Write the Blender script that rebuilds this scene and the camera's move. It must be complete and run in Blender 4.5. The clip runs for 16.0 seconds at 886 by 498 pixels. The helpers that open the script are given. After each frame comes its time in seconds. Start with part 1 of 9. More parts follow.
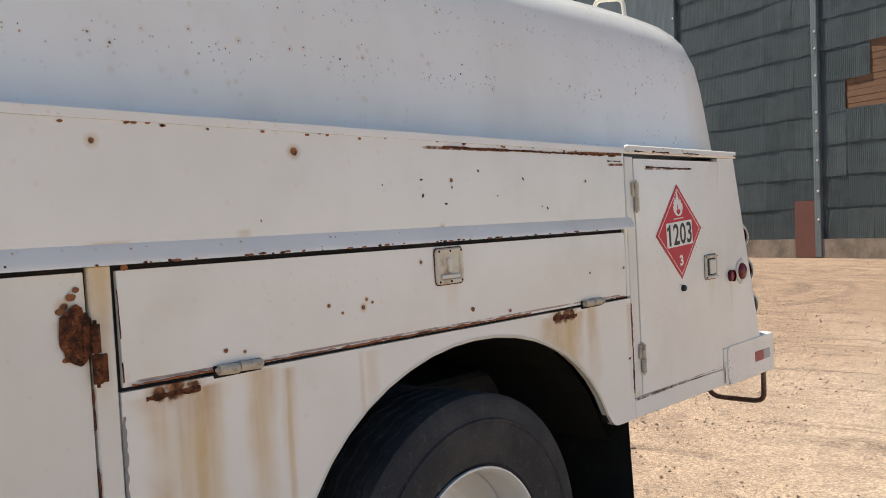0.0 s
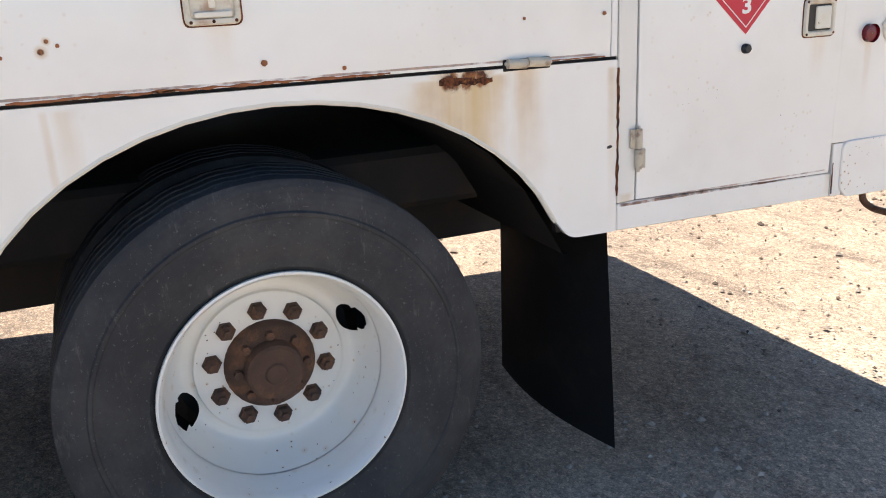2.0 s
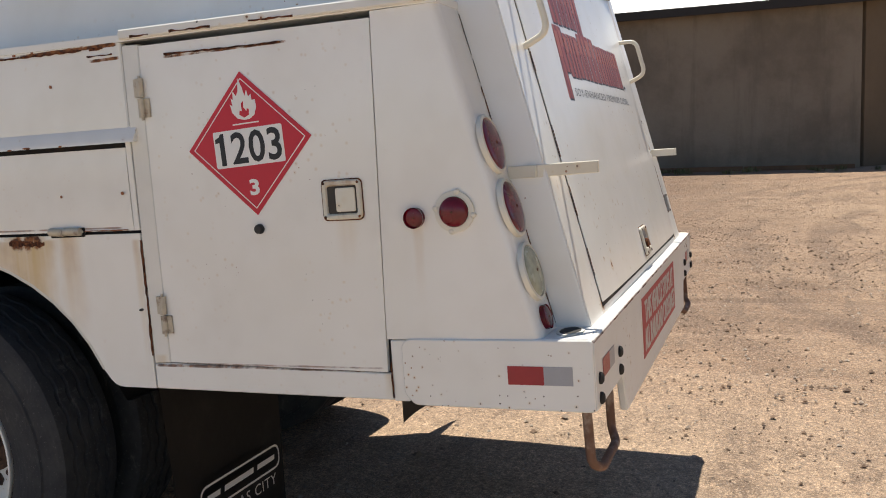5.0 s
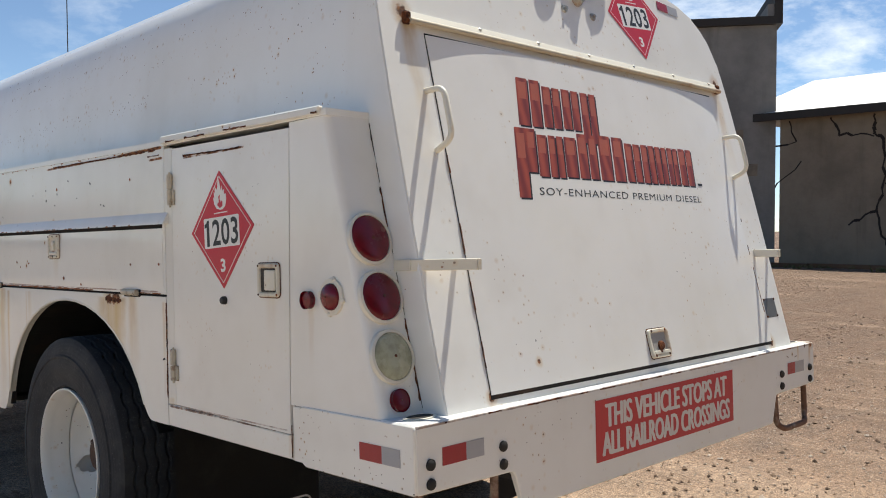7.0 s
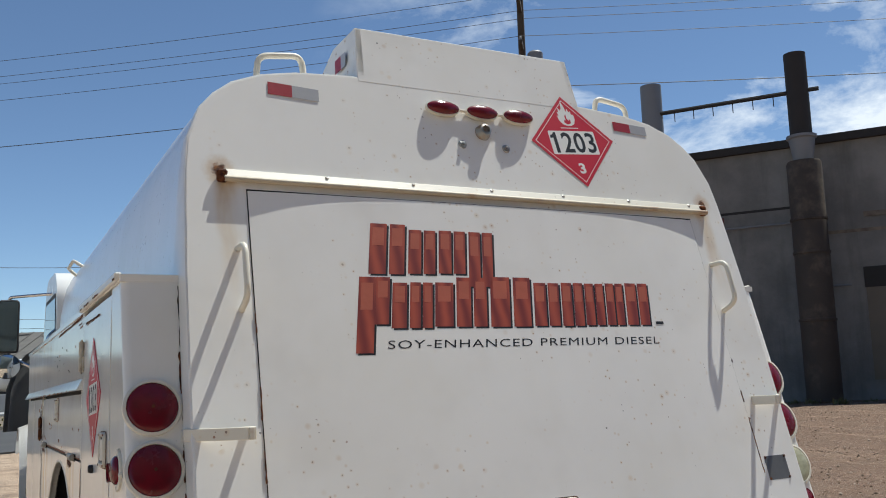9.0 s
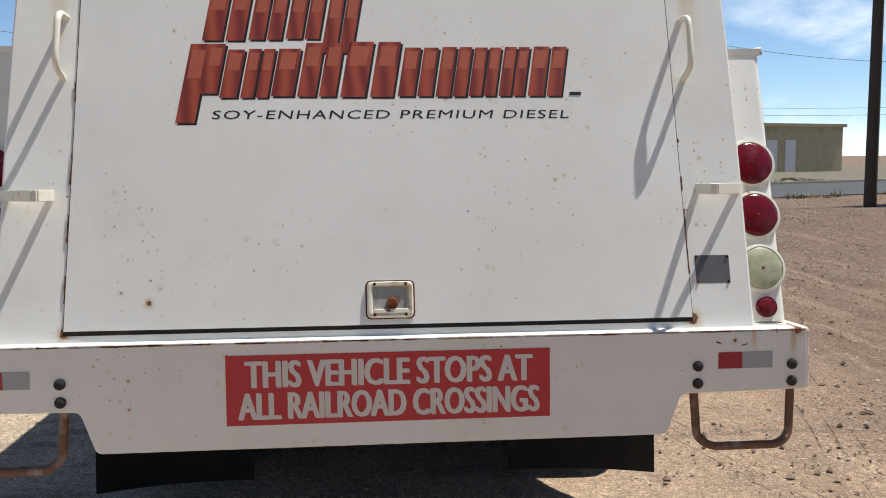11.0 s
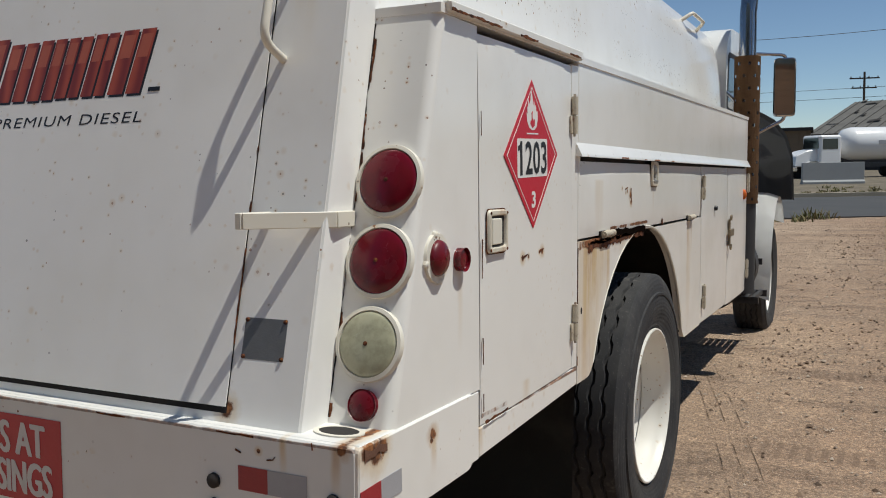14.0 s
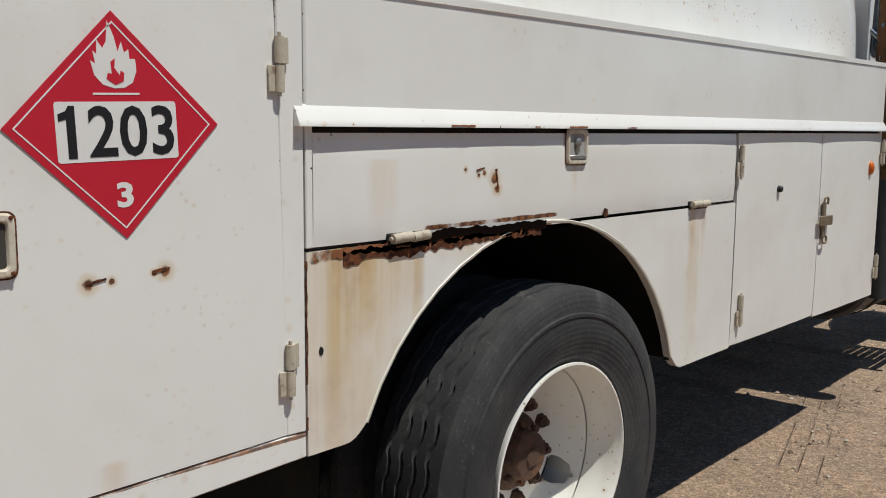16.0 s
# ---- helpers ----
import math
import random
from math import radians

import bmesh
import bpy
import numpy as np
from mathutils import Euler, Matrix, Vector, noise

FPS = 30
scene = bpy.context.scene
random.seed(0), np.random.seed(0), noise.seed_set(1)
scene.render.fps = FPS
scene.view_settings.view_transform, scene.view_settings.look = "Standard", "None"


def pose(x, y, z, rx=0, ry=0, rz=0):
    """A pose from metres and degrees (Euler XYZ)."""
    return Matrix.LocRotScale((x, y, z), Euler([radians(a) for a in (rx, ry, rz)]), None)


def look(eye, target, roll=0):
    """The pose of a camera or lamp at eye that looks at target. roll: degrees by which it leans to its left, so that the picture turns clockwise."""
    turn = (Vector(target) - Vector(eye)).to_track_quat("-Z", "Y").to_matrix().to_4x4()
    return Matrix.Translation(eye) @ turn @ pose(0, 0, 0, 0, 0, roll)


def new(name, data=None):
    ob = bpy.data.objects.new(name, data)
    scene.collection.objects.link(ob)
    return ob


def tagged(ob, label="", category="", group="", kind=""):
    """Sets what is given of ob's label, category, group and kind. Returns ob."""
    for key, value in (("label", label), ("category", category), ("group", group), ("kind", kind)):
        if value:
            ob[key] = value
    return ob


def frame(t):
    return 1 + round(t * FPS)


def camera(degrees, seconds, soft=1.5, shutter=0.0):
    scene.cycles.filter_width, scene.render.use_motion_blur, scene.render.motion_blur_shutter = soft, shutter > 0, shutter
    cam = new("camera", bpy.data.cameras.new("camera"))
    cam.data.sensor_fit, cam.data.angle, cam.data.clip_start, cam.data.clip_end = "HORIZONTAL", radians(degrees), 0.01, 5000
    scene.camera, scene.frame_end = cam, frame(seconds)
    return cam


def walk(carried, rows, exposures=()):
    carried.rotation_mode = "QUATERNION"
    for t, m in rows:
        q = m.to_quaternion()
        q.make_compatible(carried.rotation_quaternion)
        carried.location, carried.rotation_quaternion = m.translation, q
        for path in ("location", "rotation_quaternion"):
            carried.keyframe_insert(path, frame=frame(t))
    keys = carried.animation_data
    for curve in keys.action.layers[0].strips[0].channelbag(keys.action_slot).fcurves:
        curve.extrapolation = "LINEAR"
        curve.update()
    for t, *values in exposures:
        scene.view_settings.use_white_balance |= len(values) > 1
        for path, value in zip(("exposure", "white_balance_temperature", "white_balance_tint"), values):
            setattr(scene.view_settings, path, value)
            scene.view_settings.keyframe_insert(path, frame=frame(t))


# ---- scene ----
# ---------------------------------------------------------------- camera
cam = camera(53.50, 16.0, soft=1.0)
PATH = [
    (0, (-2.939, 4.238, 1.526), (-1.585, 2.766, 1.501), -1.68),
    (0.5, (-3.149, 3.943, 1.532), (-1.754, 2.513, 1.435), -1.63),
    (1, (-3.110, 3.544, 1.479), (-1.577, 2.299, 1.161), -0.94),
    (1.5, (-3.109, 3.137, 1.442), (-1.459, 2.164, 0.867), -0.10),
    (2, (-3.158, 2.652, 1.461), (-1.392, 1.905, 0.892), -0.77),
    (2.5, (-3.128, 2.093, 1.487), (-1.295, 1.380, 1.124), -2.00),
    (3, (-3.157, 1.564, 1.477), (-1.253, 1.017, 1.205), -2.16),
    (3.5, (-3.118, 1.082, 1.490), (-1.143, 0.849, 1.274), -1.50),
    (4, (-3.235, 0.600, 1.509), (-1.250, 0.681, 1.275), -1.89),
    (4.2, (-3.294, 0.373, 1.510), (-1.323, 0.619, 1.275), -2.40),
    (6.3, (-3.006, -1.178, 1.483), (-1.394, -0.007, 1.310), 0.30),
    (6.5, (-2.933, -1.284, 1.498), (-1.381, -0.030, 1.359), 0.24),
    (7, (-2.734, -1.591, 1.523), (-1.324, -0.173, 1.480), 0.18),
    (7.5, (-2.454, -1.743, 1.533), (-1.160, -0.220, 1.617), 0.06),
    (8, (-2.140, -1.851, 1.584), (-0.956, -0.253, 1.794), -0.34),
    (8.5, (-1.845, -2.079, 1.606), (-0.795, -0.400, 1.884), -1.17),
    (9, (-1.574, -2.171, 1.574), (-0.640, -0.423, 1.845), -1.90),
    (9.5, (-1.225, -2.224, 1.555), (-0.412, -0.403, 1.704), -0.94),
    (9.7, (-1.109, -2.309, 1.518), (-0.369, -0.452, 1.584), -0.82),
    (11.8, (0.632, -2.394, 1.533), (0.548, -0.409, 1.310), -0.69),
    (12, (0.783, -2.300, 1.547), (0.657, -0.316, 1.327), -0.93),
    (12.5, (1.166, -2.130, 1.541), (0.895, -0.161, 1.317), -0.99),
    (13, (1.523, -1.929, 1.555), (1.013, -0.007, 1.345), -1.44),
    (13.5, (1.806, -1.596, 1.565), (1.069, 0.256, 1.392), -1.48),
    (14, (2.063, -1.267, 1.538), (1.161, 0.507, 1.338), -1.15),
    (14.5, (2.240, -0.949, 1.542), (1.134, 0.701, 1.306), -1.47),
    (15, (2.358, -0.579, 1.569), (1.118, 0.971, 1.322), -1.72),
    (15.5, (2.552, -0.213, 1.575), (1.225, 1.263, 1.330), -1.41),
    (16, (2.674, 0.195, 1.553), (1.304, 1.623, 1.259), -0.96),
]
walk(cam, [(t, look(e, g, r)) for t, e, g, r in PATH], exposures=[(0.0, 0.78, 6800, 8), (0.5, 1.02, 6750, 8), (1.0, 1.14, 6650, 7), (1.5, 1.46, 6300, 6), (2.0, 1.55, 6300, 6), (2.5, 1.25, 6450, 6), (3.0, 0.70, 6700, 7), (3.5, 0.84, 6550, 5), (4.2, 0.78, 6850, 8), (6.5, 0.66, 6700, 6), (7.5, 0.60, 6450, 5), (9.0, 0.38, 6250, 4), (9.7, 0.40, 6250, 4), (12.0, 0.64, 6300, 6), (12.5, 0.60, 6300, 6), (13.0, 0.52, 6300, 6), (13.5, 0.20, 6350, 6), (14.0, -0.04, 6350, 5), (14.5, 0.0, 6350, 5), (15.0, 0.04, 6350, 4), (16.0, -0.05, 6300, 5)])

# ---------------------------------------------------------------- light
SUN_TO = Vector((0.42, 0.095, 1.0)).normalized()
world = bpy.data.worlds.new("sky_world")
scene.world = world
world.use_nodes = True
wn, wl = world.node_tree.nodes, world.node_tree.links
wn.clear()
w_out = wn.new("ShaderNodeOutputWorld")
w_bg = wn.new("ShaderNodeBackground")
w_sky = wn.new("ShaderNodeTexSky")
w_sky.sky_type = "NISHITA"
w_sky.sun_disc = False
w_sky.sun_elevation = math.asin(SUN_TO.z)
w_sky.sun_rotation = math.atan2(SUN_TO.x, SUN_TO.y)
w_sky.altitude = 1800
w_sky.air_density, w_sky.dust_density, w_sky.ozone_density = 0.85, 0.2, 2.0
w_co = wn.new("ShaderNodeTexCoord")
w_map = wn.new("ShaderNodeMapping")
w_map.inputs["Scale"].default_value = (1.0, 1.0, 2.4)
w_map.inputs["Location"].default_value = (0.35, 0.10, 0.0)
w_no = wn.new("ShaderNodeTexNoise")
w_no.inputs["Scale"].default_value = 4.2
w_no.inputs["Detail"].default_value = 9.0
w_no.inputs["Roughness"].default_value = 0.62
w_no.inputs["Distortion"].default_value = 0.25
w_rmp = wn.new("ShaderNodeValToRGB")
w_rmp.color_ramp.elements[0].position, w_rmp.color_ramp.elements[1].position = 0.50, 0.66
w_rmp.color_ramp.elements[0].color, w_rmp.color_ramp.elements[1].color = (0, 0, 0, 1), (0.85, 0.85, 0.85, 1)
w_mix = wn.new("ShaderNodeMix")
w_mix.data_type = "RGBA"
w_mix.inputs["B"].default_value = (9.0, 9.2, 9.6, 1)
wl.new(w_co.outputs["Generated"], w_map.inputs["Vector"])
wl.new(w_map.outputs["Vector"], w_no.inputs["Vector"])
wl.new(w_no.outputs["Fac"], w_rmp.inputs["Fac"])
w_dot = wn.new("ShaderNodeVectorMath")
w_dot.operation = "DOT_PRODUCT"
w_dot.inputs[1].default_value = (0.93, 0.36, 0.0)
w_bank = wn.new("ShaderNodeMapRange")
w_bank.inputs["From Min"].default_value, w_bank.inputs["From Max"].default_value = 0.60, 0.80
w_cover = wn.new("ShaderNodeMath")
w_cover.operation = "MULTIPLY"
wl.new(w_co.outputs["Generated"], w_dot.inputs[0])
wl.new(w_dot.outputs["Value"], w_bank.inputs["Value"])
wl.new(w_bank.outputs["Result"], w_cover.inputs[0])
wl.new(w_rmp.outputs["Color"], w_cover.inputs[1])
wl.new(w_cover.outputs["Value"], w_mix.inputs["Factor"])
wl.new(w_sky.outputs["Color"], w_mix.inputs["A"])
wl.new(w_mix.outputs["Result"], w_bg.inputs["Color"])
wl.new(w_bg.outputs["Background"], w_out.inputs["Surface"])
w_bg.inputs["Strength"].default_value = 0.088
sun = new("sun", bpy.data.lights.new("sun", "SUN"))
sun.data.energy, sun.data.angle, sun.data.color = 4.1, radians(0.53), (1.0, 0.95, 0.88)
sun.matrix_basis = look(SUN_TO * 50, (0, 0, 0))


# ---------------------------------------------------------------- materials
def mat_new(name):
    m = bpy.data.materials.new(name)
    m.use_nodes = True
    return m, m.node_tree.nodes, m.node_tree.links, m.node_tree.nodes["Principled BSDF"]


class Net:
    """Short hand for node maths."""

    def __init__(self, name, rough=0.5, metal=0.0, spec=0.5):
        self.m, self.n, self.l, self.b = mat_new(name)
        self.b.inputs["Roughness"].default_value = rough
        self.b.inputs["Metallic"].default_value = metal
        self.b.inputs["Specular IOR Level"].default_value = spec
        self.co = self.n.new("ShaderNodeTexCoord").outputs["Object"]
        self.xyz = None

    def put(self, sock, v):
        if isinstance(v, (int, float)):
            sock.default_value = v
        elif isinstance(v, tuple):
            sock.default_value = v if len(v) == 4 or sock.type == "VECTOR" else (*v, 1)
        else:
            self.l.new(v, sock)

    def math(self, op, a, b=0.0, c=0.0, clamp=False):
        nd = self.n.new("ShaderNodeMath")
        nd.operation, nd.use_clamp = op, clamp
        for s, v in zip(nd.inputs, (a, b, c)):
            self.put(s, v)
        return nd.outputs[0]

    def axis(self, k):
        if self.xyz is None:
            nd = self.n.new("ShaderNodeSeparateXYZ")
            self.l.new(self.co, nd.inputs[0])
            self.xyz = nd.outputs
        return self.xyz[k]

    def scaled(self, s):
        nd = self.n.new("ShaderNodeMapping")
        self.l.new(self.co, nd.inputs["Vector"])
        nd.inputs["Scale"].default_value = s
        return nd.outputs[0]

    def noise(self, scale, detail=4.0, rough=0.6, vec=None, distort=0.0):
        nd = self.n.new("ShaderNodeTexNoise")
        self.l.new(vec if vec is not None else self.co, nd.inputs["Vector"])
        nd.inputs["Scale"].default_value, nd.inputs["Detail"].default_value = scale, detail
        nd.inputs["Roughness"].default_value, nd.inputs["Distortion"].default_value = rough, distort
        return nd.outputs["Fac"]

    def cells(self, scale, vec=None, feature="F1"):
        nd = self.n.new("ShaderNodeTexVoronoi")
        nd.feature = feature
        self.l.new(vec if vec is not None else self.co, nd.inputs["Vector"])
        nd.inputs["Scale"].default_value = scale
        return nd

    def step(self, v, lo, hi):
        nd = self.n.new("ShaderNodeMapRange")
        nd.interpolation_type = "SMOOTHSTEP"
        self.put(nd.inputs["Value"], v)
        nd.inputs["From Min"].default_value, nd.inputs["From Max"].default_value = min(lo, hi), max(lo, hi)
        if lo > hi:
            nd.inputs["To Min"].default_value, nd.inputs["To Max"].default_value = 1.0, 0.0
        return nd.outputs["Result"]

    def mix(self, f, a, b):
        nd = self.n.new("ShaderNodeMix")
        nd.data_type = "RGBA"
        self.put(nd.inputs["Factor"], f)
        self.put(nd.inputs["A"], a)
        self.put(nd.inputs["B"], b)
        return nd.outputs["Result"]

    def mixf(self, f, a, b):
        nd = self.n.new("ShaderNodeMix")
        self.put(nd.inputs["Factor"], f)
        self.put(nd.inputs["A"], a)
        self.put(nd.inputs["B"], b)
        return nd.outputs["Result"]

    def bump(self, h, strength=0.3, dist=0.01):
        nd = self.n.new("ShaderNodeBump")
        nd.inputs["Strength"].default_value, nd.inputs["Distance"].default_value = strength, dist
        self.l.new(h, nd.inputs["Height"])
        self.l.new(nd.outputs["Normal"], self.b.inputs["Normal"])

    def color(self, v):
        self.put(self.b.inputs["Base Color"], v)

    def rough(self, v):
        self.put(self.b.inputs["Roughness"], v)

    def mul(self, *vs):
        out = vs[0]
        for v in vs[1:]:
            out = self.math("MULTIPLY", out, v)
        return out

    def most(self, *vs):
        out = vs[0]
        for v in vs[1:]:
            out = self.math("MAXIMUM", out, v)
        return out

    def near(self, v, at, w0, w1):
        """1 within w0 of a value, falling to 0 at w1."""
        d = self.math("ABSOLUTE", self.math("SUBTRACT", v, at))
        return self.math("SUBTRACT", 1.0, self.step(d, w0, w1))


RUST_DARK, RUST_MID, RUST_PALE = (0.09, 0.034, 0.016), (0.30, 0.12, 0.04), (0.52, 0.33, 0.14)


def paint(name, base=(0.86, 0.84, 0.795), rough=0.15, runs=(), bands=(), spots=(), chips=0.5, axis=1, gate_at=0.42, dens=0.10, dent=0.06):
    """Old white paint. runs: rust runs (along, top, half width, length, strength); bands: rusty seams (z0, slope, half width, from, to,
    strength); spots: (along, z, radius)."""
    k = Net(name, rough)
    a, z = k.axis(axis), k.axis(2)
    big, mid, fine = k.noise(1.3, 4), k.noise(9, 5), k.noise(60, 4)
    col = k.mix(k.step(big, 0.35, 0.75), base, tuple(c * d for c, d in zip(base, (0.93, 0.92, 0.89))))
    drip = k.noise(1.0, 3, 0.5, k.scaled((6, 6, 0.5)))
    col = k.mix(k.mul(k.step(drip, 0.50, 0.90), 0.10), col, (0.58, 0.50, 0.37))
    grime = k.mul(k.step(k.noise(3.5, 3), 0.45, 0.85), 0.14)
    col = k.mix(grime, col, (0.42, 0.36, 0.28))
    stain = 0.0
    for at, top, w, length, s in runs:
        wob = k.math("ADD", a, k.math("MULTIPLY", k.math("SUBTRACT", k.noise(5, 3), 0.5), w * 1.2))
        side = k.near(wob, at, w * 0.15, w)
        down = k.math("SUBTRACT", 1.0, k.step(k.math("SUBTRACT", top, z), 0.0, length))
        under = k.step(k.math("SUBTRACT", top, z), -0.008, 0.004)
        m = k.mul(side, down, under, k.step(k.noise(1.0, 3, 0.5, k.scaled((16, 16, 1.3))), 0.10, 0.70), s)
        stain = m if isinstance(stain, float) else k.most(stain, m)
    rust = 0.0
    for z0, slope, w, y0, y1, s in bands:
        line = k.math("ADD", z0, k.math("MULTIPLY", k.math("SUBTRACT", a, 1.3), slope))
        d = k.math("ABSOLUTE", k.math("SUBTRACT", z, line))
        m = k.mul(k.math("SUBTRACT", 1.0, k.step(d, w * 0.25, w)), k.step(a, y0 - 0.03, y0 + 0.03), k.math("SUBTRACT", 1.0, k.step(a, y1 - 0.03, y1 + 0.03)))
        m = k.mul(k.step(k.math("ADD", k.mul(m, 0.42), k.math("ADD", k.mul(k.noise(18, 6, 0.7), 0.42), k.mul(k.noise(2.6, 3), 0.42))), 0.74, 0.86), s)
        rust = m if isinstance(rust, float) else k.most(rust, m)
    for at, zz, r in spots:
        dx = k.math("SUBTRACT", a, at)
        dz = k.math("SUBTRACT", z, zz)
        d = k.math("SQRT", k.math("ADD", k.math("MULTIPLY", dx, dx), k.math("MULTIPLY", dz, dz)))
        d = k.math("ADD", d, k.math("MULTIPLY", k.math("SUBTRACT", k.noise(40, 4), 0.5), r * 1.4))
        m = k.math("SUBTRACT", 1.0, k.step(d, r * 0.55, r))
        rust = m if isinstance(rust, float) else k.most(rust, m)
        halo = k.mul(k.math("SUBTRACT", 1.0, k.step(d, r * 0.8, r * 2.2)), 0.5)
        stain = halo if isinstance(stain, float) else k.most(stain, halo)
    gate = k.step(k.noise(2.1, 3), gate_at, gate_at + 0.12)
    chip = 0.0
    for sc, edge, part_of in ((38, 0.20, dens), (75, 0.22, dens * 1.2)):
        v = k.cells(sc)
        pick = k.n.new("ShaderNodeSeparateColor")
        k.l.new(v.outputs["Color"], pick.inputs[0])
        m = k.mul(k.math("LESS_THAN", k.math("ADD", v.outputs["Distance"], k.mul(k.noise(150, 2), 0.14)), edge), k.math("LESS_THAN", pick.outputs[0], part_of), gate, min(1.0, chips + 0.3))
        chip = m if isinstance(chip, float) else k.most(chip, m)
        halo = k.mul(k.step(v.outputs["Distance"], 0.55, 0.1), k.math("LESS_THAN", pick.outputs[0], part_of * 0.5), gate, 0.35)
        stain = halo if isinstance(stain, float) else k.most(stain, halo)
    if not isinstance(stain, float):
        col = k.mix(stain, col, k.mix(k.step(k.noise(7, 5), 0.40, 0.75), (0.64, 0.46, 0.22), (0.47, 0.25, 0.085)))
    chip_col = k.mix(k.step(mid, 0.4, 0.6), (0.05, 0.045, 0.045), RUST_MID)
    col = k.mix(chip, col, chip_col)
    if not isinstance(rust, float):
        col = k.mix(rust, col, k.mix(k.step(fine, 0.4, 0.62), RUST_DARK, RUST_MID))
        k.rough(k.mixf(rust, k.math("ADD", rough - 0.025, k.math("MULTIPLY", mid, 0.05)), 0.85))
    else:
        k.rough(k.math("ADD", rough - 0.025, k.math("MULTIPLY", mid, 0.05)))
    k.color(col)
    k.bump(k.math("ADD", k.math("MULTIPLY", k.noise(1.5, 1), 1.0), k.math("MULTIPLY", fine, 0.001)), dent, 0.05)
    return k.m


def plain(name, col, rough=0.5, metal=0.0, vary=0.12, scale=12.0, bump=0.1, stain=None, spec=0.5):
    k = Net(name, rough, metal, spec)
    dark = tuple(c * (1 - vary) for c in col)
    lite = tuple(min(1, c * (1 + vary)) for c in col)
    c = k.mix(k.noise(scale, 5), dark, lite)
    c = k.mix(k.mul(k.noise(scale * 0.13, 3), 0.5), c, dark)
    if stain:
        c = k.mix(k.mul(k.step(k.noise(scale * 0.5, 6, 0.65), 0.5, 0.72), 0.8), c, stain)
    k.color(c)
    k.rough(k.math("ADD", rough - 0.08, k.math("MULTIPLY", k.noise(scale * 2, 3), 0.16)))
    if bump:
        k.bump(k.noise(scale * 6, 4), bump, 0.01)
    return k.m


M_DARK = plain("underbody_black", (0.026, 0.023, 0.021), 0.85, stain=(0.05, 0.035, 0.025))
M_GAP = plain("door_gap_black", (0.012, 0.010, 0.009), 0.9, stain=(0.06, 0.03, 0.015))
def rust_mat():
    k = Net("rusty_steel", 0.9, 0.0, 0.2)
    c = k.mix(k.step(k.noise(45, 6, 0.7), 0.40, 0.62), (0.042, 0.018, 0.012), (0.17, 0.058, 0.024))
    k.color(k.mix(k.mul(k.step(k.noise(80, 4, 0.7), 0.54, 0.70), 0.7), c, (0.36, 0.14, 0.045)))
    k.bump(k.noise(160, 4), 0.5, 0.002)
    return k.m


M_RUST = rust_mat()
M_RUSTBAR = plain("rusty_step_bar", (0.20, 0.10, 0.06), 0.75, 0.0, 0.4, 30, 0.3, stain=(0.38, 0.30, 0.24))
M_BARE = plain("zinc_hardware", (0.42, 0.41, 0.38), 0.42, 0.8, 0.2, 30, stain=(0.30, 0.15, 0.07))
M_CHROME = plain("chrome", (0.62, 0.63, 0.65), 0.12, 1.0, 0.08, 6, 0.0)
M_CREAM = paint("cream_white_paint", (0.76, 0.72, 0.62), 0.42, chips=0.6)
M_TRIM = paint("white_trim_paint", (0.80, 0.78, 0.73), 0.36, chips=1.0)
M_PAINT = paint("white_body_paint", chips=0.8)
M_SHELL = paint("white_tank_paint", (0.86, 0.845, 0.81), 0.17, chips=0.9, gate_at=0.42, dens=0.13, dent=0.05)
M_REAR = paint("white_rear_paint", (0.87, 0.85, 0.81), 0.26, axis=0, chips=0.4, dent=0.14,
               runs=((-0.935, 1.90, 0.045, 0.45, 0.95), (0.955, 1.90, 0.045, 0.45, 0.8)),
               spots=((-0.955, 1.925, 0.028), (0.965, 1.935, 0.024), (-0.885, 0.785, 0.016), (0.89, 0.785, 0.02)))
M_HATCH = paint("white_hatch_paint", (0.87, 0.85, 0.815), 0.24, axis=0, chips=0.35, dens=0.07, dent=0.16, spots=((-0.66, 0.86, 0.010),))
M_RED = plain("placard_red", (0.56, 0.014, 0.034), 0.42, vary=0.06, scale=4)
M_SIGNRED = plain("sign_red", (0.50, 0.035, 0.04), 0.5, vary=0.12, scale=8)
M_SIGNWHITE = plain("sign_white", (0.68, 0.63, 0.60), 0.5, vary=0.10, scale=14)
M_DECALWHITE = plain("placard_white", (0.82, 0.80, 0.76), 0.42, vary=0.04, scale=5)
M_INK = plain("black_ink", (0.012, 0.012, 0.014), 0.45, vary=0.2, scale=9)
M_GREYTAPE = plain("grey_reflective_tape", (0.38, 0.38, 0.40), 0.35, vary=0.1, scale=40)
M_TAPERED = plain("red_reflective_tape", (0.34, 0.02, 0.03), 0.35, vary=0.15, scale=40)
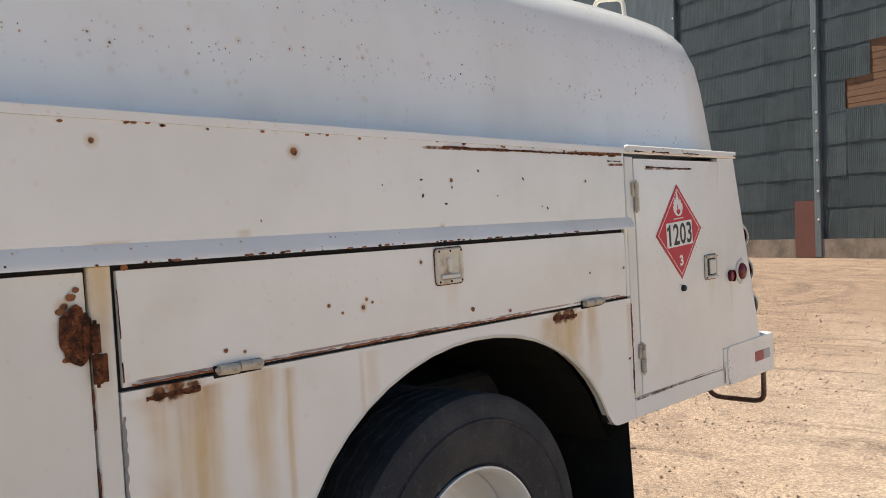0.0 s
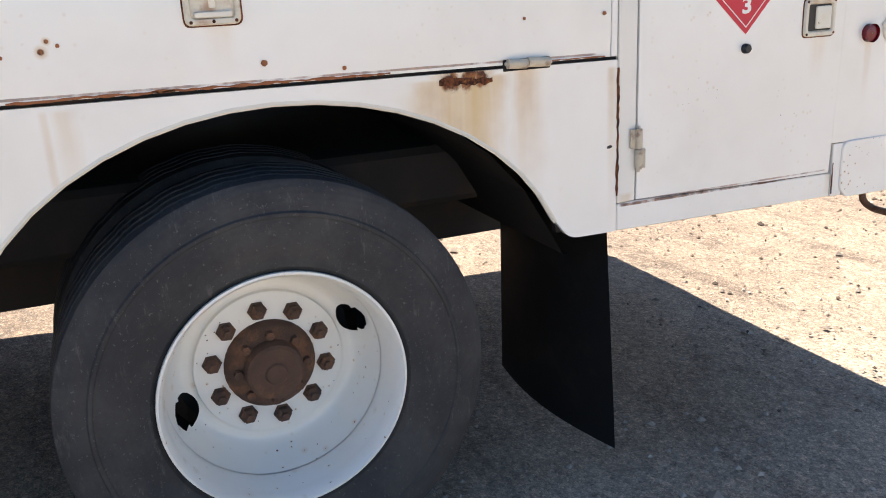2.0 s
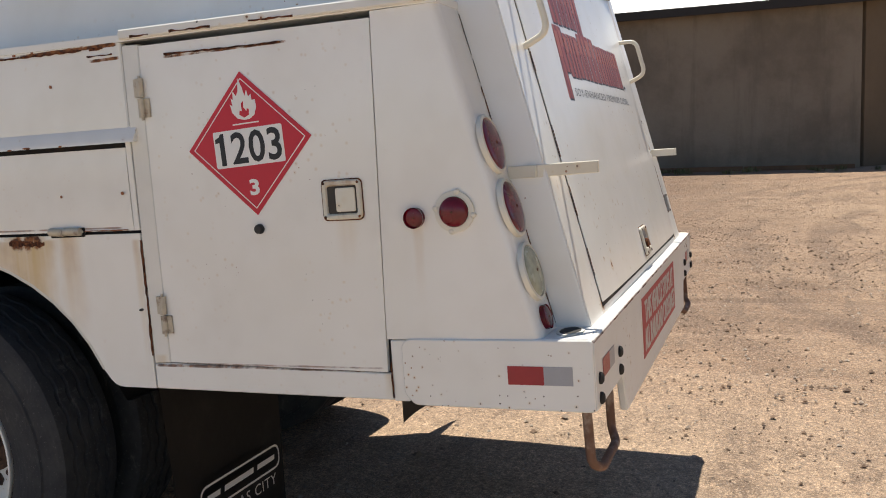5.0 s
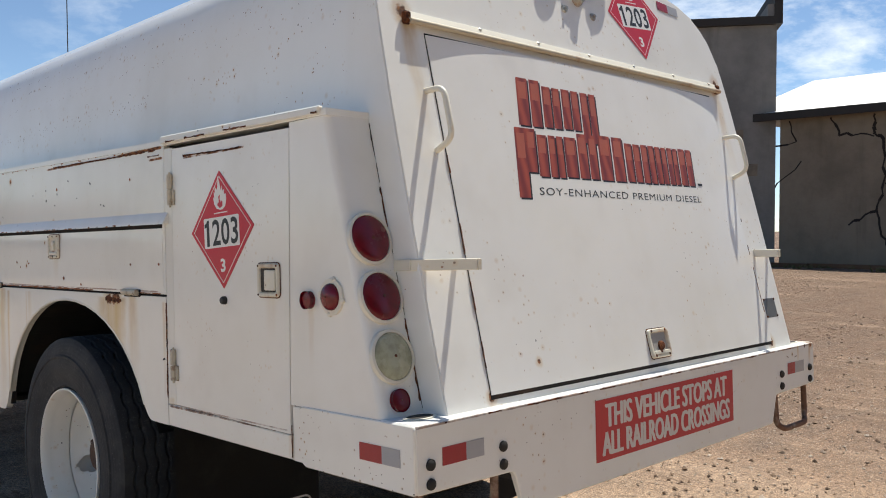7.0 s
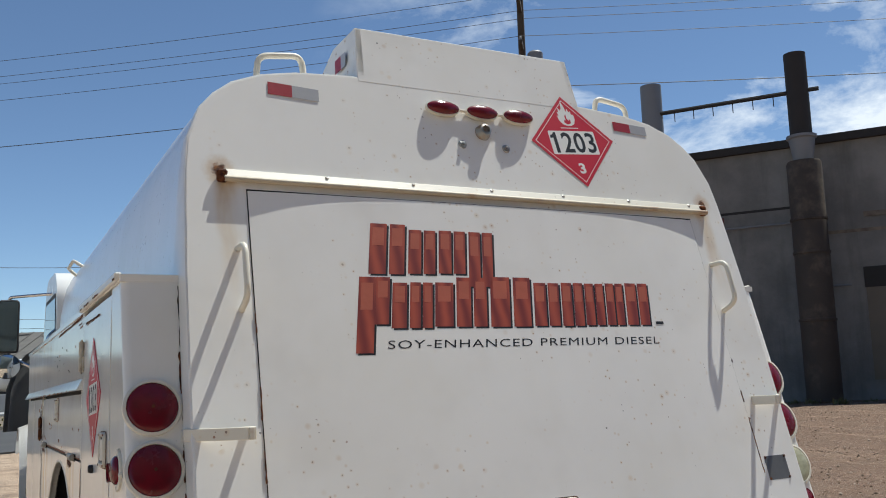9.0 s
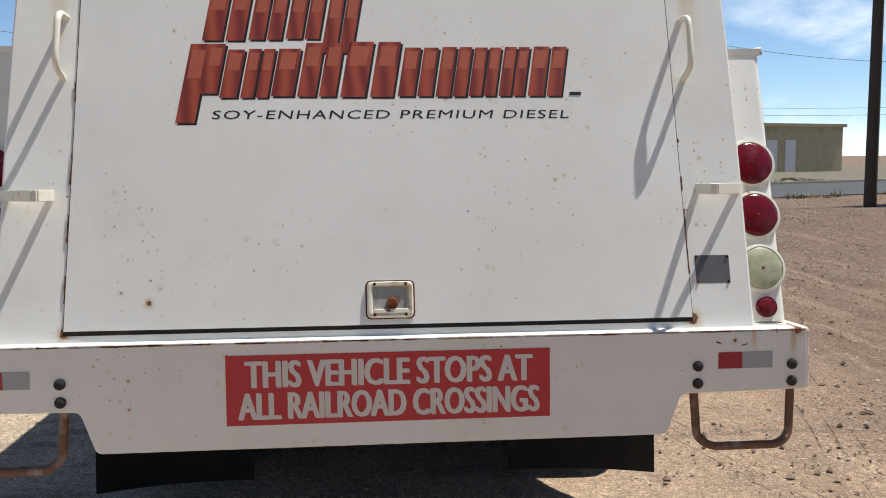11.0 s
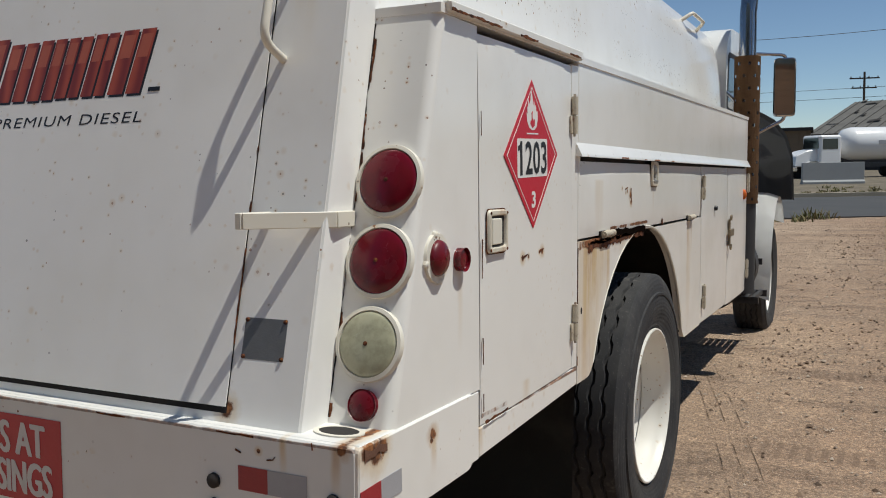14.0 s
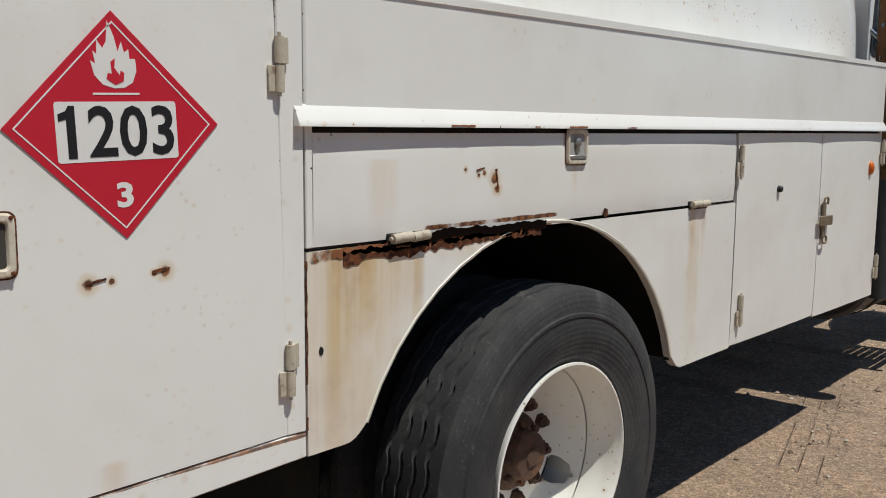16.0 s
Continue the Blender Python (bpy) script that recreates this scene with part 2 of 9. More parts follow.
def tyre_mat():
    k = Net("tyre_rubber", 0.82, 0.0, 0.3)
    dy, dz = k.math("SUBTRACT", k.axis(1), 2.2), k.math("SUBTRACT", k.axis(2), 0.33)
    rad = k.math("SQRT", k.math("ADD", k.math("MULTIPLY", dy, dy), k.math("MULTIPLY", dz, dz)))
    ring = k.math("SINE", k.math("MULTIPLY", rad, 420.0))
    c = k.mix(k.step(k.noise(5, 6, 0.7), 0.35, 0.7), (0.034, 0.034, 0.036), (0.060, 0.058, 0.056))
    scuff = k.step(k.noise(1.0, 6, 0.75, k.scaled((8, 26, 9))), 0.56, 0.72)
    c = k.mix(k.mul(scuff, 0.6), c, (0.13, 0.12, 0.11))
    c = k.mix(k.mul(k.step(k.noise(120, 3), 0.62, 0.72), 0.5), c, (0.16, 0.15, 0.14))
    k.color(c)
    k.bump(k.math("ADD", k.mul(ring, 0.10), k.mul(k.noise(40, 5, 0.7), 0.5)), 0.35, 0.006)
    return k.m


M_TYRE = tyre_mat()
M_FLAP = plain("black_rubber", (0.014, 0.014, 0.015), 0.62, vary=0.3, scale=6, stain=(0.05, 0.045, 0.04))
M_RIM = paint("white_rim_paint", (0.84, 0.82, 0.77), 0.40, chips=1.0, gate_at=0.40)
M_HINGE = plain("chipped_cream_hinge", (0.60, 0.53, 0.41), 0.5, 0.0, 0.3, 60, 0.3, stain=(0.15, 0.06, 0.03))
M_HUB = plain("rusty_hub", (0.10, 0.055, 0.035), 0.85, vary=0.4, scale=30, bump=0.4, stain=(0.22, 0.10, 0.045))


def lens_mat(name, col):
    k = Net(name, 0.22, 0.0, 0.5)
    v = k.cells(420)
    k.color(k.mix(k.mul(k.step(k.noise(26, 4), 0.4, 0.7), 0.6), col, tuple(c * 0.5 for c in col)))
    k.rough(k.math("ADD", 0.14, k.mul(k.step(k.noise(14, 5), 0.45, 0.7), 0.3)))
    k.bump(v.outputs["Distance"], 0.12, 0.001)
    return k.m


M_LAMPRED = lens_mat("red_lamp_lens", (0.155, 0.003, 0.011))
M_LAMPCLEAR = lens_mat("yellowed_clear_lens", (0.46, 0.45, 0.31))
M_LAMPAMBER = lens_mat("amber_lens", (0.65, 0.14, 0.02))


def glass_mat():
    k = Net("dark_window_glass", 0.05, 0.0, 0.6)
    k.color((0.012, 0.018, 0.02))
    return k.m


M_GLASS = glass_mat()


# ---------------------------------------------------------------- mesh helpers
def part(name, bm, material, parent=None, label="", smooth=False):
    """Links a bmesh as one mesh object under a thing or a part."""
    me = bpy.data.meshes.new(name)
    bmesh.ops.recalc_face_normals(bm, faces=bm.faces)
    if smooth:
        for f in bm.faces:
            f.smooth = True
    bm.to_mesh(me)
    bm.free()
    if smooth:
        me.set_sharp_from_angle(angle=radians(38))
    for m in material if isinstance(material, (list, tuple)) else (material,):
        me.materials.append(m)
    ob = new(name, me)
    if parent is not None:
        ob.parent = parent
    if label:
        ob["label"] = label
    return ob


def thing(name, label, category, m=None, group="", kind=""):
    ob = new(name)
    if m is not None:
        ob.matrix_basis = m
    return tagged(ob, label, category, group, kind)


def extrude(bm, pts, push, bevel=0.0, seg=1):
    """A prism on the loop pts (Vectors), pushed along push."""
    vs = [bm.verts.new(p) for p in pts]
    f = bm.faces.new(vs)
    top = bmesh.ops.extrude_face_region(bm, geom=[f])["geom"]
    moved = [g for g in top if isinstance(g, bmesh.types.BMVert)]
    bmesh.ops.translate(bm, verts=moved, vec=push)
    if bevel:
        edges = {e for v in vs + moved for e in v.link_edges}
        bmesh.ops.bevel(bm, geom=list(edges), offset=bevel, segments=seg, affect="EDGES", profile=0.6)
    return bm


def box_bm(x0, x1, y0, y1, z0, z1, bevel=0.0, bm=None):
    bm = bm or bmesh.new()
    return extrude(bm, [Vector(p) for p in ((x0, y0, z0), (x1, y0, z0), (x1, y1, z0), (x0, y1, z0))], Vector((0, 0, z1 - z0)), bevel)


def side_plate(poly, x0, x1, bevel=0.003):
    """A plate parallel to the truck's side: poly of (y, z), from x0 to x1."""
    return extrude(bmesh.new(), [Vector((x0, y, z)) for y, z in poly], Vector((x1 - x0, 0, 0)), bevel)


def swelled(quad, x_out, s, rise=0.007, depth=0.026, n=14):
    """A pressed sheet door on the side s: quad of (y, z) corners, swelling to x_out in its middle, with folded edges."""
    bm = bmesh.new()
    a, b, c, d = [Vector(q) for q in quad]
    grid = []
    for j in range(n + 1):
        v = j / n
        row = []
        for i in range(n + 1):
            u = i / n
            p = a.lerp(b, u).lerp(d.lerp(c, u), v)
            k = (abs(2 * u - 1) ** 4 + abs(2 * v - 1) ** 4) / 2
            row.append(bm.verts.new((x_out - s * rise * k, p.x, p.y)))
        grid.append(row)
    for j in range(n):
        for i in range(n):
            bm.faces.new((grid[j][i], grid[j][i + 1], grid[j + 1][i + 1], grid[j + 1][i]))
    rim = [e for e in bm.edges if e.is_boundary]
    ex = bmesh.ops.extrude_edge_only(bm, edges=rim)["geom"]
    for g in ex:
        if isinstance(g, bmesh.types.BMVert):
            g.co.x = x_out - s * depth
    return bm


def rounded(poly, r, n=3):
    """A polygon of pairs with its corners rounded."""
    out = []
    for i, p in enumerate(poly):
        a, b = Vector(poly[i - 1]) - Vector(p), Vector(poly[(i + 1) % len(poly)]) - Vector(p)
        k = min(r, a.length * 0.45, b.length * 0.45)
        pa, pb = Vector(p) + a.normalized() * k, Vector(p) + b.normalized() * k
        for j in range(n + 1):
            t = j / n
            q = pa.lerp(Vector(p), t).lerp(Vector(p).lerp(pb, t), t)
            out.append((q.x, q.y))
    return out


def tube(bm, pts, r, n=8, caps=True):
    """A round bar along the points."""
    rings, up = [], None
    for i, p in enumerate(pts):
        d = (Vector(pts[min(i + 1, len(pts) - 1)]) - Vector(pts[max(i - 1, 0)])).normalized()
        if up is None:
            up = d.orthogonal().normalized()
        up = (up - d * up.dot(d)).normalized()
        s = d.cross(up)
        rings.append([bm.verts.new(Vector(p) + r * (math.cos(a) * up + math.sin(a) * s)) for a in (2 * math.pi * k / n for k in range(n))])
    for a, b in zip(rings, rings[1:]):
        for k in range(n):
            bm.faces.new((a[k], a[(k + 1) % n], b[(k + 1) % n], b[k]))
    if caps:
        bm.faces.new(rings[0])
        bm.faces.new(rings[-1])
    return bm


def bent(pts, r, n=4):
    """Points of a bar with its inner corners rounded."""
    out = [Vector(pts[0])]
    for i in range(1, len(pts) - 1):
        p, a, b = Vector(pts[i]), Vector(pts[i - 1]), Vector(pts[i + 1])
        k = min(r, (a - p).length * 0.49, (b - p).length * 0.49)
        pa, pb = p + (a - p).normalized() * k, p + (b - p).normalized() * k
        for j in range(n + 1):
            t = j / n
            out.append(pa.lerp(p, t).lerp(p.lerp(pb, t), t))
    return out + [Vector(pts[-1])]


def lathe(bm, prof, n=48, m=Matrix()):
    """A body turned about the local y axis: prof of (radius, y)."""
    rings = []
    for r, y in prof:
        if r < 1e-5:
            rings.append([bm.verts.new(m @ Vector((0, y, 0)))])
        else:
            rings.append([bm.verts.new(m @ Vector((r * math.cos(2 * math.pi * k / n), y, r * math.sin(2 * math.pi * k / n)))) for k in range(n)])
    for a, b in zip(rings, rings[1:]):
        for k in range(n):
            q = [a[k % len(a)], a[(k + 1) % len(a)], b[(k + 1) % len(b)], b[k % len(b)]]
            q = [v for i, v in enumerate(q) if v not in q[:i]]
            if len(q) > 2:
                bm.faces.new(q)
    return bm


def text_bm(body, size, m, width=None, depth=0.0008, spacing=1.0, bold=0.0):
    """Lettering in the built-in font as a mesh, its centre at the origin of m; width: stretched to that width; size: cap height."""
    cu = bpy.data.curves.new("lettering", "FONT")
    cu.body, cu.size, cu.extrude, cu.offset, cu.space_character = body, 1.0, 0.0, bold, spacing
    cu.resolution_u = 3
    ob = bpy.data.objects.new("lettering", cu)
    scene.collection.objects.link(ob)
    me = bpy.data.meshes.new_from_object(ob.evaluated_get(bpy.context.evaluated_depsgraph_get()))
    bpy.data.objects.remove(ob)
    bpy.data.curves.remove(cu)
    bm = bmesh.new()
    bm.from_mesh(me)
    bpy.data.meshes.remove(me)
    xs, ys = [v.co.x for v in bm.verts], [v.co.y for v in bm.verts]
    w, h = max(xs) - min(xs), max(ys) - min(ys)
    ky = size / h
    kx = width / w if width else ky
    for v in bm.verts:
        v.co = Vector(((v.co.x - (max(xs) + min(xs)) / 2) * kx, (v.co.y - (max(ys) + min(ys)) / 2) * ky, depth))
    bmesh.ops.transform(bm, matrix=m, verts=bm.verts)
    return bm


def flat_bm(pts, m, depth=0.0006, bm=None):
    """A flat shape of (x, y) pairs lying on the plane of m, raised by depth, with thin sides."""
    bm = bm or bmesh.new()
    vs = [bm.verts.new(m @ Vector((x, y, 0))) for x, y in pts]
    ws = [bm.verts.new(m @ Vector((x, y, depth))) for x, y in pts]
    bm.faces.new(ws)
    for i in range(len(vs)):
        j = (i + 1) % len(vs)
        bm.faces.new((vs[i], vs[j], ws[j], ws[i]))
    return bm


# ---------------------------------------------------------------- ground
def land(x, y):
    """The lie of the land: level round the truck, rising a little to the far side of the yard."""
    r = math.hypot(x, y)
    mask = max(0.0, min(1.0, (24 - y) / 14)) * max(0.0, min(1.0, max(x, -y) / 8))
    near = max(0.0, min(1.0, (r - 8) / 18))
    far_off = max(0.0, min(1.0, (r - 34) / 50))
    return mask * (0.42 * near * near * (3 - 2 * near) + 1.15 * far_off * far_off * (3 - 2 * far_off) * max(0.0, min(1.0, (x + 5) / 20)))


def dirt_mat():
    k = Net("dirt_yard", 0.95, 0.0, 0.2)
    big, mid, fine = k.noise(0.11, 4, 0.6), k.noise(1.1, 6, 0.65), k.noise(13, 6, 0.7)
    g1, g2, g3 = k.noise(34, 5, 0.75), k.noise(90, 4, 0.75), k.noise(230, 3, 0.7)
    col = k.mix(k.step(big, 0.3, 0.7), (0.35, 0.232, 0.155), (0.42, 0.295, 0.20))
    col = k.mix(k.mul(k.step(mid, 0.44, 0.60), 0.75), col, (0.27, 0.182, 0.125))
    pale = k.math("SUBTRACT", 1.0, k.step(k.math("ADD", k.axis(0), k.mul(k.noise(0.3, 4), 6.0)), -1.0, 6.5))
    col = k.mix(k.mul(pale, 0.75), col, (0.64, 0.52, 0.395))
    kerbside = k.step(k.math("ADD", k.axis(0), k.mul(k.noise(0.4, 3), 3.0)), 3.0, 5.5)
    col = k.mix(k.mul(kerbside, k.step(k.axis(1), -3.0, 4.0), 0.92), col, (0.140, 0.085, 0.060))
    clods = k.noise(4.3, 6, 0.7)
    col = k.mix(k.mul(k.step(clods, 0.50, 0.66), 0.4), col, (0.23, 0.165, 0.12))
    drive = k.noise(1.0, 4, 0.6, k.scaled((2.3, 0.22, 1)), 0.8)
    col = k.mix(k.mul(k.step(drive, 0.52, 0.70), 0.45), col, (0.43, 0.31, 0.22))
    tracks = k.noise(1.0, 5, 0.6, k.scaled((0.35, 2.6, 1)), 0.6)
    col = k.mix(k.mul(k.step(tracks, 0.53, 0.63), k.step(k.noise(7, 5, 0.75), 0.32, 0.62), 0.72), col, (0.15, 0.105, 0.080))
    # turning tracks of vehicles between the truck and the road
    off = k.n.new("ShaderNodeVectorMath")
    off.operation = "SUBTRACT"
    k.l.new(k.co, off.inputs[0])
    off.inputs[1].default_value = (9.0, -14.0, 0.0)
    ring = k.n.new("ShaderNodeTexWave")
    ring.wave_type, ring.rings_direction = "RINGS", "Z"
    k.l.new(off.outputs[0], ring.inputs["Vector"])
    for key, val in (("Scale", 0.30), ("Distortion", 3.2), ("Detail", 3.0), ("Detail Scale", 0.9), ("Detail Roughness", 0.6)):
        ring.inputs[key].default_value = val
    turned = k.mul(k.step(ring.outputs["Fac"], 0.62, 0.92), k.step(k.noise(0.33, 4), 0.42, 0.58), k.step(k.axis(0), 2.2, 3.6))
    col = k.mix(k.mul(turned, 0.6), col, (0.165, 0.112, 0.083))
    col = k.mix(k.mul(k.step(fine, 0.50, 0.72), 0.35), col, (0.24, 0.17, 0.125))
    col = k.mix(k.mul(k.step(g1, 0.54, 0.64), 0.6), col, (0.17, 0.13, 0.10))
    col = k.mix(k.mul(k.step(g2, 0.53, 0.64), 0.65), col, (0.56, 0.45, 0.35))
    col = k.mix(k.mul(k.step(g3, 0.56, 0.66), 0.55), col, (0.13, 0.105, 0.09))
    pebble = k.cells(75)
    peb = k.mul(k.math("LESS_THAN", pebble.outputs["Distance"], 0.30), k.step(k.noise(2.6, 4), 0.42, 0.60))
    col = k.mix(k.mul(peb, 0.6), col, k.mix(k.noise(61, 2), (0.15, 0.125, 0.11), (0.42, 0.35, 0.29)))
    for sc, amt in ((55, 0.40), (130, 0.55), (300, 0.45)):
        cell = k.cells(sc)
        sep = k.n.new("ShaderNodeSeparateColor")
        k.l.new(cell.outputs["Color"], sep.inputs[0])
        tone = k.math("POWER", sep.outputs[0], 1.6)
        grain = k.mix(tone, (0.62, 0.62, 0.64), (1.62, 1.58, 1.5))
        nd = k.n.new("ShaderNodeMix")
        nd.data_type, nd.blend_type = "RGBA", "MULTIPLY"
        k.put(nd.inputs["Factor"], amt)
        k.l.new(col, nd.inputs["A"])
        k.l.new(grain, nd.inputs["B"])
        col = nd.outputs["Result"]
        if sc == 130:
            gravel = sep.outputs[1]
    for cx, cy, rad in ((30.0, 2.0, 25.0), (30.0, 2.0, 23.1), (2.0, 30.0, 26.5), (2.0, 30.0, 24.7), (24.0, -6.0, 20.6), (24.0, -6.0, 18.8)):
        dx, dy = k.math("SUBTRACT", k.axis(0), cx), k.math("SUBTRACT", k.axis(1), cy)
        dist = k.math("SQRT", k.math("ADD", k.math("MULTIPLY", dx, dx), k.math("MULTIPLY", dy, dy)))
        band = k.near(dist, rad, 0.09, 0.15)
        ang = k.math("ARCTAN2", dy, dx)
        lug = k.step(k.math("SINE", k.math("MULTIPLY", ang, rad * 85.0)), -0.2, 0.5)
        mark = k.mul(band, k.math("ADD", 0.35, k.mul(lug, 0.5)), k.step(k.noise(0.7, 3), 0.40, 0.60))
        col = k.mix(k.mul(mark, 0.7), col, (0.16, 0.108, 0.078))
    grooves = 0.0
    for px, py, ang, half, gap in ((1.50, 2.9, 104.0, 0.13, 0.085), (2.75, 2.9, 72.0, 0.15, 0.110), (-4.2, -1.0, 95.0, 0.15, 0.080)):
        ca_, sa_ = math.cos(radians(ang)), math.sin(radians(ang))
        dx, dy = k.math("SUBTRACT", k.axis(0), px), k.math("SUBTRACT", k.axis(1), py)
        across = k.math("SUBTRACT", k.math("MULTIPLY", dx, sa_), k.math("MULTIPLY", dy, ca_))
        lengthwise = k.math("ADD", k.math("MULTIPLY", dx, ca_), k.math("MULTIPLY", dy, sa_))
        across = k.math("ADD", across, k.math("MULTIPLY", k.math("MULTIPLY", lengthwise, lengthwise), 0.008))
        line_in = k.step(k.math("COSINE", k.math("MULTIPLY", across, 6.2832 / gap)), 0.72, 0.97)
        mark = k.mul(line_in, k.near(across, 0.0, half * 0.8, half), k.step(k.noise(2.3, 5, 0.7), 0.42, 0.58), k.near(lengthwise, 0.0, 1.2, 3.6))
        grooves = mark if isinstance(grooves, float) else k.most(grooves, mark)
    col = k.mix(k.mul(grooves, 0.30), col, (0.13, 0.088, 0.064))
    k.color(col)
    h = k.math("ADD", k.math("ADD", k.math("SUBTRACT", k.mul(fine, 0.40), k.mul(grooves, 0.22)), k.mul(g1, 0.16)), k.math("ADD", k.mul(k.math("SUBTRACT", tracks, k.mul(turned, 0.25)), 0.8), k.mul(peb, 0.10)))
    k.bump(k.math("ADD", h, k.math("ADD", k.math("ADD", k.mul(g2, 0.07), k.mul(gravel, 0.10)), k.math("ADD", k.mul(drive, 0.6), k.mul(clods, 0.5)))), 1.0, 0.045)
    return k.m


M_DIRT = dirt_mat()


def rut(x, y):
    """Shallow wheel ruts that sweep round the yard."""
    out = 0.0
    for cx, cy, rad in ((-16.0, -6.0, 22.5), (-16.0, -6.0, 24.4), (30.0, 2.0, 25.0), (30.0, 2.0, 23.1), (2.0, 30.0, 26.5), (2.0, 30.0, 24.7)):
        d = abs(math.hypot(x - cx, y - cy) - rad)
        if d < 0.5 and math.hypot(x, y - 3.0) > 3.4:
            out += 0.022 * math.cos(min(1.0, d / 0.22) * math.pi / 2) - 0.010 * math.exp(-((d - 0.3) / 0.07) ** 2)
    return out


def build_ground():
    n = 250
    line = [math.copysign(1.5 * (math.exp(abs(i) * 0.0308) - 1), i) for i in range(-n, n + 1)]
    line = [v if abs(v) < 3200 else math.copysign(3200, v) for v in line]
    line = sorted(set(round(v, 4) for v in line))
    verts, faces, m = [], [], len(line)
    for y in line:
        for x in line:
            amp = 0.012 if max(abs(x), abs(y)) < 40 else 0.0
            z = land(x, y) + amp * noise.noise(Vector((x * 0.8, y * 0.8, 0))) + amp * 0.6 * noise.noise(Vector((x * 2.9, y * 2.9, 3)))
            if abs(x) < 30 and abs(y) < 30:
                z -= rut(x, y)
            verts.append((x, y, z - 0.004))
    for j in range(m - 1):
        for i in range(m - 1):
            a = j * m + i
            faces.append((a, a + 1, a + m + 1, a + m))
    me = bpy.data.meshes.new("ground")
    me.from_pydata(verts, [], faces)
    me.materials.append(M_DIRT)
    for p in me.polygons:
        p.use_smooth = True
    return tagged(new("ground", me), "sunlit tan dirt and gravel yard with vehicle tracks", "ground", kind="structure")


build_ground()

# ---------------------------------------------------------------- fuel truck
RAKE, LIFT = 2.1, 0.268
truck = thing("fuel_truck", "white rusted tanker truck with side cabinets on a dirt yard", "truck", pose(0, 0, LIFT, -RAKE))
HW = 1.22


def rear_y(z):
    """The leaning rear face."""
    return 0.053 + 0.236 * (z - 0.834)


def cab_y(z):
    """The rear face of the side cabinets, with the tail lamps."""
    return 0.25 + 0.26 * (z - 1.239)


REAR_TILT = math.degrees(math.atan(0.236))


def on_rear(x, z, out=0.0, turn=0.0):
    """A frame on the rear face: its x to +x, its y up the face, its z outwards."""
    return pose(x, rear_y(z), z, 90 - REAR_TILT) @ pose(0, 0, out, 0, 0, turn)


def on_side(s, y, z, out=0.0, turn=0.0):
    """A frame on the side s (-1 or 1), upright, facing outwards."""
    return pose(s * HW, y, z, 90, 0, 90 * s) @ pose(0, 0, out, 0, 0, turn)


def z_up(y):
    return 1.610 + 0.018 * (y - 1.3)


def z_low(y):
    return 1.327 + 0.012 * (y - 1.3)


def z_hinge(y):
    return 1.066 + 0.010 * (y - 1.3)


# tank shroud with the rear panel
PROFILE = [(1.076, 0.72), (1.074, 1.30), (1.068, 1.62), (1.060, 1.82), (1.054, 1.93), (1.042, 2.03), (1.000, 2.135), (0.955, 2.188), (0.895, 2.236), (0.80, 2.276), (0.68, 2.300), (0.5, 2.314), (0.25, 2.321)]
BODY = [(1.054, 0.72), (1.048, 1.30), (1.040, 1.62), (1.028, 1.82), (1.018, 1.95), (1.002, 2.06), (0.982, 2.14), (0.950, 2.207), (0.892, 2.259), (0.80, 2.293), (0.68, 2.312), (0.5, 2.322), (0.25, 2.326)]


def both_sides(prof):
    return prof + [(0.0, prof[-1][1] + 0.001)] + [(-x, z) for x, z in reversed(prof)]


LOOP, BODY_LOOP = both_sides(PROFILE), both_sides(BODY)


def shroud():
    bm = bmesh.new()
    rings = []
    for inset, fwd in ((0.007, 0.0), (0.002, 0.002), (0.0, 0.008)):
        rings.append([bm.verts.new((x * (1 - inset / 1.07), rear_y(z) + fwd, z - inset * max(0.0, (z - 1.6) / 0.7))) for x, z in LOOP])
    for y, k in ((0.48, 0.35), (0.62, 0.7), (0.9, 1.0), (1.6, 1.0), (2.4, 1.0), (3.2, 1.0), (4.0, 1.0), (4.84, 1.0)):
        ring = []
        for (xa, za), (xb, zb) in zip(LOOP, BODY_LOOP):
            x, z = xa + (xb - xa) * k, za + (zb - za) * k
            z += 0.008 * max(0.0, (z - 1.6) / 0.7) * (y - 0.5)
            ring.append(bm.verts.new((x, max(y, rear_y(z) + 0.03), max(z, 1.12) if y > 0.5 else z)))
        rings.append(ring)
    for k, y in ((0.010, 4.93), (0.030, 4.985), (0.07, 5.02), (0.15, 5.04), (0.30, 5.05)):
        rings.append([bm.verts.new((x * (1 - k * 0.6), y, max(z, 1.12) + 0.03 * max(0.0, (z - 1.6) / 0.7) - k * max(0.0, z - 1.2))) for x, z in BODY_LOOP])
    for a, b in zip(rings, rings[1:]):
        for i in range(len(LOOP) - 1):
            bm.faces.new((a[i], a[i + 1], b[i + 1], b[i]))
    bm.faces.new(rings[-1])
    return bm


part("tank_shroud", shroud(), M_SHELL, truck, "smooth white painted tank shell with small chips", smooth=True)
bm = bmesh.new()
rows = []
for x, z in [(1.076, 0.72), (1.0758, 0.76)] + PROFILE[1:]:
    x, zz = x * (1 - 0.007 / 1.07), z - 0.007 * max(0.0, (z - 1.6) / 0.7)
    rows.append([bm.verts.new((-x, rear_y(z) - 0.001, zz)), bm.verts.new((x, rear_y(z) - 0.001, zz)), bm.verts.new((x, rear_y(z) + 0.02, zz)), bm.verts.new((-x, rear_y(z) + 0.02, zz))])
for p, q in zip(rows, rows[1:]):
    for i in range(4):
        bm.faces.new((p[i], p[(i + 1) % 4], q[(i + 1) % 4], q[i]))
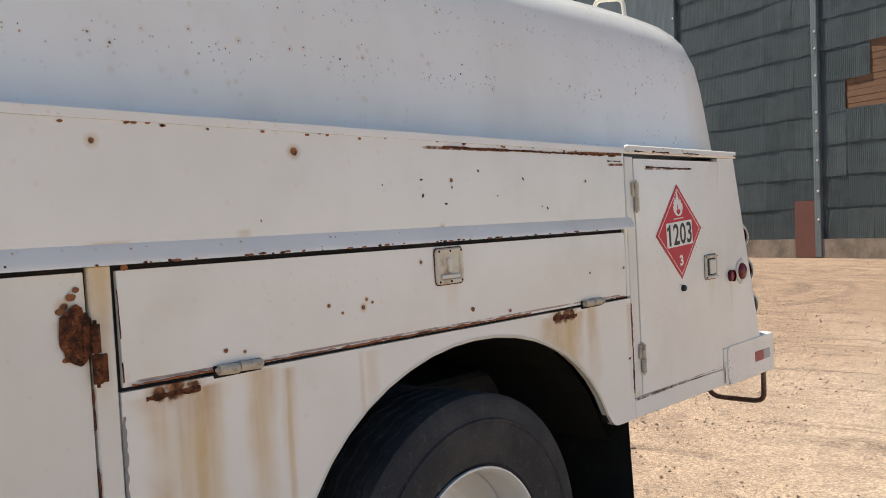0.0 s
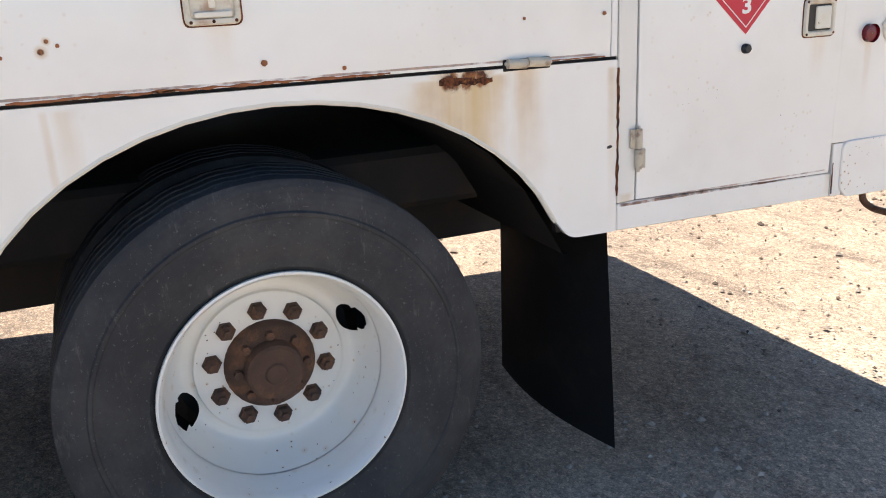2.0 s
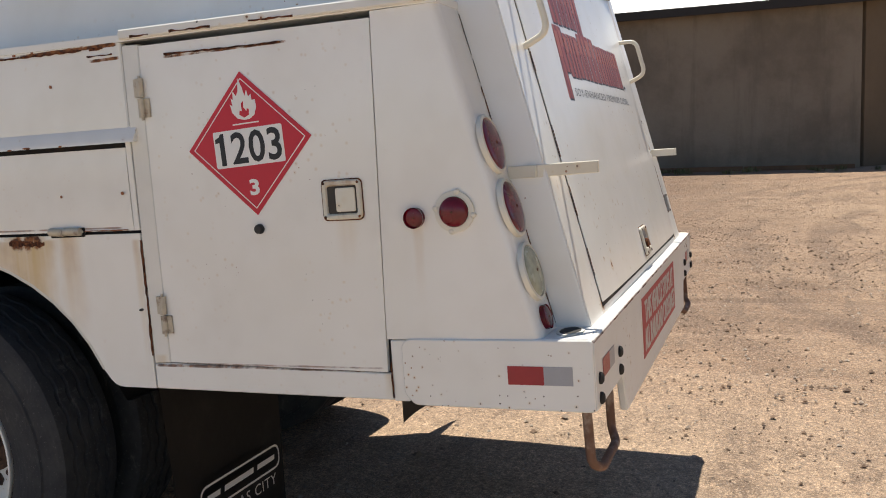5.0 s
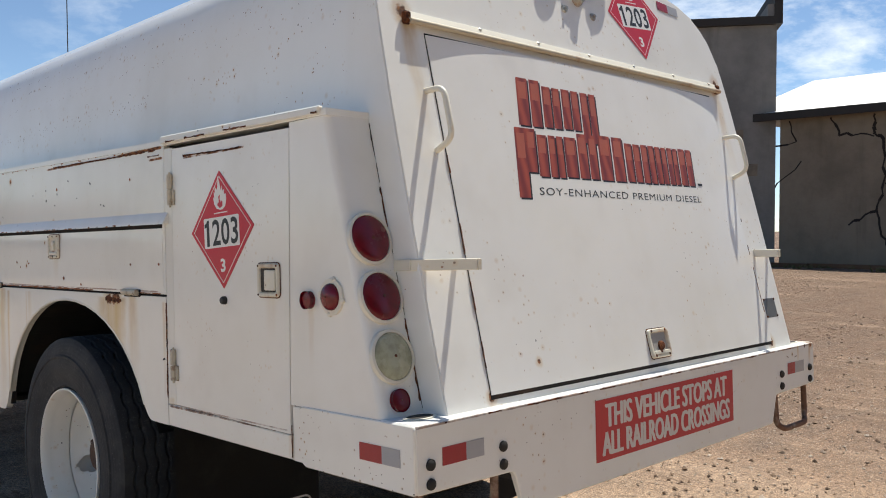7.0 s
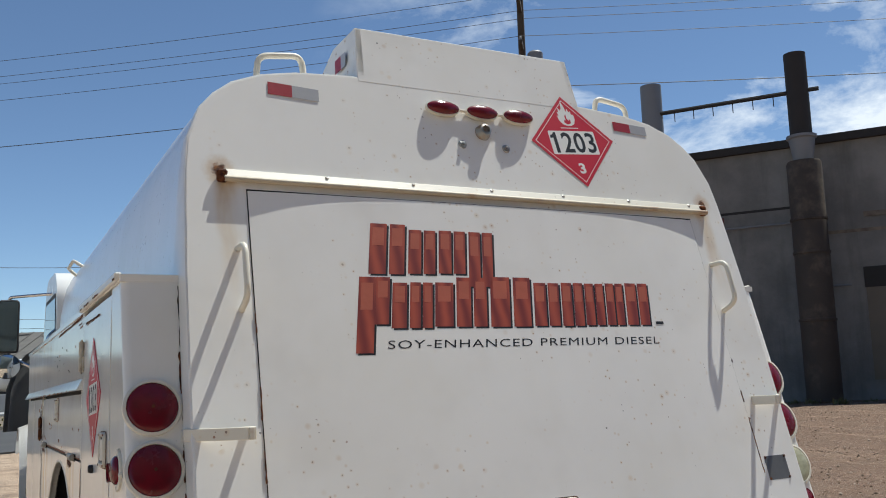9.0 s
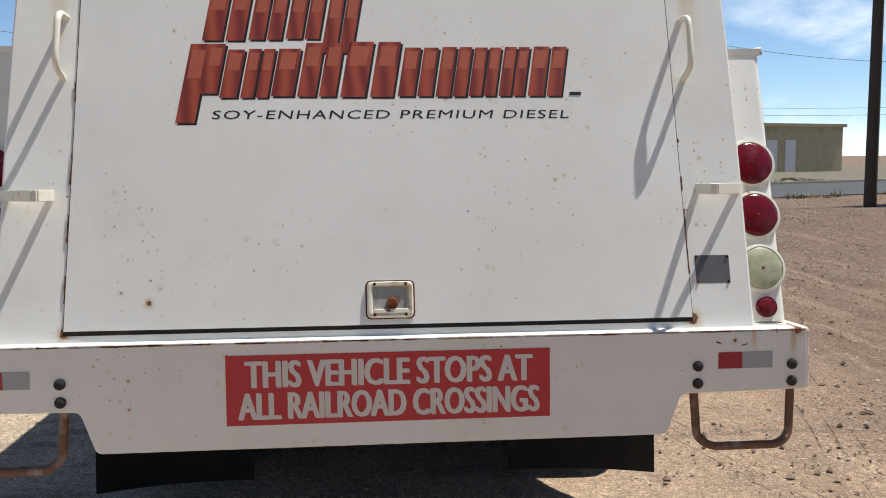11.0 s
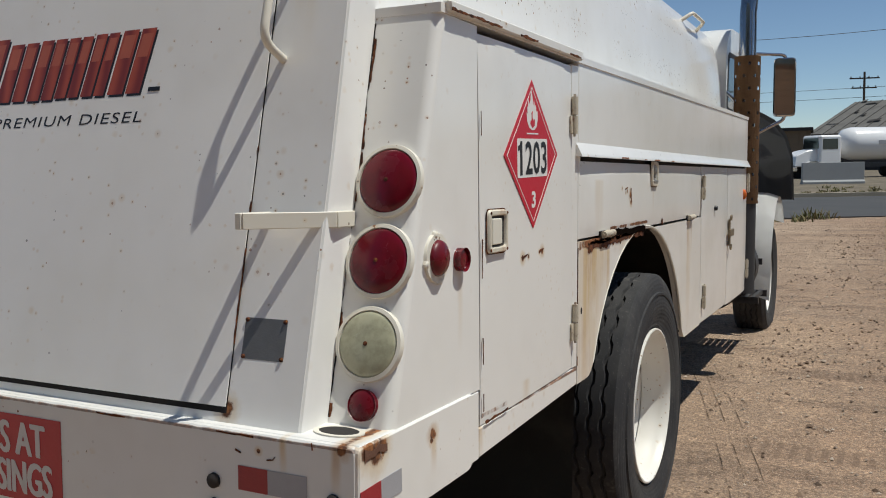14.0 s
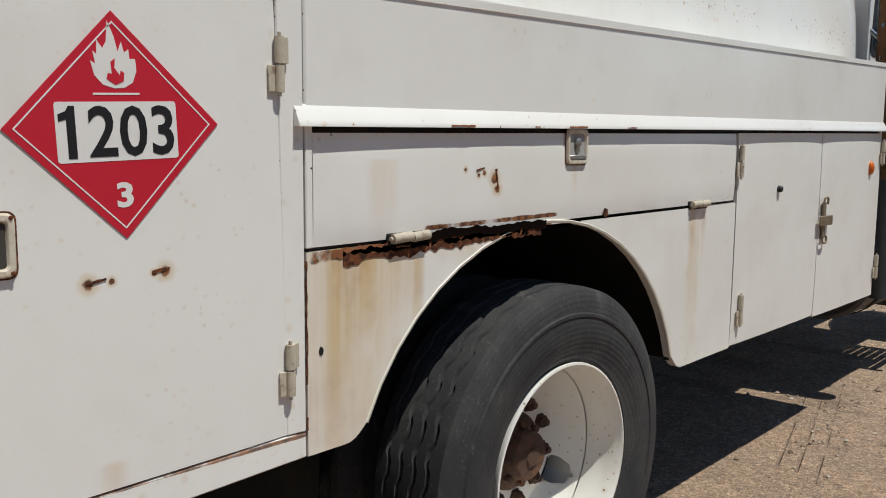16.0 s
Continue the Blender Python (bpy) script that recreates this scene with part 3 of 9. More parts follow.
bm.faces.new(rows[0])
bm.faces.new(rows[-1])
part("rear_panel", bm, M_REAR, truck, "white rear panel with rust runs at the corners")

# raised guard along the tank top
bm = bmesh.new()
for s in (-1, 1):
    extrude(bm, [Vector((s * 0.455, rear_y(2.3), 2.30)), Vector((s * 0.445, rear_y(2.51), 2.51)), Vector((s * 0.445, 0.66, 2.51)), Vector((s * 0.445, 0.86, 2.42)), Vector((s * 0.445, 4.5, 2.40)), Vector((s * 0.455, 4.5, 2.30))], Vector((-s * 0.02, 0, 0)))
part("top_guard", bm, M_SHELL, truck)
bm = bmesh.new()
crest = [(-0.462, 2.295), (-0.446, 2.50), (-0.43, 2.512), (0.43, 2.512), (0.446, 2.50), (0.462, 2.295)]
extrude(bm, [Vector((x, rear_y(z) + 0.0, z)) for x, z in crest], Vector((0, 0.02, 0)), 0.003)
part("rear_crest", bm, M_REAR, truck)

# hatch, a shallow dome
def dome(x, z):
    """How far the hatch stands proud of the rear face."""
    v = min(1.0, max(0.0, (z - 0.79) / 1.072))
    u = min(1.0, abs(x) / (0.888 - 0.014 * v))
    return 0.0045 + 0.0145 * (1 - u ** 4) * (0.4 + 0.6 * math.sin(math.pi * min(0.5, v * 0.9)))


def on_dome(bm):
    """Lays thin print made on the flat rear face onto the domed hatch."""
    for w in bm.verts:
        w.co.y -= dome(w.co.x, w.co.z)
    return bm


def hatch():
    bm = bmesh.new()
    nx, nz = 28, 24
    grid = []
    for j in range(nz + 1):
        z = 0.79 + (1.862 - 0.79) * j / nz
        w = 0.888 - 0.014 * j / nz
        row = []
        for i in range(nx + 1):
            x = -w + 2 * w * i / nx
            row.append(bm.verts.new((x, rear_y(z) - dome(x, z), z)))
        grid.append(row)
    for j in range(nz):
        for i in range(nx):
            bm.faces.new((grid[j][i], grid[j][i + 1], grid[j + 1][i + 1], grid[j + 1][i]))
    rim = [e for e in bm.edges if e.is_boundary]
    ex = bmesh.ops.extrude_edge_only(bm, edges=rim)["geom"]
    bmesh.ops.translate(bm, verts=[g for g in ex if isinstance(g, bmesh.types.BMVert)], vec=(0, 0.004, 0))
    return bm


hatch_ob = part("rear_hatch", hatch(), M_HATCH, truck, "large white lift-up rear hatch with printed lettering", smooth=True)
bm = bmesh.new()
gap = [(-0.8905, 0.777), (0.8905, 0.777), (0.877, 1.868), (-0.877, 1.868)]
extrude(bm, [Vector((x, rear_y(z) - 0.0022, z)) for x, z in gap], Vector((0, 0.001, 0)))
part("hatch_gap", bm, M_GAP, truck)
bm = bmesh.new()
m = on_rear(0.008, 1.905, 0.0)
extrude(bm, [m @ Vector(p) for p in ((-0.955, -0.014, 0), (-0.955, 0.022, 0), (-0.955, 0.022, 0.010), (-0.955, -0.012, 0.020))], Vector((1.912, 0, 0)), 0.003)
rail_ob = part("hatch_hinge_rail", bm, M_CREAM, truck, "cream hinge rail with rusty ends")
tube_bm = tube(bmesh.new(), [m @ Vector((-0.95, -0.014, 0.016)), m @ Vector((0.952, -0.014, 0.016))], 0.0095, 10)
part("hinge_knuckle", tube_bm, plain("cream_brown_knuckle", (0.55, 0.48, 0.36), 0.5, 0.0, 0.2, 14, stain=(0.30, 0.15, 0.07)), rail_ob, smooth=True)
for x in (-0.948, 0.948):
    part("rusty_end", box_bm(x - 0.016, x + 0.016, rear_y(1.905) - 0.020, rear_y(1.905) - 0.002, 1.884, 1.924, 0.006), M_RUST, rail_ob)

# side bodies
SIDES = {
    -1: dict(cy=2.20, cz=0.362, rear_b=0.602, front_b=0.475, y_end=3.325, y_front=4.85),
    1: dict(cy=2.10, cz=0.400, rear_b=0.622, front_b=0.525, y_end=3.235, y_front=4.82),
}
M_SKIRT_L = paint("white_skirt_paint_driver_side", chips=0.35,
                  runs=((3.20, 1.05, 0.010, 0.9, 1.0), (3.19, 1.06, 0.13, 0.8, 1.0), (3.12, 1.06, 0.05, 1.2, 0.9), (2.90, 1.06, 0.016, 0.8, 0.8), (2.66, 1.06, 0.012, 0.6, 0.4), (2.98, 1.07, 0.06, 0.7, 0.8), (2.9, 1.06, 0.03, 0.35, 0.5), (1.74, 1.05, 0.17, 0.55, 0.95), (1.57, 1.06, 0.06, 0.42, 0.6), (2.62, 1.06, 0.03, 0.3, 0.35), (1.315, 1.04, 0.02, 0.45, 0.7)),
                  spots=((1.72, 1.047, 0.03), (1.77, 1.046, 0.032), (1.69, 1.045, 0.025), (3.2, 1.065, 0.03), (3.24, 1.062, 0.022), (3.16, 1.063, 0.02)))
M_DROP_L = paint("white_drop_door_paint_driver_side", chips=0.7, runs=((2.30, 1.215, 0.05, 0.14, 0.25),),
                 bands=((1.078, 0.010, 0.006, 1.35, 3.3, 0.7),), spots=((2.645, 1.18, 0.008), (2.632, 1.20, 0.005), (2.419, 1.282, 0.006)))
M_UPPER_L = paint("white_upper_panel_paint_driver_side", chips=0.9, runs=((3.0, 1.40, 0.03, 0.05, 0.5), (3.33, 1.39, 0.06, 0.05, 0.7)),
                  bands=((1.598, 0.006, 0.011, 1.3, 2.4, 1.0), (1.560, 0.0, 0.01, 1.3, 1.42, 1.0)), spots=((2.84, 1.585, 0.012), (3.35, 1.60, 0.010), (2.419, 1.365, 0.007), (2.318, 1.371, 0.009), (3.36, 1.345, 0.02)))
M_DOOR_L = paint("white_door_paint_driver_side", chips=0.55, runs=((0.63, 1.07, 0.04, 0.15, 0.3),),
                 bands=((1.545, 0.0, 0.008, 0.75, 1.17, 1.0), (0.680, 0.004, 0.006, 0.55, 1.24, 0.7)))
M_DOOR_R = paint("white_door_paint_kerb_side", chips=0.6, gate_at=0.38, dens=0.14, runs=((0.83, 0.72, 0.04, 0.1, 0.5),), bands=((0.688, 0.0, 0.014, 0.53, 0.72, 0.9),),
                 spots=((0.80, 1.045, 0.012), (0.84, 1.047, 0.006), (0.94, 1.055, 0.012), (0.92, 1.054, 0.006)))
M_SKIRT_R = paint("white_skirt_paint_kerb_side", chips=0.3,
                  runs=((1.31, 1.07, 0.30, 0.85, 1.0), (1.48, 1.05, 0.05, 0.5, 0.9), (1.59, 1.02, 0.04, 0.35, 0.8), (2.93, 1.08, 0.06, 0.62, 0.85), (2.99, 1.06, 0.03, 0.25, 0.5), (1.45, 1.05, 0.25, 0.3, 0.7), (1.85, 1.06, 0.3, 0.09, 0.6)),
                  bands=((1.050, 0.012, 0.034, 1.26, 2.12, 1.0),), spots=((2.2, 1.072, 0.012), (2.24, 1.07, 0.010)))
M_DROP_R = paint("white_drop_door_paint_kerb_side", chips=0.3, runs=((1.48, 1.25, 0.06, 0.25, 0.35), (2.21, 1.235, 0.02, 0.12, 0.4)),
                 bands=((1.085, 0.012, 0.013, 1.6, 2.15, 1.0),), spots=((1.86, 1.20, 0.016), (1.87, 1.175, 0.012), (1.82, 1.215, 0.007), (1.80, 1.21, 0.006), (1.75, 1.225, 0.006)))
M_SILL = paint("white_sill_paint", chips=1.0, gate_at=0.32, dens=0.28, bands=((0.672, 0.004, 0.010, 0.5, 1.3, 0.9),), runs=((0.54, 0.68, 0.03, 0.12, 0.8),))
M_POST_L = paint("white_post_paint_driver_side", (0.78, 0.76, 0.71), chips=0.8, runs=((1.275, 0.70, 0.03, 0.2, 0.6), (3.36, 1.36, 0.05, 0.4, 0.8)), spots=((3.40, 1.22, 0.03), (3.43, 1.27, 0.012)))
M_CORNER = paint("white_corner_paint", chips=0.6, runs=((0.435, 1.05, 0.02, 0.22, 0.45),))


def side_body(s):
    g = SIDES[s]
    left = s < 0
    X = s * HW
    inner = s * (HW - 0.028)
    th = -s * 0.030
    cy, cz = g["cy"], g["cz"]
    ys = 1.30 if left else 1.262
    de = 1.2365 if left else 1.205
    rb, fb, ye, yf = g["rear_b"], g["front_b"], g["y_end"], g["y_front"]
    arch = []
    for i in range(25):
        a = math.pi * i / 24
        arch.append((cy - ((0.772 if a < math.pi / 2 else 0.734) if left else 0.727) * math.cos(a), cz + (0.672 * max(0.0, math.sin(a)) ** 0.86 if left else 0.678 * math.sin(a))))
    arch = [(y, z) for y, z in arch if z > (rb + 0.03 if y < cy else fb + 0.03)]
    # dark backing behind the doors
    back = [(0.36, rb + 0.02), (arch[0][0] - 0.01, rb + 0.02)] + [(y, z + 0.012) for y, z in arch] + [(arch[-1][0] + 0.012, fb + 0.03), (yf - 0.02, fb + 0.05), (yf - 0.02, 1.58), (0.42, 1.58)]
    part("cabinet_carcass", side_plate(back, s * (HW - 0.014), s * (HW - 0.034), 0), M_GAP, truck)
    # rear corner panel, its rear edge leaning
    corner = [(cab_y(0.755) + 0.024, 0.755), (0.5430 if left else 0.539, 0.755), (0.5200 if left else 0.524, 1.592), (cab_y(1.592) + 0.024, 1.592)]
    part("corner_panel", side_plate(corner, X, X + th, 0), M_CORNER, truck)
    low = [(0.49, 0.59), (0.5340, 0.59), (0.5340, 0.752), (0.49, 0.752)]
    part("corner_filler", side_plate(low, X, X + th, 0.002), M_CORNER, truck)
    # sill and door post
    sill = [(0.536, 0.592), (ys - 0.003, rb), (ys - 0.003, 0.676), (de - 0.004, 0.678), (0.536, 0.6635)]
    part("sill", side_plate(sill, X, X + th, 0.003), M_SILL, truck, "lower white sill speckled with chips")
    part("door_post", side_plate([(de + 0.0035, 0.680), (ys - 0.003, 0.678), (ys - 0.003, 1.592), (de + 0.0035 - (0 if left else 0.016), 1.59)], X, X + th, 0.003), M_POST_L if left else M_SILL, truck)
    # tall door
    door_poly = [(0.5475 if left else 0.545, 0.667), (de if left else 1.213, 0.682), (de if left else 1.188, 1.584), (0.5235 if left else 0.528, 1.576)]
    door = part("cabinet_door", swelled(door_poly, X + s * 0.004, s, 0.004 if left else 0.006), M_DOOR_L if left else M_DOOR_R, truck, "tall white cabinet door with a flammable placard", smooth=True)
    # skirt with the wheel arch
    sk = [(ys + 0.001, rb)] + rounded([(ys + 0.001, rb), (arch[0][0] - 0.040, rb + 0.002), arch[0]], 0.04, 4)[5:10] + arch
    sk += rounded([arch[-1], (arch[-1][0] + 0.045, fb), (ye, fb + 0.005)], 0.04, 3)[4:8]
    sk += [(ye, fb + 0.008), (ye, z_hinge(ye) - 0.006), (ys + 0.001, z_hinge(1.3) - 0.006)]
    part("wheel_skirt", side_plate(sk, X, X + th, 0.0), M_SKIRT_L if left else M_SKIRT_R, truck, "white skirt panel round the wheel arch with rust runs")
    # rolled lip round the arch
    bm = bmesh.new()
    tube(bm, [(X - s * 0.004, y, z) for y, z in arch], 0.0065, 6)
    part("arch_lip", bm, M_CREAM, truck, smooth=True)
    # drop door
    yd = ye - 0.008
    dd = [(ys + 0.022, z_hinge(1.3) + 0.003), (yd, z_hinge(ye) + 0.003), (yd, z_low(ye) - 0.019), (ys + 0.022, z_low(1.3) - 0.019)]
    drop = part("drop_door", swelled(dd, X + s * 0.002, s, 0.006 if left else 0.009), M_DROP_L if left else M_DROP_R, truck, "long white drop-down locker door", smooth=True)
    part("door_post", side_plate([(ys + 0.001, z_hinge(1.3) + 0.003), (ys + 0.0195, z_hinge(1.3) + 0.003), (ys + 0.0195, z_low(1.3) - 0.004), (ys + 0.001, z_low(1.3) - 0.004)], X, X + th, 0.002), M_SILL, truck)
    # upper panel and the drip ledge under it
    up = [(ys + 0.001, z_low(1.3)), (yf, z_low(yf)), (yf, z_up(yf)), (ys + 0.001, z_up(1.3))]
    part("upper_panel", side_plate(up, X - s * 0.001, X + th, 0.004), M_UPPER_L if left else M_PAINT, truck, "long plain white panel above the lockers")
    bm = bmesh.new()
    ends = []
    for y in (ys - 0.028, yf + 0.002):
        z = z_low(y)
        ends.append([Vector((X + s * a, y, z + b)) for a, b in ((-0.003, 0.040), (0.003, 0.031), (0.010, 0.019), (0.016, 0.007), (0.020, -0.001), (0.020, -0.006), (-0.003, -0.004))])
    vs = [[bm.verts.new(p) for p in e] for e in ends]
    for i in range(7):
        bm.faces.new((vs[0][i], vs[0][(i + 1) % 7], vs[1][(i + 1) % 7], vs[1][i]))
    bm.faces.new(vs[0])
    bm.faces.new(vs[1])
    part("drip_ledge", bm, M_PAINT, truck, "sloping drip ledge with rust specks", smooth=True)
    # top of the cabinets
    bm = bmesh.new()
    w0, w1 = s * 1.04, X + s * 0.003
    a = [(cab_y(1.6) - 0.004, 1.592), (ys, 1.602), (yf, z_up(yf))]
    for (ya, za), (yb, zb) in zip(a, a[1:]):
        q = [bm.verts.new(p) for p in ((w0, ya, za), (w1, ya, za), (w1, yb, zb), (w0, yb, zb))]
        r = [bm.verts.new((p.co.x, p.co.y, p.co.z + 0.02)) for p in q]
        bm.faces.new(q)
        bm.faces.new(r)
        for i in range(4):
            bm.faces.new((q[i], q[(i + 1) % 4], r[(i + 1) % 4], r[i]))
    part("cabinet_top", bm, M_UPPER_L if left else M_PAINT, truck)
    lip = [(cab_y(1.6) + 0.022, 1.596), (ys - 0.008, 1.606), (ys - 0.008, 1.634), (cab_y(1.62) + 0.008, 1.620)]
    part("cabinet_lip", side_plate(lip, X - s * 0.004, X + s * 0.016, 0.004), M_TRIM, truck, "overhanging white lip with rust along its edge")
    # rear face of the cabinet with the lamps
    bm = bmesh.new()
    fold = [(1.05, 0.0)] + [(HW - 0.024 + 0.024 * math.sin(k * math.pi / 16), 0.024 - 0.024 * math.cos(k * math.pi / 16)) for k in range(9)]
    fold += [(HW - 0.02, 0.024), (HW - 0.028, 0.018), (1.05, 0.018)]
    rings = [[bm.verts.new((s * x, cab_y(z) + y, z)) for x, y in fold] for z in (0.75, 1.592)]
    for i in range(len(fold)):
        j = (i + 1) % len(fold)
        bm.faces.new((rings[0][i], rings[0][j], rings[1][j], rings[1][i]))
    bm.faces.new(rings[0])
    bm.faces.new(rings[1])
    part("cabinet_rear", bm, M_CORNER, truck, "narrow white rear face carrying the tail lamps", smooth=True)
    # forward doors
    y0 = ye + (0.058 if left else 0.008)
    if left:
        part("door_post", side_plate([(ye + 0.004, fb + 0.01), (y0 - 0.004, fb + 0.01), (y0 - 0.004, z_low(ye) - 0.006), (ye + 0.004, z_low(ye) - 0.006)], X, X + th, 0.003), M_POST_L, truck)
    cuts = [y0, (4.05 if not left else 4.12), yf - 0.004]
    for ya, yb in zip(cuts, cuts[1:]):
        fp = [(ya + 0.003, fb + 0.012), (yb - 0.003, fb + 0.02), (yb - 0.003, z_low(yb) - 0.017), (ya + 0.003, z_low(ya) - 0.017)]
        part("locker_door", swelled(fp, X + s * 0.003, s, 0.008), M_POST_L if left else M_PAINT, truck, "upright white locker door", smooth=True)
    # front end of the cabinets and floors
    part("cabinet_front", box_bm(min(s * 0.9, X - s * 0.005), max(s * 0.9, X - s * 0.005), yf - 0.02, yf, fb + 0.02, 1.6), M_PAINT, truck)
    part("cabinet_floor", box_bm(min(s * 0.75, X - s * 0.03), max(s * 0.75, X - s * 0.03), 3.0, yf - 0.02, fb + 0.03, fb + 0.05), M_DARK, truck)
    part("cabinet_floor", box_bm(min(s * 0.75, X - s * 0.03), max(s * 0.75, X - s * 0.03), 0.2, 1.36, 0.62, 0.64), M_DARK, truck)
    # wheel well
    bm = bmesh.new()
    prev = None
    for i in range(17):
        a = math.pi * i / 16
        y, z = cy - 0.77 * math.cos(a), max(0.55, cz + 0.69 * math.sin(a))
        cur = [bm.verts.new((X - s * 0.035, y, z)), bm.verts.new((s * 0.45, y, z))]
        if prev:
            bm.faces.new((prev[0], prev[1], cur[1], cur[0]))
        prev = cur
    bmesh.ops.solidify(bm, geom=bm.faces[:], thickness=0.006)
    part("wheel_well", bm, M_DARK, truck)
    return door, drop


DOORS = {s: side_body(s) for s in (-1, 1)}

# bumper
M_BUMP = paint("white_bumper_paint", (0.80, 0.79, 0.76), 0.42, axis=0, chips=1.2, bands=((0.752, 0.0, 0.008, -1.25, 1.25, 0.7),),
               runs=((1.18, 0.755, 0.015, 0.12, 0.8), (1.06, 0.755, 0.012, 0.09, 0.9)), spots=((1.0, 0.725, 0.006), (1.19, 0.752, 0.014)))
M_END = {-1: paint("white_bumper_end_paint_driver_side", chips=1.0),
         1: paint("white_bumper_end_paint_kerb_side", chips=0.9, runs=((0.29, 0.715, 0.02, 0.10, 0.7), (0.05, 0.74, 0.05, 0.1, 0.5)), spots=((0.035, 0.745, 0.028), (0.06, 0.735, 0.03), (0.085, 0.742, 0.022), (0.29, 0.712, 0.016), (0.285, 0.70, 0.010)))}
face = [(-1.22, 0.578), (-0.842, 0.572), (-0.80, 0.455), (0.80, 0.455), (0.842, 0.572), (1.22, 0.578), (1.22, 0.758), (-1.22, 0.758)]
bumper = part("rear_bumper", extrude(bmesh.new(), [Vector((x, 0.0, z)) for x, z in rounded(face, 0.014, 3)], Vector((0, 0.022, 0)), 0.004), M_BUMP, truck, "heavy white steel bumper with a railroad sign")
bm = bmesh.new()
extrude(bm, [Vector(p) for p in ((-1.222, 0.012, 0.742), (1.222, 0.012, 0.742), (1.222, 0.34, 0.742), (1.02, 0.34, 0.742), (1.02, 0.13, 0.742), (-1.02, 0.13, 0.742), (-1.02, 0.34, 0.742), (-1.222, 0.34, 0.742))], Vector((0, 0, 0.017)), 0.004)
part("bumper_top", bm, M_BUMP, bumper)
for s in (-1, 1):
    wrap = rounded([(0.002, 0.578), (0.475, 0.582), (0.502, 0.612), (0.502, 0.742), (0.485, 0.757), (0.002, 0.757)], 0.012, 3)
    part("bumper_end", side_plate(wrap, s * (HW + 0.006), s * (HW - 0.02), 0.003), M_END[s], bumper)
# frame, floor and axle under the body
part("tank_belly", box_bm(-0.75, 0.75, 0.35, 4.7, 0.62, 0.80, 0.02), M_DARK, truck)
for s in (-1, 1):
    part("frame_rail", box_bm(s * 0.43 - 0.04, s * 0.43 + 0.04, 0.25, 7.2, 0.42, 0.66), M_DARK, truck)
bm = bmesh.new()
tube(bm, [(-0.9, 2.2, 0.31), (0.9, 2.2, 0.31)], 0.075, 12)
bmesh.ops.create_uvsphere(bm, u_segments=16, v_segments=10, radius=0.2, matrix=Matrix.Translation((0, 2.2, 0.31)))
part("rear_axle", bm, M_DARK, truck, smooth=True)


def flakes(name, bm, mat, parent, label=""):
    ob = part(name, bm, mat, parent, label)
    ob["kind"] = "stuff"
    return ob


def ribbon(pts, w, out, seed, gaps=0.25, jag=0.55):
    """Ragged flakes along a seam: pts of Vectors, out the way they face."""
    bm = bmesh.new()
    path = []
    for a, b in zip(pts, pts[1:]):
        n = max(2, int((b - a).length / 0.007))
        path += [a.lerp(b, i / n) for i in range(n)]
    path.append(pts[-1])
    def half(q, sd):
        return w * (0.45 + jag * noise.noise(q * 55 + Vector((sd, 0, 0))) + 0.35 * noise.noise(q * 17 + Vector((0, sd, 0))))

    for a, b in zip(path, path[1:]):
        if noise.noise(a * 9 + Vector((seed, 0, 0))) < gaps * 2 - 0.75:
            continue
        d = (b - a).normalized()
        side = d.cross(out).normalized()
        l0, l1, r0, r1 = half(a, seed), half(b, seed), half(a, seed + 9), half(b, seed + 9)
        if min(l0 + r0, l1 + r1) < 0.0006:
            continue
        q = [a - side * l0, b - side * l1, b + side * r1, a + side * r0]
        lo, hi = [bm.verts.new(v) for v in q], [bm.verts.new(v + out * 0.0012) for v in q]
        bm.faces.new(hi)
        for i in range(4):
            bm.faces.new((lo[i], lo[(i + 1) % 4], hi[(i + 1) % 4], hi[i]))
    return bm


for s in (-1, 1):
    rear_out = Vector((0, -1, 0.26)).normalized()
    a, b = Vector((s * 1.074, cab_y(0.77) - 0.0005, 0.77)), Vector((s * 1.066, cab_y(1.58) - 0.0005, 1.58))
    flakes("seam", ribbon([a, b], 0.005, rear_out, 3 + s, 0.1), M_GAP, truck)
    flakes("seam_rust", ribbon([a + Vector((s * 0.004, 0, 0)), b + Vector((s * 0.004, 0, 0))], 0.006, rear_out, 8 + s, 0.36), M_RUST, truck)
    side_out = Vector((s, 0, 0))
    a, b = Vector((s * (HW + 0.0165), cab_y(1.6) + 0.02, 1.601)), Vector((s * (HW + 0.0165), 1.25, 1.611))
    flakes("seam_rust", ribbon([a, b], 0.006, side_out, 12 + s, 0.34), M_RUST, truck)
X0 = -HW - 0.0005
flakes("seam_rust", ribbon([Vector((X0, 1.299, 0.70)), Vector((X0, 1.299, 1.04))], 0.007, Vector((-1, 0, 0)), 21, 0.12), M_RUST, truck)
flakes("seam_rust", ribbon([Vector((-X0, 1.261, 0.68)), Vector((-X0, 1.261, 1.05))], 0.004, Vector((1, 0, 0)), 22, 0.3), M_RUST, truck)
flakes("seam_rust", ribbon([Vector((X0 - 0.003, 0.535, 0.60)), Vector((X0 - 0.003, 0.535, 0.74))], 0.005, Vector((-1, 0, 0)), 23, 0.2), M_RUST, truck)
for s in (-1, 1):
    rear_out = Vector((0, -1, 0.236)).normalized()
    for side_x, seed in ((-1, 31), (1, 32)):
        a, b = Vector((side_x * 0.8905, rear_y(0.79) - 0.004, 0.79)), Vector((side_x * 0.881, rear_y(1.5) - 0.004, 1.5))
        if s > 0:
            flakes("seam_rust", ribbon([a, b], 0.004, rear_out, seed, 0.4), M_RUST, truck)
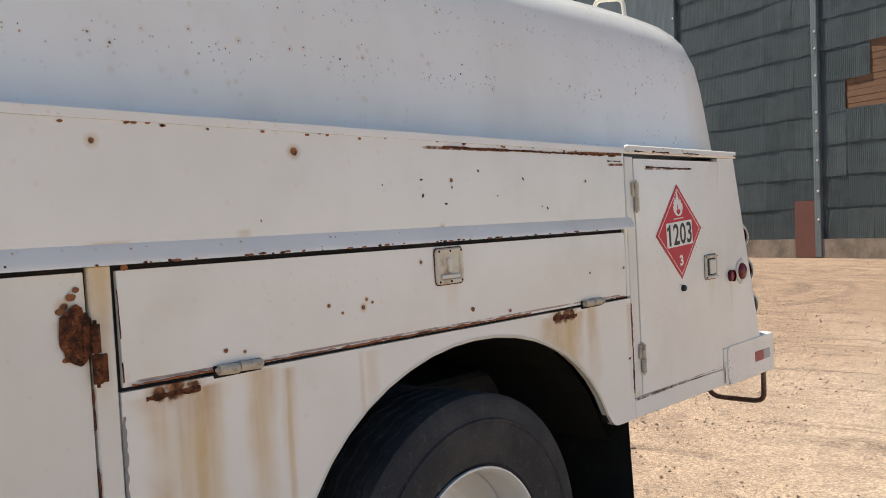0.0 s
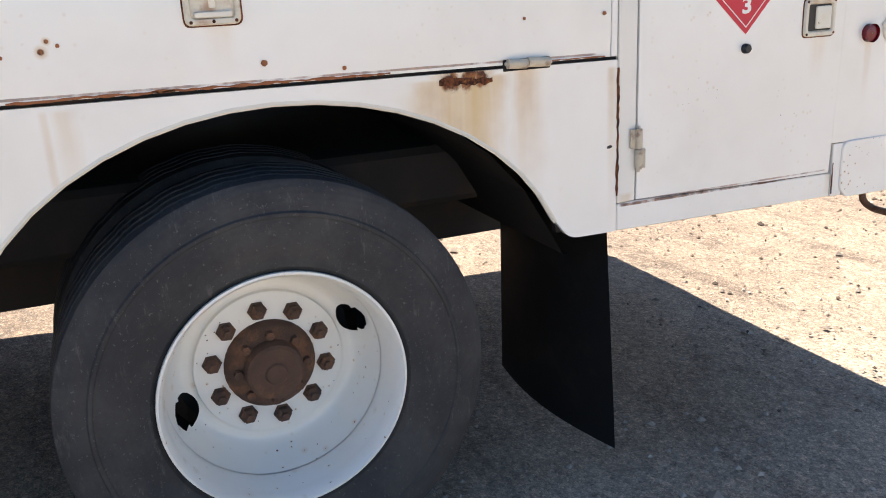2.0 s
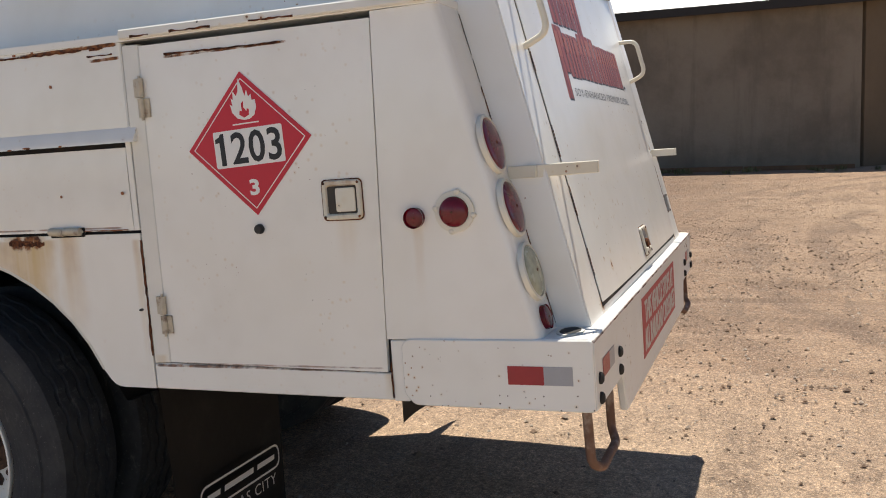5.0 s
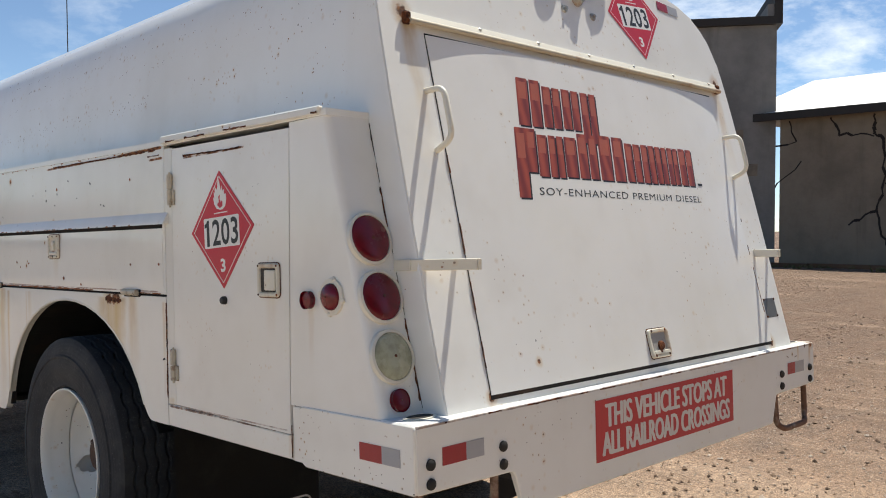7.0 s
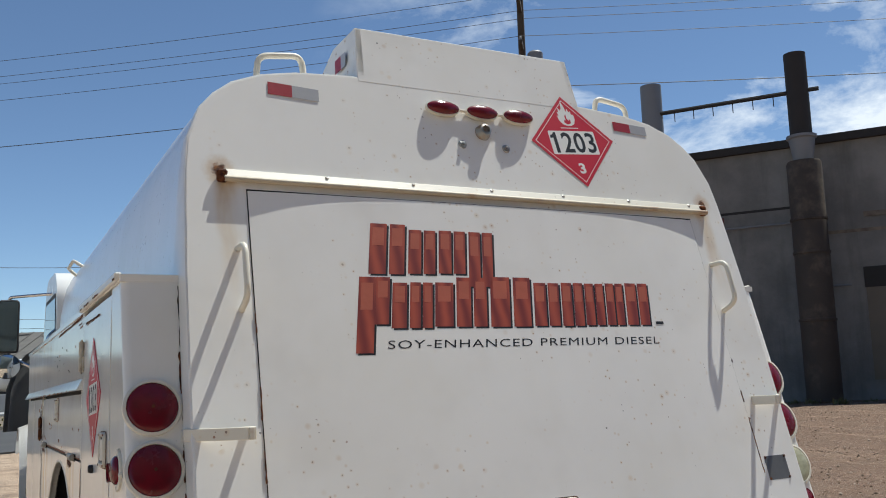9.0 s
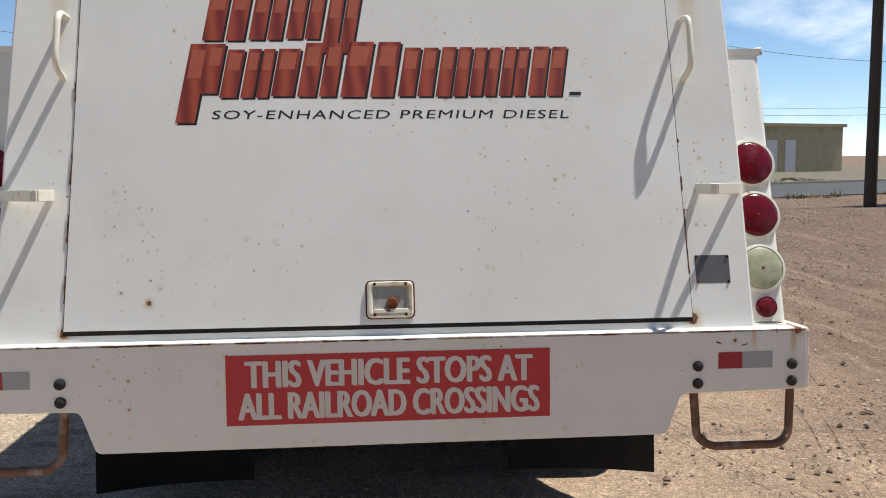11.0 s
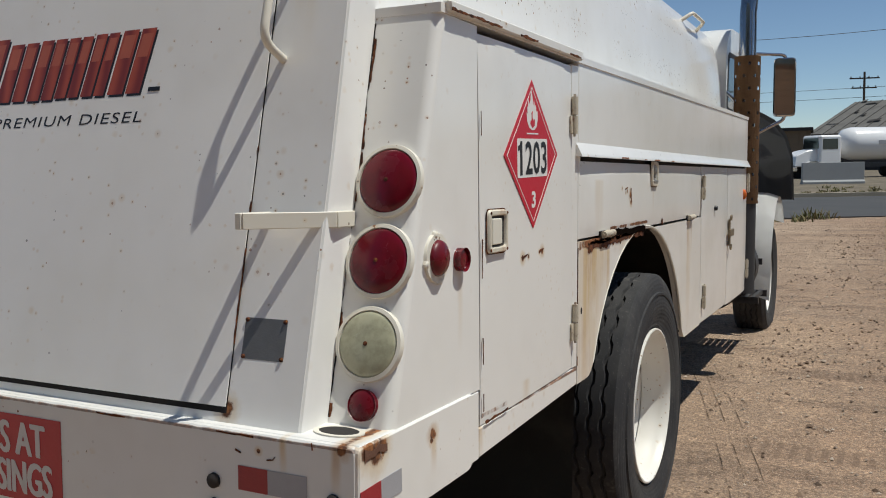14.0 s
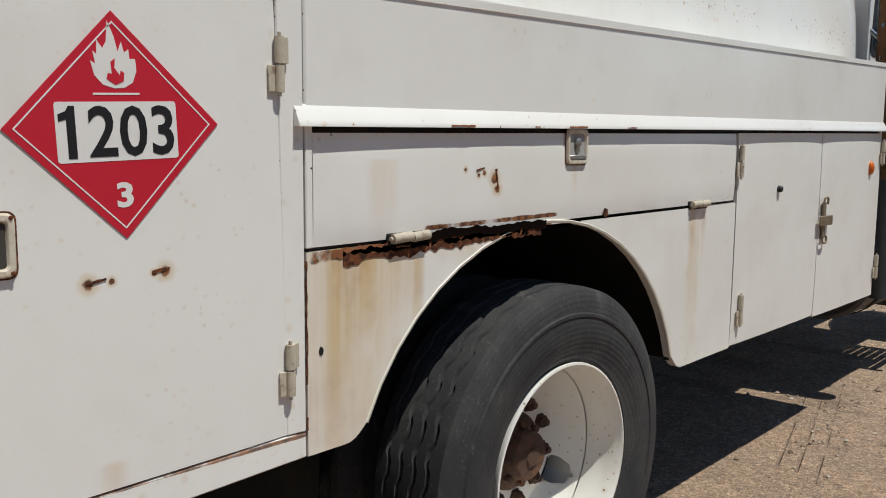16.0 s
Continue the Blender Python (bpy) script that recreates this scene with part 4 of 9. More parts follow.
flakes("seam_rust", ribbon([Vector((-1.2, -0.0006, 0.752)), Vector((1.2, -0.0006, 0.752))], 0.004, Vector((0, -1, 0)), 41, 0.46), M_RUST, truck)

# rusted-through seam over the kerb-side arch
def seam_pt(y, dz, out=0.0006):
    return Vector((HW + out, y, z_hinge(y) + dz))


K = Vector((1, 0, 0))
flakes("rust_flake", ribbon([seam_pt(1.36, -0.026), seam_pt(1.60, -0.020), seam_pt(2.06, -0.014)], 0.030, K, 51, 0.02, 0.35), M_RUST, truck, "flaking rust along the seam")
flakes("rust_flake", ribbon([seam_pt(1.33, -0.014), seam_pt(1.60, -0.012), seam_pt(2.0, -0.010)], 0.021, K, 52, 0.05, 0.4), plain("orange_rust", (0.30, 0.11, 0.04), 0.85, 0.0, 0.4, 30, 0.3), truck)
flakes("rust_hole", ribbon([seam_pt(1.50, -0.004, 0.0018), seam_pt(1.70, 0.002, 0.0028), seam_pt(2.08, -0.001, 0.0028)], 0.024, K, 53, 0.0, 0.2), plain("rust_hole_black", (0.009, 0.006, 0.005), 0.95, vary=0.3, scale=40, spec=0.0), truck)
flakes("rust_stain", ribbon([Vector((0.945, -0.0006, 0.722)), Vector((0.985, -0.0006, 0.706)), Vector((1.035, -0.0006, 0.712)), Vector((1.062, -0.0006, 0.752))], 0.003, Vector((0, -1, 0)), 54, 0.3), M_RUST, bumper)
flakes("rust_stain", ribbon([Vector((1.125, -0.0006, 0.757)), Vector((1.13, -0.0006, 0.70))], 0.003, Vector((0, -1, 0)), 55, 0.3), M_RUST, bumper)
flakes("paint_loss", ribbon([Vector((HW + 0.0065, 0.02, 0.735)), Vector((HW + 0.0065, 0.10, 0.738))], 0.02, K, 56, 0.0), plain("bare_brown_primer", (0.16, 0.075, 0.045), 0.7, 0.0, 0.3, 30, 0.2), bumper)
for y, z, n in ((0.795, 1.048, 2), (0.915, 1.056, 2)):
    flakes("paint_loss", ribbon([Vector((HW + 0.0045, y, z)), Vector((HW + 0.0045, y + 0.035, z + 0.004))], 0.005, K, int(y * 100), 0.1), M_RUST, DOORS[1][0])
flakes("paint_loss", ribbon([Vector((HW + 0.0025, 1.865, 1.225)), Vector((HW + 0.0025, 1.872, 1.175))], 0.007, K, 61, 0.05), M_RUST, DOORS[1][1])
flakes("paint_loss", ribbon([Vector((HW + 0.0025, 1.79, 1.222)), Vector((HW + 0.0025, 1.82, 1.228))], 0.004, K, 62, 0.05), M_RUST, DOORS[1][1])
flakes("door_edge_rust", ribbon([Vector((HW + 0.0045, 0.56, 0.672)), Vector((HW + 0.0045, 0.70, 0.675))], 0.006, K, 63, 0.2), M_RUST, DOORS[1][0])
flakes("door_edge_rust", ribbon([Vector((HW + 0.0045, 0.534, 1.55)), Vector((HW + 0.0045, 0.551, 0.70))], 0.003, K, 64, 0.42), M_RUST, DOORS[1][0])
L_OUT = Vector((-1, 0, 0))
M_ORANGE_RUST = plain("bright_orange_rust", (0.34, 0.125, 0.05), 0.85, 0.0, 0.45, 40, 0.3, stain=(0.20, 0.08, 0.03))
for y0, y1, sd, w in ((1.92, 2.45, 81, 0.0055), (2.40, 3.00, 82, 0.005), (2.98, 3.30, 83, 0.006), (1.34, 1.60, 84, 0.003)):
    flakes("seam_rust", ribbon([Vector((-HW - 0.0004, y0, z_hinge(y0) + 0.0055)), Vector((-HW - 0.0004, y1, z_hinge(y1) + 0.0055))], w, L_OUT, sd, 0.1), M_ORANGE_RUST, DOORS[-1][1])
for sd, y0, y1 in ((88, 1.30, 2.05), (89, 2.0, 2.5)):
    flakes("seam_rust", ribbon([Vector((HW + 0.0206, y0, z_low(y0) - 0.002)), Vector((HW + 0.0206, y1, z_low(y1) - 0.002))], 0.0038, K, sd, 0.46), M_ORANGE_RUST, truck)
flakes("sealant_strip", ribbon([Vector((-HW - 0.0008, 3.323, 1.03)), Vector((-HW - 0.0008, 3.327, 0.62))], 0.0085, L_OUT, 90, 0.0), plain("grey_sealant", (0.30, 0.29, 0.27), 0.8, vary=0.2, scale=30), truck, "smeared grey sealant along the seam")
flakes("seam_rust", ribbon([Vector((-HW + 0.002, 3.316, 1.10)), Vector((-HW + 0.002, 3.318, 1.31))], 0.003, L_OUT, 91, 0.2), M_RUST, truck)
flakes("seam_rust", ribbon([Vector((-HW - 0.0008, 3.384, 1.10)), Vector((-HW - 0.0008, 3.380, 0.55))], 0.004, L_OUT, 92, 0.3), M_RUST, truck)


def blot(m, rx, ry, seed, depth=0.0014):
    """A ragged flat blot on the plane of m."""
    pts = []
    for k in range(40):
        a = 2 * math.pi * k / 40
        q = 1 + 0.20 * noise.noise(Vector((1.6 * math.cos(a), 1.6 * math.sin(a), seed))) + 0.14 * noise.noise(Vector((6 * math.cos(a), 6 * math.sin(a), seed + 5)))
        pts.append((rx * q * math.cos(a), ry * q * math.sin(a)))
    return flat_bm(pts, m, depth)


part("rust_patch", blot(on_side(-1, 3.412, 1.214, 0.0035), 0.034, 0.058, 3.0), M_RUST, truck, "dark rusted-through patch behind the hinge")
for yy, zz, r, sd in ((3.416, 1.288, 0.010, 11), (3.440, 1.262, 0.008, 12), (3.436, 1.205, 0.006, 13), (3.435, 1.165, 0.006, 14), (3.405, 1.302, 0.007, 15), (3.572, 1.272, 0.013, 16), (3.30, 1.338, 0.008, 17)):
    flakes("rust_fleck", blot(on_side(-1, yy, zz, 0.0006), r, r * 0.8, sd), M_ORANGE_RUST, truck)
rs = random.Random(23)
for i in range(46):
    yy = rs.uniform(1.32, 3.42)
    r_ = rs.choice((0.003, 0.004, 0.005, 0.008))
    flakes("rust_fleck", blot(on_side(-1, yy, z_low(yy) - rs.uniform(0.002, 0.005), 0.0197), r_ * rs.uniform(0.8, 1.9), min(r_, 0.004) * 0.7, 200 + i), M_ORANGE_RUST if i % 3 else M_RUST, truck)
for i in range(30):
    yy = rs.uniform(1.30, 3.6)
    flakes("rust_fleck", blot(on_side(-1, yy, z_up(yy) - rs.uniform(0.004, 0.012), 0.0012), rs.uniform(0.003, 0.007), 0.003, 300 + i), M_ORANGE_RUST, truck)
flakes("paint_chip", blot(on_side(1, 1.299, 0.846, 0.0002), 0.006, 0.009, 433), M_INK, truck)
flakes("rust_fleck", blot(on_side(1, 2.373, 1.087, 0.0008), 0.012, 0.014, 434), M_RUST, truck)
# bare chips on the panels
for yy, zz, r_ in ((2.398, 1.513, 0.006), (2.394, 1.468, 0.007), (2.298, 1.442, 0.006), (2.148, 1.538, 0.005), (1.927, 1.512, 0.006), (1.799, 1.414, 0.005), (1.83, 1.42, 0.003), (2.06, 1.46, 0.003), (2.27, 1.49, 0.004), (1.324, 0.836, 0.009), (2.95, 1.42, 0.003), (2.55, 1.50, 0.003)):
    bm = blot(on_side(-1, yy, zz, -0.0002, rs.uniform(0, 180)), r_ * 0.95, r_ * 0.45, yy * 90, 0.0016)
    flakes("paint_chip", bm, M_INK, truck)
for yy, zz, r_ in ((2.272, 1.51, 0.006), (1.567, 1.502, 0.005), (2.762, 1.197, 0.005), (2.718, 1.174, 0.004), (2.208, 1.124, 0.007), (2.029, 1.099, 0.005), (1.571, 1.179, 0.004), (1.344, 1.178, 0.005), (2.613, 1.19, 0.004), (3.07, 1.13, 0.005), (3.02, 1.12, 0.004)):
    flakes("rust_fleck", blot(on_side(-1, yy, zz, 0.0002 if zz > 1.33 else 0.003), r_, r_, yy * 70, 0.0014), M_ORANGE_RUST, truck)
flakes("rust_patch", ribbon([Vector((-1.0705, cab_y(1.44) - 0.0015, 1.36)), Vector((-1.0705, cab_y(1.44) - 0.0015 + 0.031, 1.48))], 0.017, Vector((0, -1, 0.26)).normalized(), 95, 0.0), M_RUST, truck, "rust scab on the cabinet seam")
for a, b, w, sd, g in (((1.66, 1.040), (1.80, 1.042), 0.016, 71, 0.0), ((3.14, 1.058), (3.27, 1.058), 0.012, 72, 0.05), ((1.36, 1.592), (2.30, 1.607), 0.006, 73, 0.12), ((1.33, 1.572), (1.42, 1.573), 0.004, 74, 0.1), ((0.78, 1.545), (1.15, 1.552), 0.005, 75, 0.12)):
    off = -HW - (0.0045 if a[0] < 1.2 else 0.0008)
    flakes("rust_flake", ribbon([Vector((off, a[0], a[1])), Vector((off, b[0], b[1]))], w, L_OUT, sd, g), M_RUST, truck)


# ---------------------------------------------------------------- markings
def joined(pieces):
    """One bmesh out of (bmesh, material index) pairs."""
    out = bmesh.new()
    for bm, idx in pieces:
        for f in bm.faces:
            f.material_index = idx
        me = bpy.data.meshes.new("piece")
        bm.to_mesh(me)
        bm.free()
        out.from_mesh(me)
        bpy.data.meshes.remove(me)
    return out


def rect(w, h, x=0.0, y=0.0, slant=0.0):
    return [(x - w / 2 - slant * h / 2, y - h / 2), (x + w / 2 - slant * h / 2, y - h / 2), (x + w / 2 + slant * h / 2, y + h / 2), (x - w / 2 + slant * h / 2, y + h / 2)]


FLAME = [(-0.002, 0.0), (-0.022, 0.006), (-0.036, 0.022), (-0.041, 0.046), (-0.033, 0.040), (-0.036, 0.062), (-0.030, 0.056), (-0.028, 0.080), (-0.019, 0.066), (-0.012, 0.078), (-0.008, 0.112), (0.002, 0.086), (0.007, 0.062), (0.014, 0.078), (0.018, 0.060), (0.026, 0.066), (0.027, 0.050), (0.037, 0.050), (0.038, 0.030), (0.030, 0.010), (0.014, 0.001)]
FLAME_IN = [(-0.001, 0.006), (-0.016, 0.016), (-0.013, 0.026), (-0.006, 0.024), (-0.007, 0.044), (0.001, 0.050), (-0.001, 0.034), (0.008, 0.022), (0.010, 0.030), (0.016, 0.026), (0.014, 0.012)]


def placard(m, parent):
    d = 0.193
    card = part("hazard_placard", flat_bm([(0, -d), (d, 0), (0, d), (-d, 0)], m, 0.0015), M_RED, parent, "red diamond flammable placard reading 1203")
    line = bmesh.new()
    o, i = 0.176, 0.1725
    for k in range(4):
        a, b = k * math.pi / 2, (k + 1) * math.pi / 2
        flat_bm([(o * math.cos(a), o * math.sin(a)), (o * math.cos(b), o * math.sin(b)), (i * math.cos(b), i * math.sin(b)), (i * math.cos(a), i * math.sin(a))], m, 0.0021, line)
    part("border_line", line, M_DECALWHITE, card)
    digits = [(flat_bm(rounded(rect(0.217, 0.100, 0, -0.008), 0.006, 3), m, 0.0021), 0)]
    digits.append((text_bm("203", 0.087, m @ pose(0.0235, -0.008, 0), 0.156, 0.0028, 1.04, 0.017), 1))
    digits.append((flat_bm([(-0.0905, -0.0515), (-0.0755, -0.0515), (-0.0755, 0.0355), (-0.0855, 0.0355), (-0.0905, 0.027), (-0.1035, 0.022), (-0.1035, 0.010), (-0.0905, 0.013)], m, 0.0028), 1))
    part("number_panel", joined(digits), (M_DECALWHITE, M_INK), card, "white panel with black number 1203")
    flame = [(flat_bm([(x * 1.02, y + 0.064) for x, y in FLAME], m, 0.0021), 0), (flat_bm([(x, y + 0.064) for x, y in FLAME_IN], m, 0.0028), 1)]
    part("flame_symbol", joined(flame), (M_DECALWHITE, M_RED), card)
    part("flame_underline", flat_bm(rect(0.083, 0.0035, 0, 0.055), m, 0.0021), M_DECALWHITE, card)
    part("class_number", text_bm("3", 0.044, m @ pose(0.002, -0.117, 0), 0.030, 0.0022, 1.0, 0.035), M_DECALWHITE, card)
    return card


placard(on_side(-1, 0.904, 1.289, 0.0045, 2.6), DOORS[-1][0])
placard(on_side(1, 0.862, 1.313, 0.0045, 2.4), DOORS[1][0])
placard(on_rear(0.396, 2.158, 0.0012, 5.0) @ Matrix.Diagonal((1, 1, 0.2, 1)), truck)


def tape(m, w=0.165, h=0.047, parent=truck, split=0.56):
    ps = [(flat_bm(rect(w * split, h, -w / 2 + w * split / 2, 0), m, 0.001), 0), (flat_bm(rect(w * (1 - split), h, w / 2 - w * (1 - split) / 2, 0), m, 0.001), 1)]
    return part("reflective_tape", joined(ps), (M_TAPERED, M_GREYTAPE), parent, "red and grey reflective tape strip")


flat_back = pose(0, 0, 0, 90)
tape(on_side(-1, 0.136, 0.668, 0.0065), 0.164, 0.047, bumper)
tape(on_side(1, 0.080, 0.655, 0.0065) @ pose(0, 0, 0, 0, 0, 1.5), 0.15, 0.047, bumper, 0.48)
tape(pose(-1.048, -0.0005, 0.665, 90), 0.160, 0.048, bumper)
tape(pose(1.032, -0.0005, 0.667, 90), 0.162, 0.048, bumper, 0.44)
tape(on_rear(-0.695, 2.222, 0.001, -3), 0.170, 0.045, truck, 0.47)
tape(on_rear(0.690, 2.240, 0.001, -3), 0.162, 0.040, truck, 0.50)
tape(pose(-0.4575, 0.56, 2.42, 90, 0, -90) @ pose(0, 0, 0, 0, 0, 0), 0.10, 0.05, truck)
tape(pose(-0.965, 0.50, 2.143, 56, 0, -90), 0.045, 0.16, truck, 0.5)

# railroad sign on the bumper
ps = [(flat_bm(rect(0.905, 0.196, 0.004, 0.620), pose(0, -0.0004, 0, 90), 0.001), 0)]
for dx, dz, up in ((-0.0042, 0.0012, 0.0012), (-0.0014, -0.0012, 0.0014), (0.0014, 0.0012, 0.0016), (0.0042, -0.0012, 0.0018)):
    ps.append((text_bm("THIS VEHICLE STOPS AT", 0.074, pose(0.005 + dx, -0.0006, 0.664 + dz, 90), 0.796, up), 1))
    ps.append((text_bm("ALL RAILROAD CROSSINGS", 0.074, pose(0.005 + dx, -0.0006, 0.575 + dz, 90), 0.836, up), 1))
part("railroad_sign", joined(ps), (M_SIGNRED, M_SIGNWHITE), bumper, "faded red sign about stopping at railroad crossings")

# printed emblem on the hatch: slanted red blocks with dark edges, and the line of lettering
def emblem_mat():
    k = Net("red_emblem_print", 0.45)
    w = k.n.new("ShaderNodeTexWave")
    w.inputs["Scale"].default_value, w.inputs["Distortion"].default_value = 6.0, 3.0
    k.l.new(k.co, w.inputs["Vector"])
    k.color(k.mix(w.outputs["Fac"], (0.20, 0.028, 0.022), (0.40, 0.075, 0.040)))
    return k.m


M_EMBLEM = emblem_mat()
M_EMBLEMHI = plain("light_red_emblem_print", (0.46, 0.115, 0.065), 0.45, vary=0.25, scale=10)
BLOCKS = ((-0.512, -0.389, 1.610, 1.776), (-0.380, -0.282, 1.613, 1.760), (-0.272, -0.172, 1.616, 1.762), (-0.165, -0.072, 1.574, 1.762),
          (-0.577, -0.522, 1.366, 1.600), (-0.514, -0.468, 1.452, 1.600), (-0.461, -0.412, 1.440, 1.583), (-0.402, -0.322, 1.440, 1.585), (-0.314, -0.250, 1.444, 1.586),
          (-0.238, -0.124, 1.443, 1.604), (-0.113, 0.045, 1.442, 1.608), (0.054, 0.158, 1.444, 1.591), (0.166, 0.258, 1.443, 1.593),
          (0.264, 0.346, 1.445, 1.592), (0.354, 0.432, 1.445, 1.594), (0.442, 0.546, 1.445, 1.596))
hatch_out = 0.0002
for x0, x1, z0, z1 in BLOCKS:
    xc, zc, w, h = (x0 + x1) / 2, (z0 + z1) / 2, x1 - x0, (z1 - z0) * 1.027
    m = on_rear(xc, zc, hatch_out)
    ps = []
    bars = ((-0.26, 0.46), (0.27, 0.42)) if w > 0.065 else ((0.0, 1.0),)
    for u, ww in bars:
        cx, bw = w * u, w * ww
        ps.append((flat_bm(rect(bw, h, cx + 0.006, -0.006, 0.17), m, 0.0002), 2))
        ps.append((flat_bm(rect(bw, h, cx, 0, 0.17), m, 0.0004), 0))
        ps.append((flat_bm(rect(bw * 0.7, h * 0.36, cx + 0.17 * h * 0.24, h * 0.24, 0.17), m, 0.0006), 1))
    part("emblem_block", on_dome(joined(ps)), (M_EMBLEM, M_EMBLEMHI, M_INK), hatch_ob, "slanted red emblem block with dark edges")
line_m = on_rear(0.030, 1.390)
line_bm = text_bm("SOY-ENHANCED PREMIUM DIESEL", 0.026, on_rear(0.030, 1.390, hatch_out), 1.045, 0.0002, 1.12, 0.0)
xs = sorted((line_m.inverted() @ v.co).x for v in line_bm.verts)
gaps = sorted(sorted(zip(xs, xs[1:]), key=lambda g: g[0] - g[1])[:2])
ends = [-9.0] + [(g[0] + g[1]) / 2 for g in gaps] + [9.0]
for lo, hi in zip(ends, ends[1:]):
    bm = line_bm.copy()
    bmesh.ops.delete(bm, geom=[v for v in bm.verts if not lo < (line_m.inverted() @ v.co).x < hi], context="VERTS")
    for v in bm.verts:
        q = line_m.inverted() @ v.co
        v.co = line_m @ Vector((q.x + 0.2 * q.y, q.y, q.z))
    part("hatch_lettering", on_dome(bm), M_INK, hatch_ob, "thin black lettering under the emblem")
line_bm.free()
part("emblem_mark", on_dome(flat_bm(rect(0.034, 0.010), on_rear(0.575, 1.452, hatch_out), 0.001)), M_INK, hatch_ob)


# ---------------------------------------------------------------- lamps
def round_lamp(m, r, lens, parent, ring=True, deep=0.020, wide=1.15, flat=1.0):
    """m: frame with z outwards."""
    base = m @ pose(0, 0, 0, 90)
    bm = bmesh.new()
    R = r * wide if ring else r
    lathe(bm, [(R, 0.002), (R, -0.010 * flat), (R * 0.985, -0.015 * flat), (r * 1.02, -0.017 * flat), (r * 0.99, -0.010 * flat)], 36, base @ pose(0, 0, 0, 0, 0, 0))
    for v in bm.verts:
        v.co = base @ Matrix.Diagonal((1, -1, 1, 1)) @ base.inverted() @ v.co
    lamp = part("tail_lamp", bm, M_CREAM if ring else lens, parent, "round lamp with a white bezel" if ring else "small round red marker", smooth=True)
    bm = bmesh.new()
    prof = [(r, 0.004)] + [(r * math.cos(a), 0.009 + deep * math.sin(a)) for a in (0.0, 0.25, 0.5, 0.8, 1.1, 1.35)] + [(0.0, 0.009 + deep)]
    lathe(bm, prof, 36, base @ Matrix.Diagonal((1, 1, 1, 1)))
    part("lens", bm, lens, lamp, smooth=True)
    bm = bmesh.new()
    lathe(bm, [(r * 0.07, 0.009 + deep * 0.9), (r * 0.07, 0.010 + deep), (0.0, 0.011 + deep)], 10, base)
    part("lens_screw", bm, M_RUST, lamp)
    return lamp


LEAN = math.degrees(math.atan(0.26))
for s in (-1, 1):
    for z, r, lens, ring in ((1.239, 0.067, M_LAMPRED, True), (1.078, 0.067, M_LAMPRED, True), (0.916, 0.066, M_LAMPCLEAR, True), (0.800, 0.031, M_LAMPRED, False)):
        round_lamp(pose(s * (1.151 if r > 0.05 else 1.155), cab_y(z), z, 90 - LEAN), r, lens, truck, ring, 0.011 if ring else 0.006, 1.15, 0.75)
    round_lamp(on_side(s, 0.437 if s < 0 else 0.426, 1.069, 0.001), 0.026, M_LAMPRED, truck, False, 0.004)
    lamp = round_lamp(on_side(s, 0.330 if s < 0 else 0.315, 1.080, 0.001), 0.038, M_LAMPRED, truck, True, 0.016, 1.38, 0.4)
    for k in range(4):
        a = 0.2 + k * math.pi / 2
        bm = bmesh.new()
        lathe(bm, [(0.008, 0.0), (0.008, 0.006), (0.004, 0.009), (0.0, 0.009)], 8, on_side(s, (0.330 if s < 0 else 0.315) + 0.050 * math.cos(a), 1.080 + 0.050 * math.sin(a), 0.001) @ pose(0, 0, 0, 90))
        part("lamp_tab", bm, M_CREAM, lamp, smooth=True)
# oval marker lamps on the rear brow
for x in (-0.157, 0.002, 0.154):
    m = on_rear(x, 2.222)
    bm = bmesh.new()
    bmesh.ops.create_uvsphere(bm, u_segments=20, v_segments=10, radius=1.0, matrix=m @ pose(0, 0, 0.017) @ Matrix.Diagonal((0.064, 0.026, 0.019, 1)))
    lamp = part("marker_lamp", bm, M_LAMPRED, truck, "oval red marker lamp on a cream bracket", smooth=True)
    bm = bmesh.new()
    pts = [(0.066 * math.cos(a), 0.030 * math.sin(a)) for a in (2 * math.pi * k / 20 for k in range(20))]
    extrude(bm, [m @ Vector((px, py, 0.004)) for px, py in pts], (m.to_3x3() @ Vector((0, 0, 0.014))), 0)
    extrude(bm, [m @ Vector((px, py - 0.004, 0)) for px, py in rounded(rect(0.05, 0.03), 0.01)], (m.to_3x3() @ Vector((0, 0, 0.008))), 0)
    part("bracket", bm, M_CREAM, lamp)
for xa in (-0.079, 0.078):
    m = on_rear(xa, 2.222)
    part("lamp_conduit", tube(bmesh.new(), [m @ Vector((-0.022, 0, 0.012)), m @ Vector((0.022, 0, 0.012))], 0.006, 8), M_CREAM, truck)
m = on_rear(-0.004, 2.148)
bm = bmesh.new()
lathe(bm, [(0.030, 0.0), (0.028, 0.010), (0.022, 0.018), (0.021, 0.030), (0.015, 0.032), (0.014, 0.020), (0.0, 0.018)], 20, m @ pose(0, 0, 0, 90))
part("hose_fitting", bm, M_BARE, truck, smooth=True)
for x in (-0.095, 0.083):
    bm = bmesh.new()
    lathe(bm, [(0.016, 0.0), (0.014, 0.006), (0.007, 0.008), (0.007, 0.014), (0.0, 0.015)], 12, on_rear(x, 2.094) @ pose(0, 0, 0, 90))
    part("bolt", bm, M_BARE, truck)
# rivets along the hinge rail
for i in range(6):
    bm = bmesh.new()
    lathe(bm, [(0.007, 0.0), (0.006, 0.004), (0.0, 0.006)], 8, on_rear(-0.62 + 0.30 * i, 1.918, 0.011) @ pose(0, 0, 0, 60))
    part("rivet", bm, M_BARE, truck)


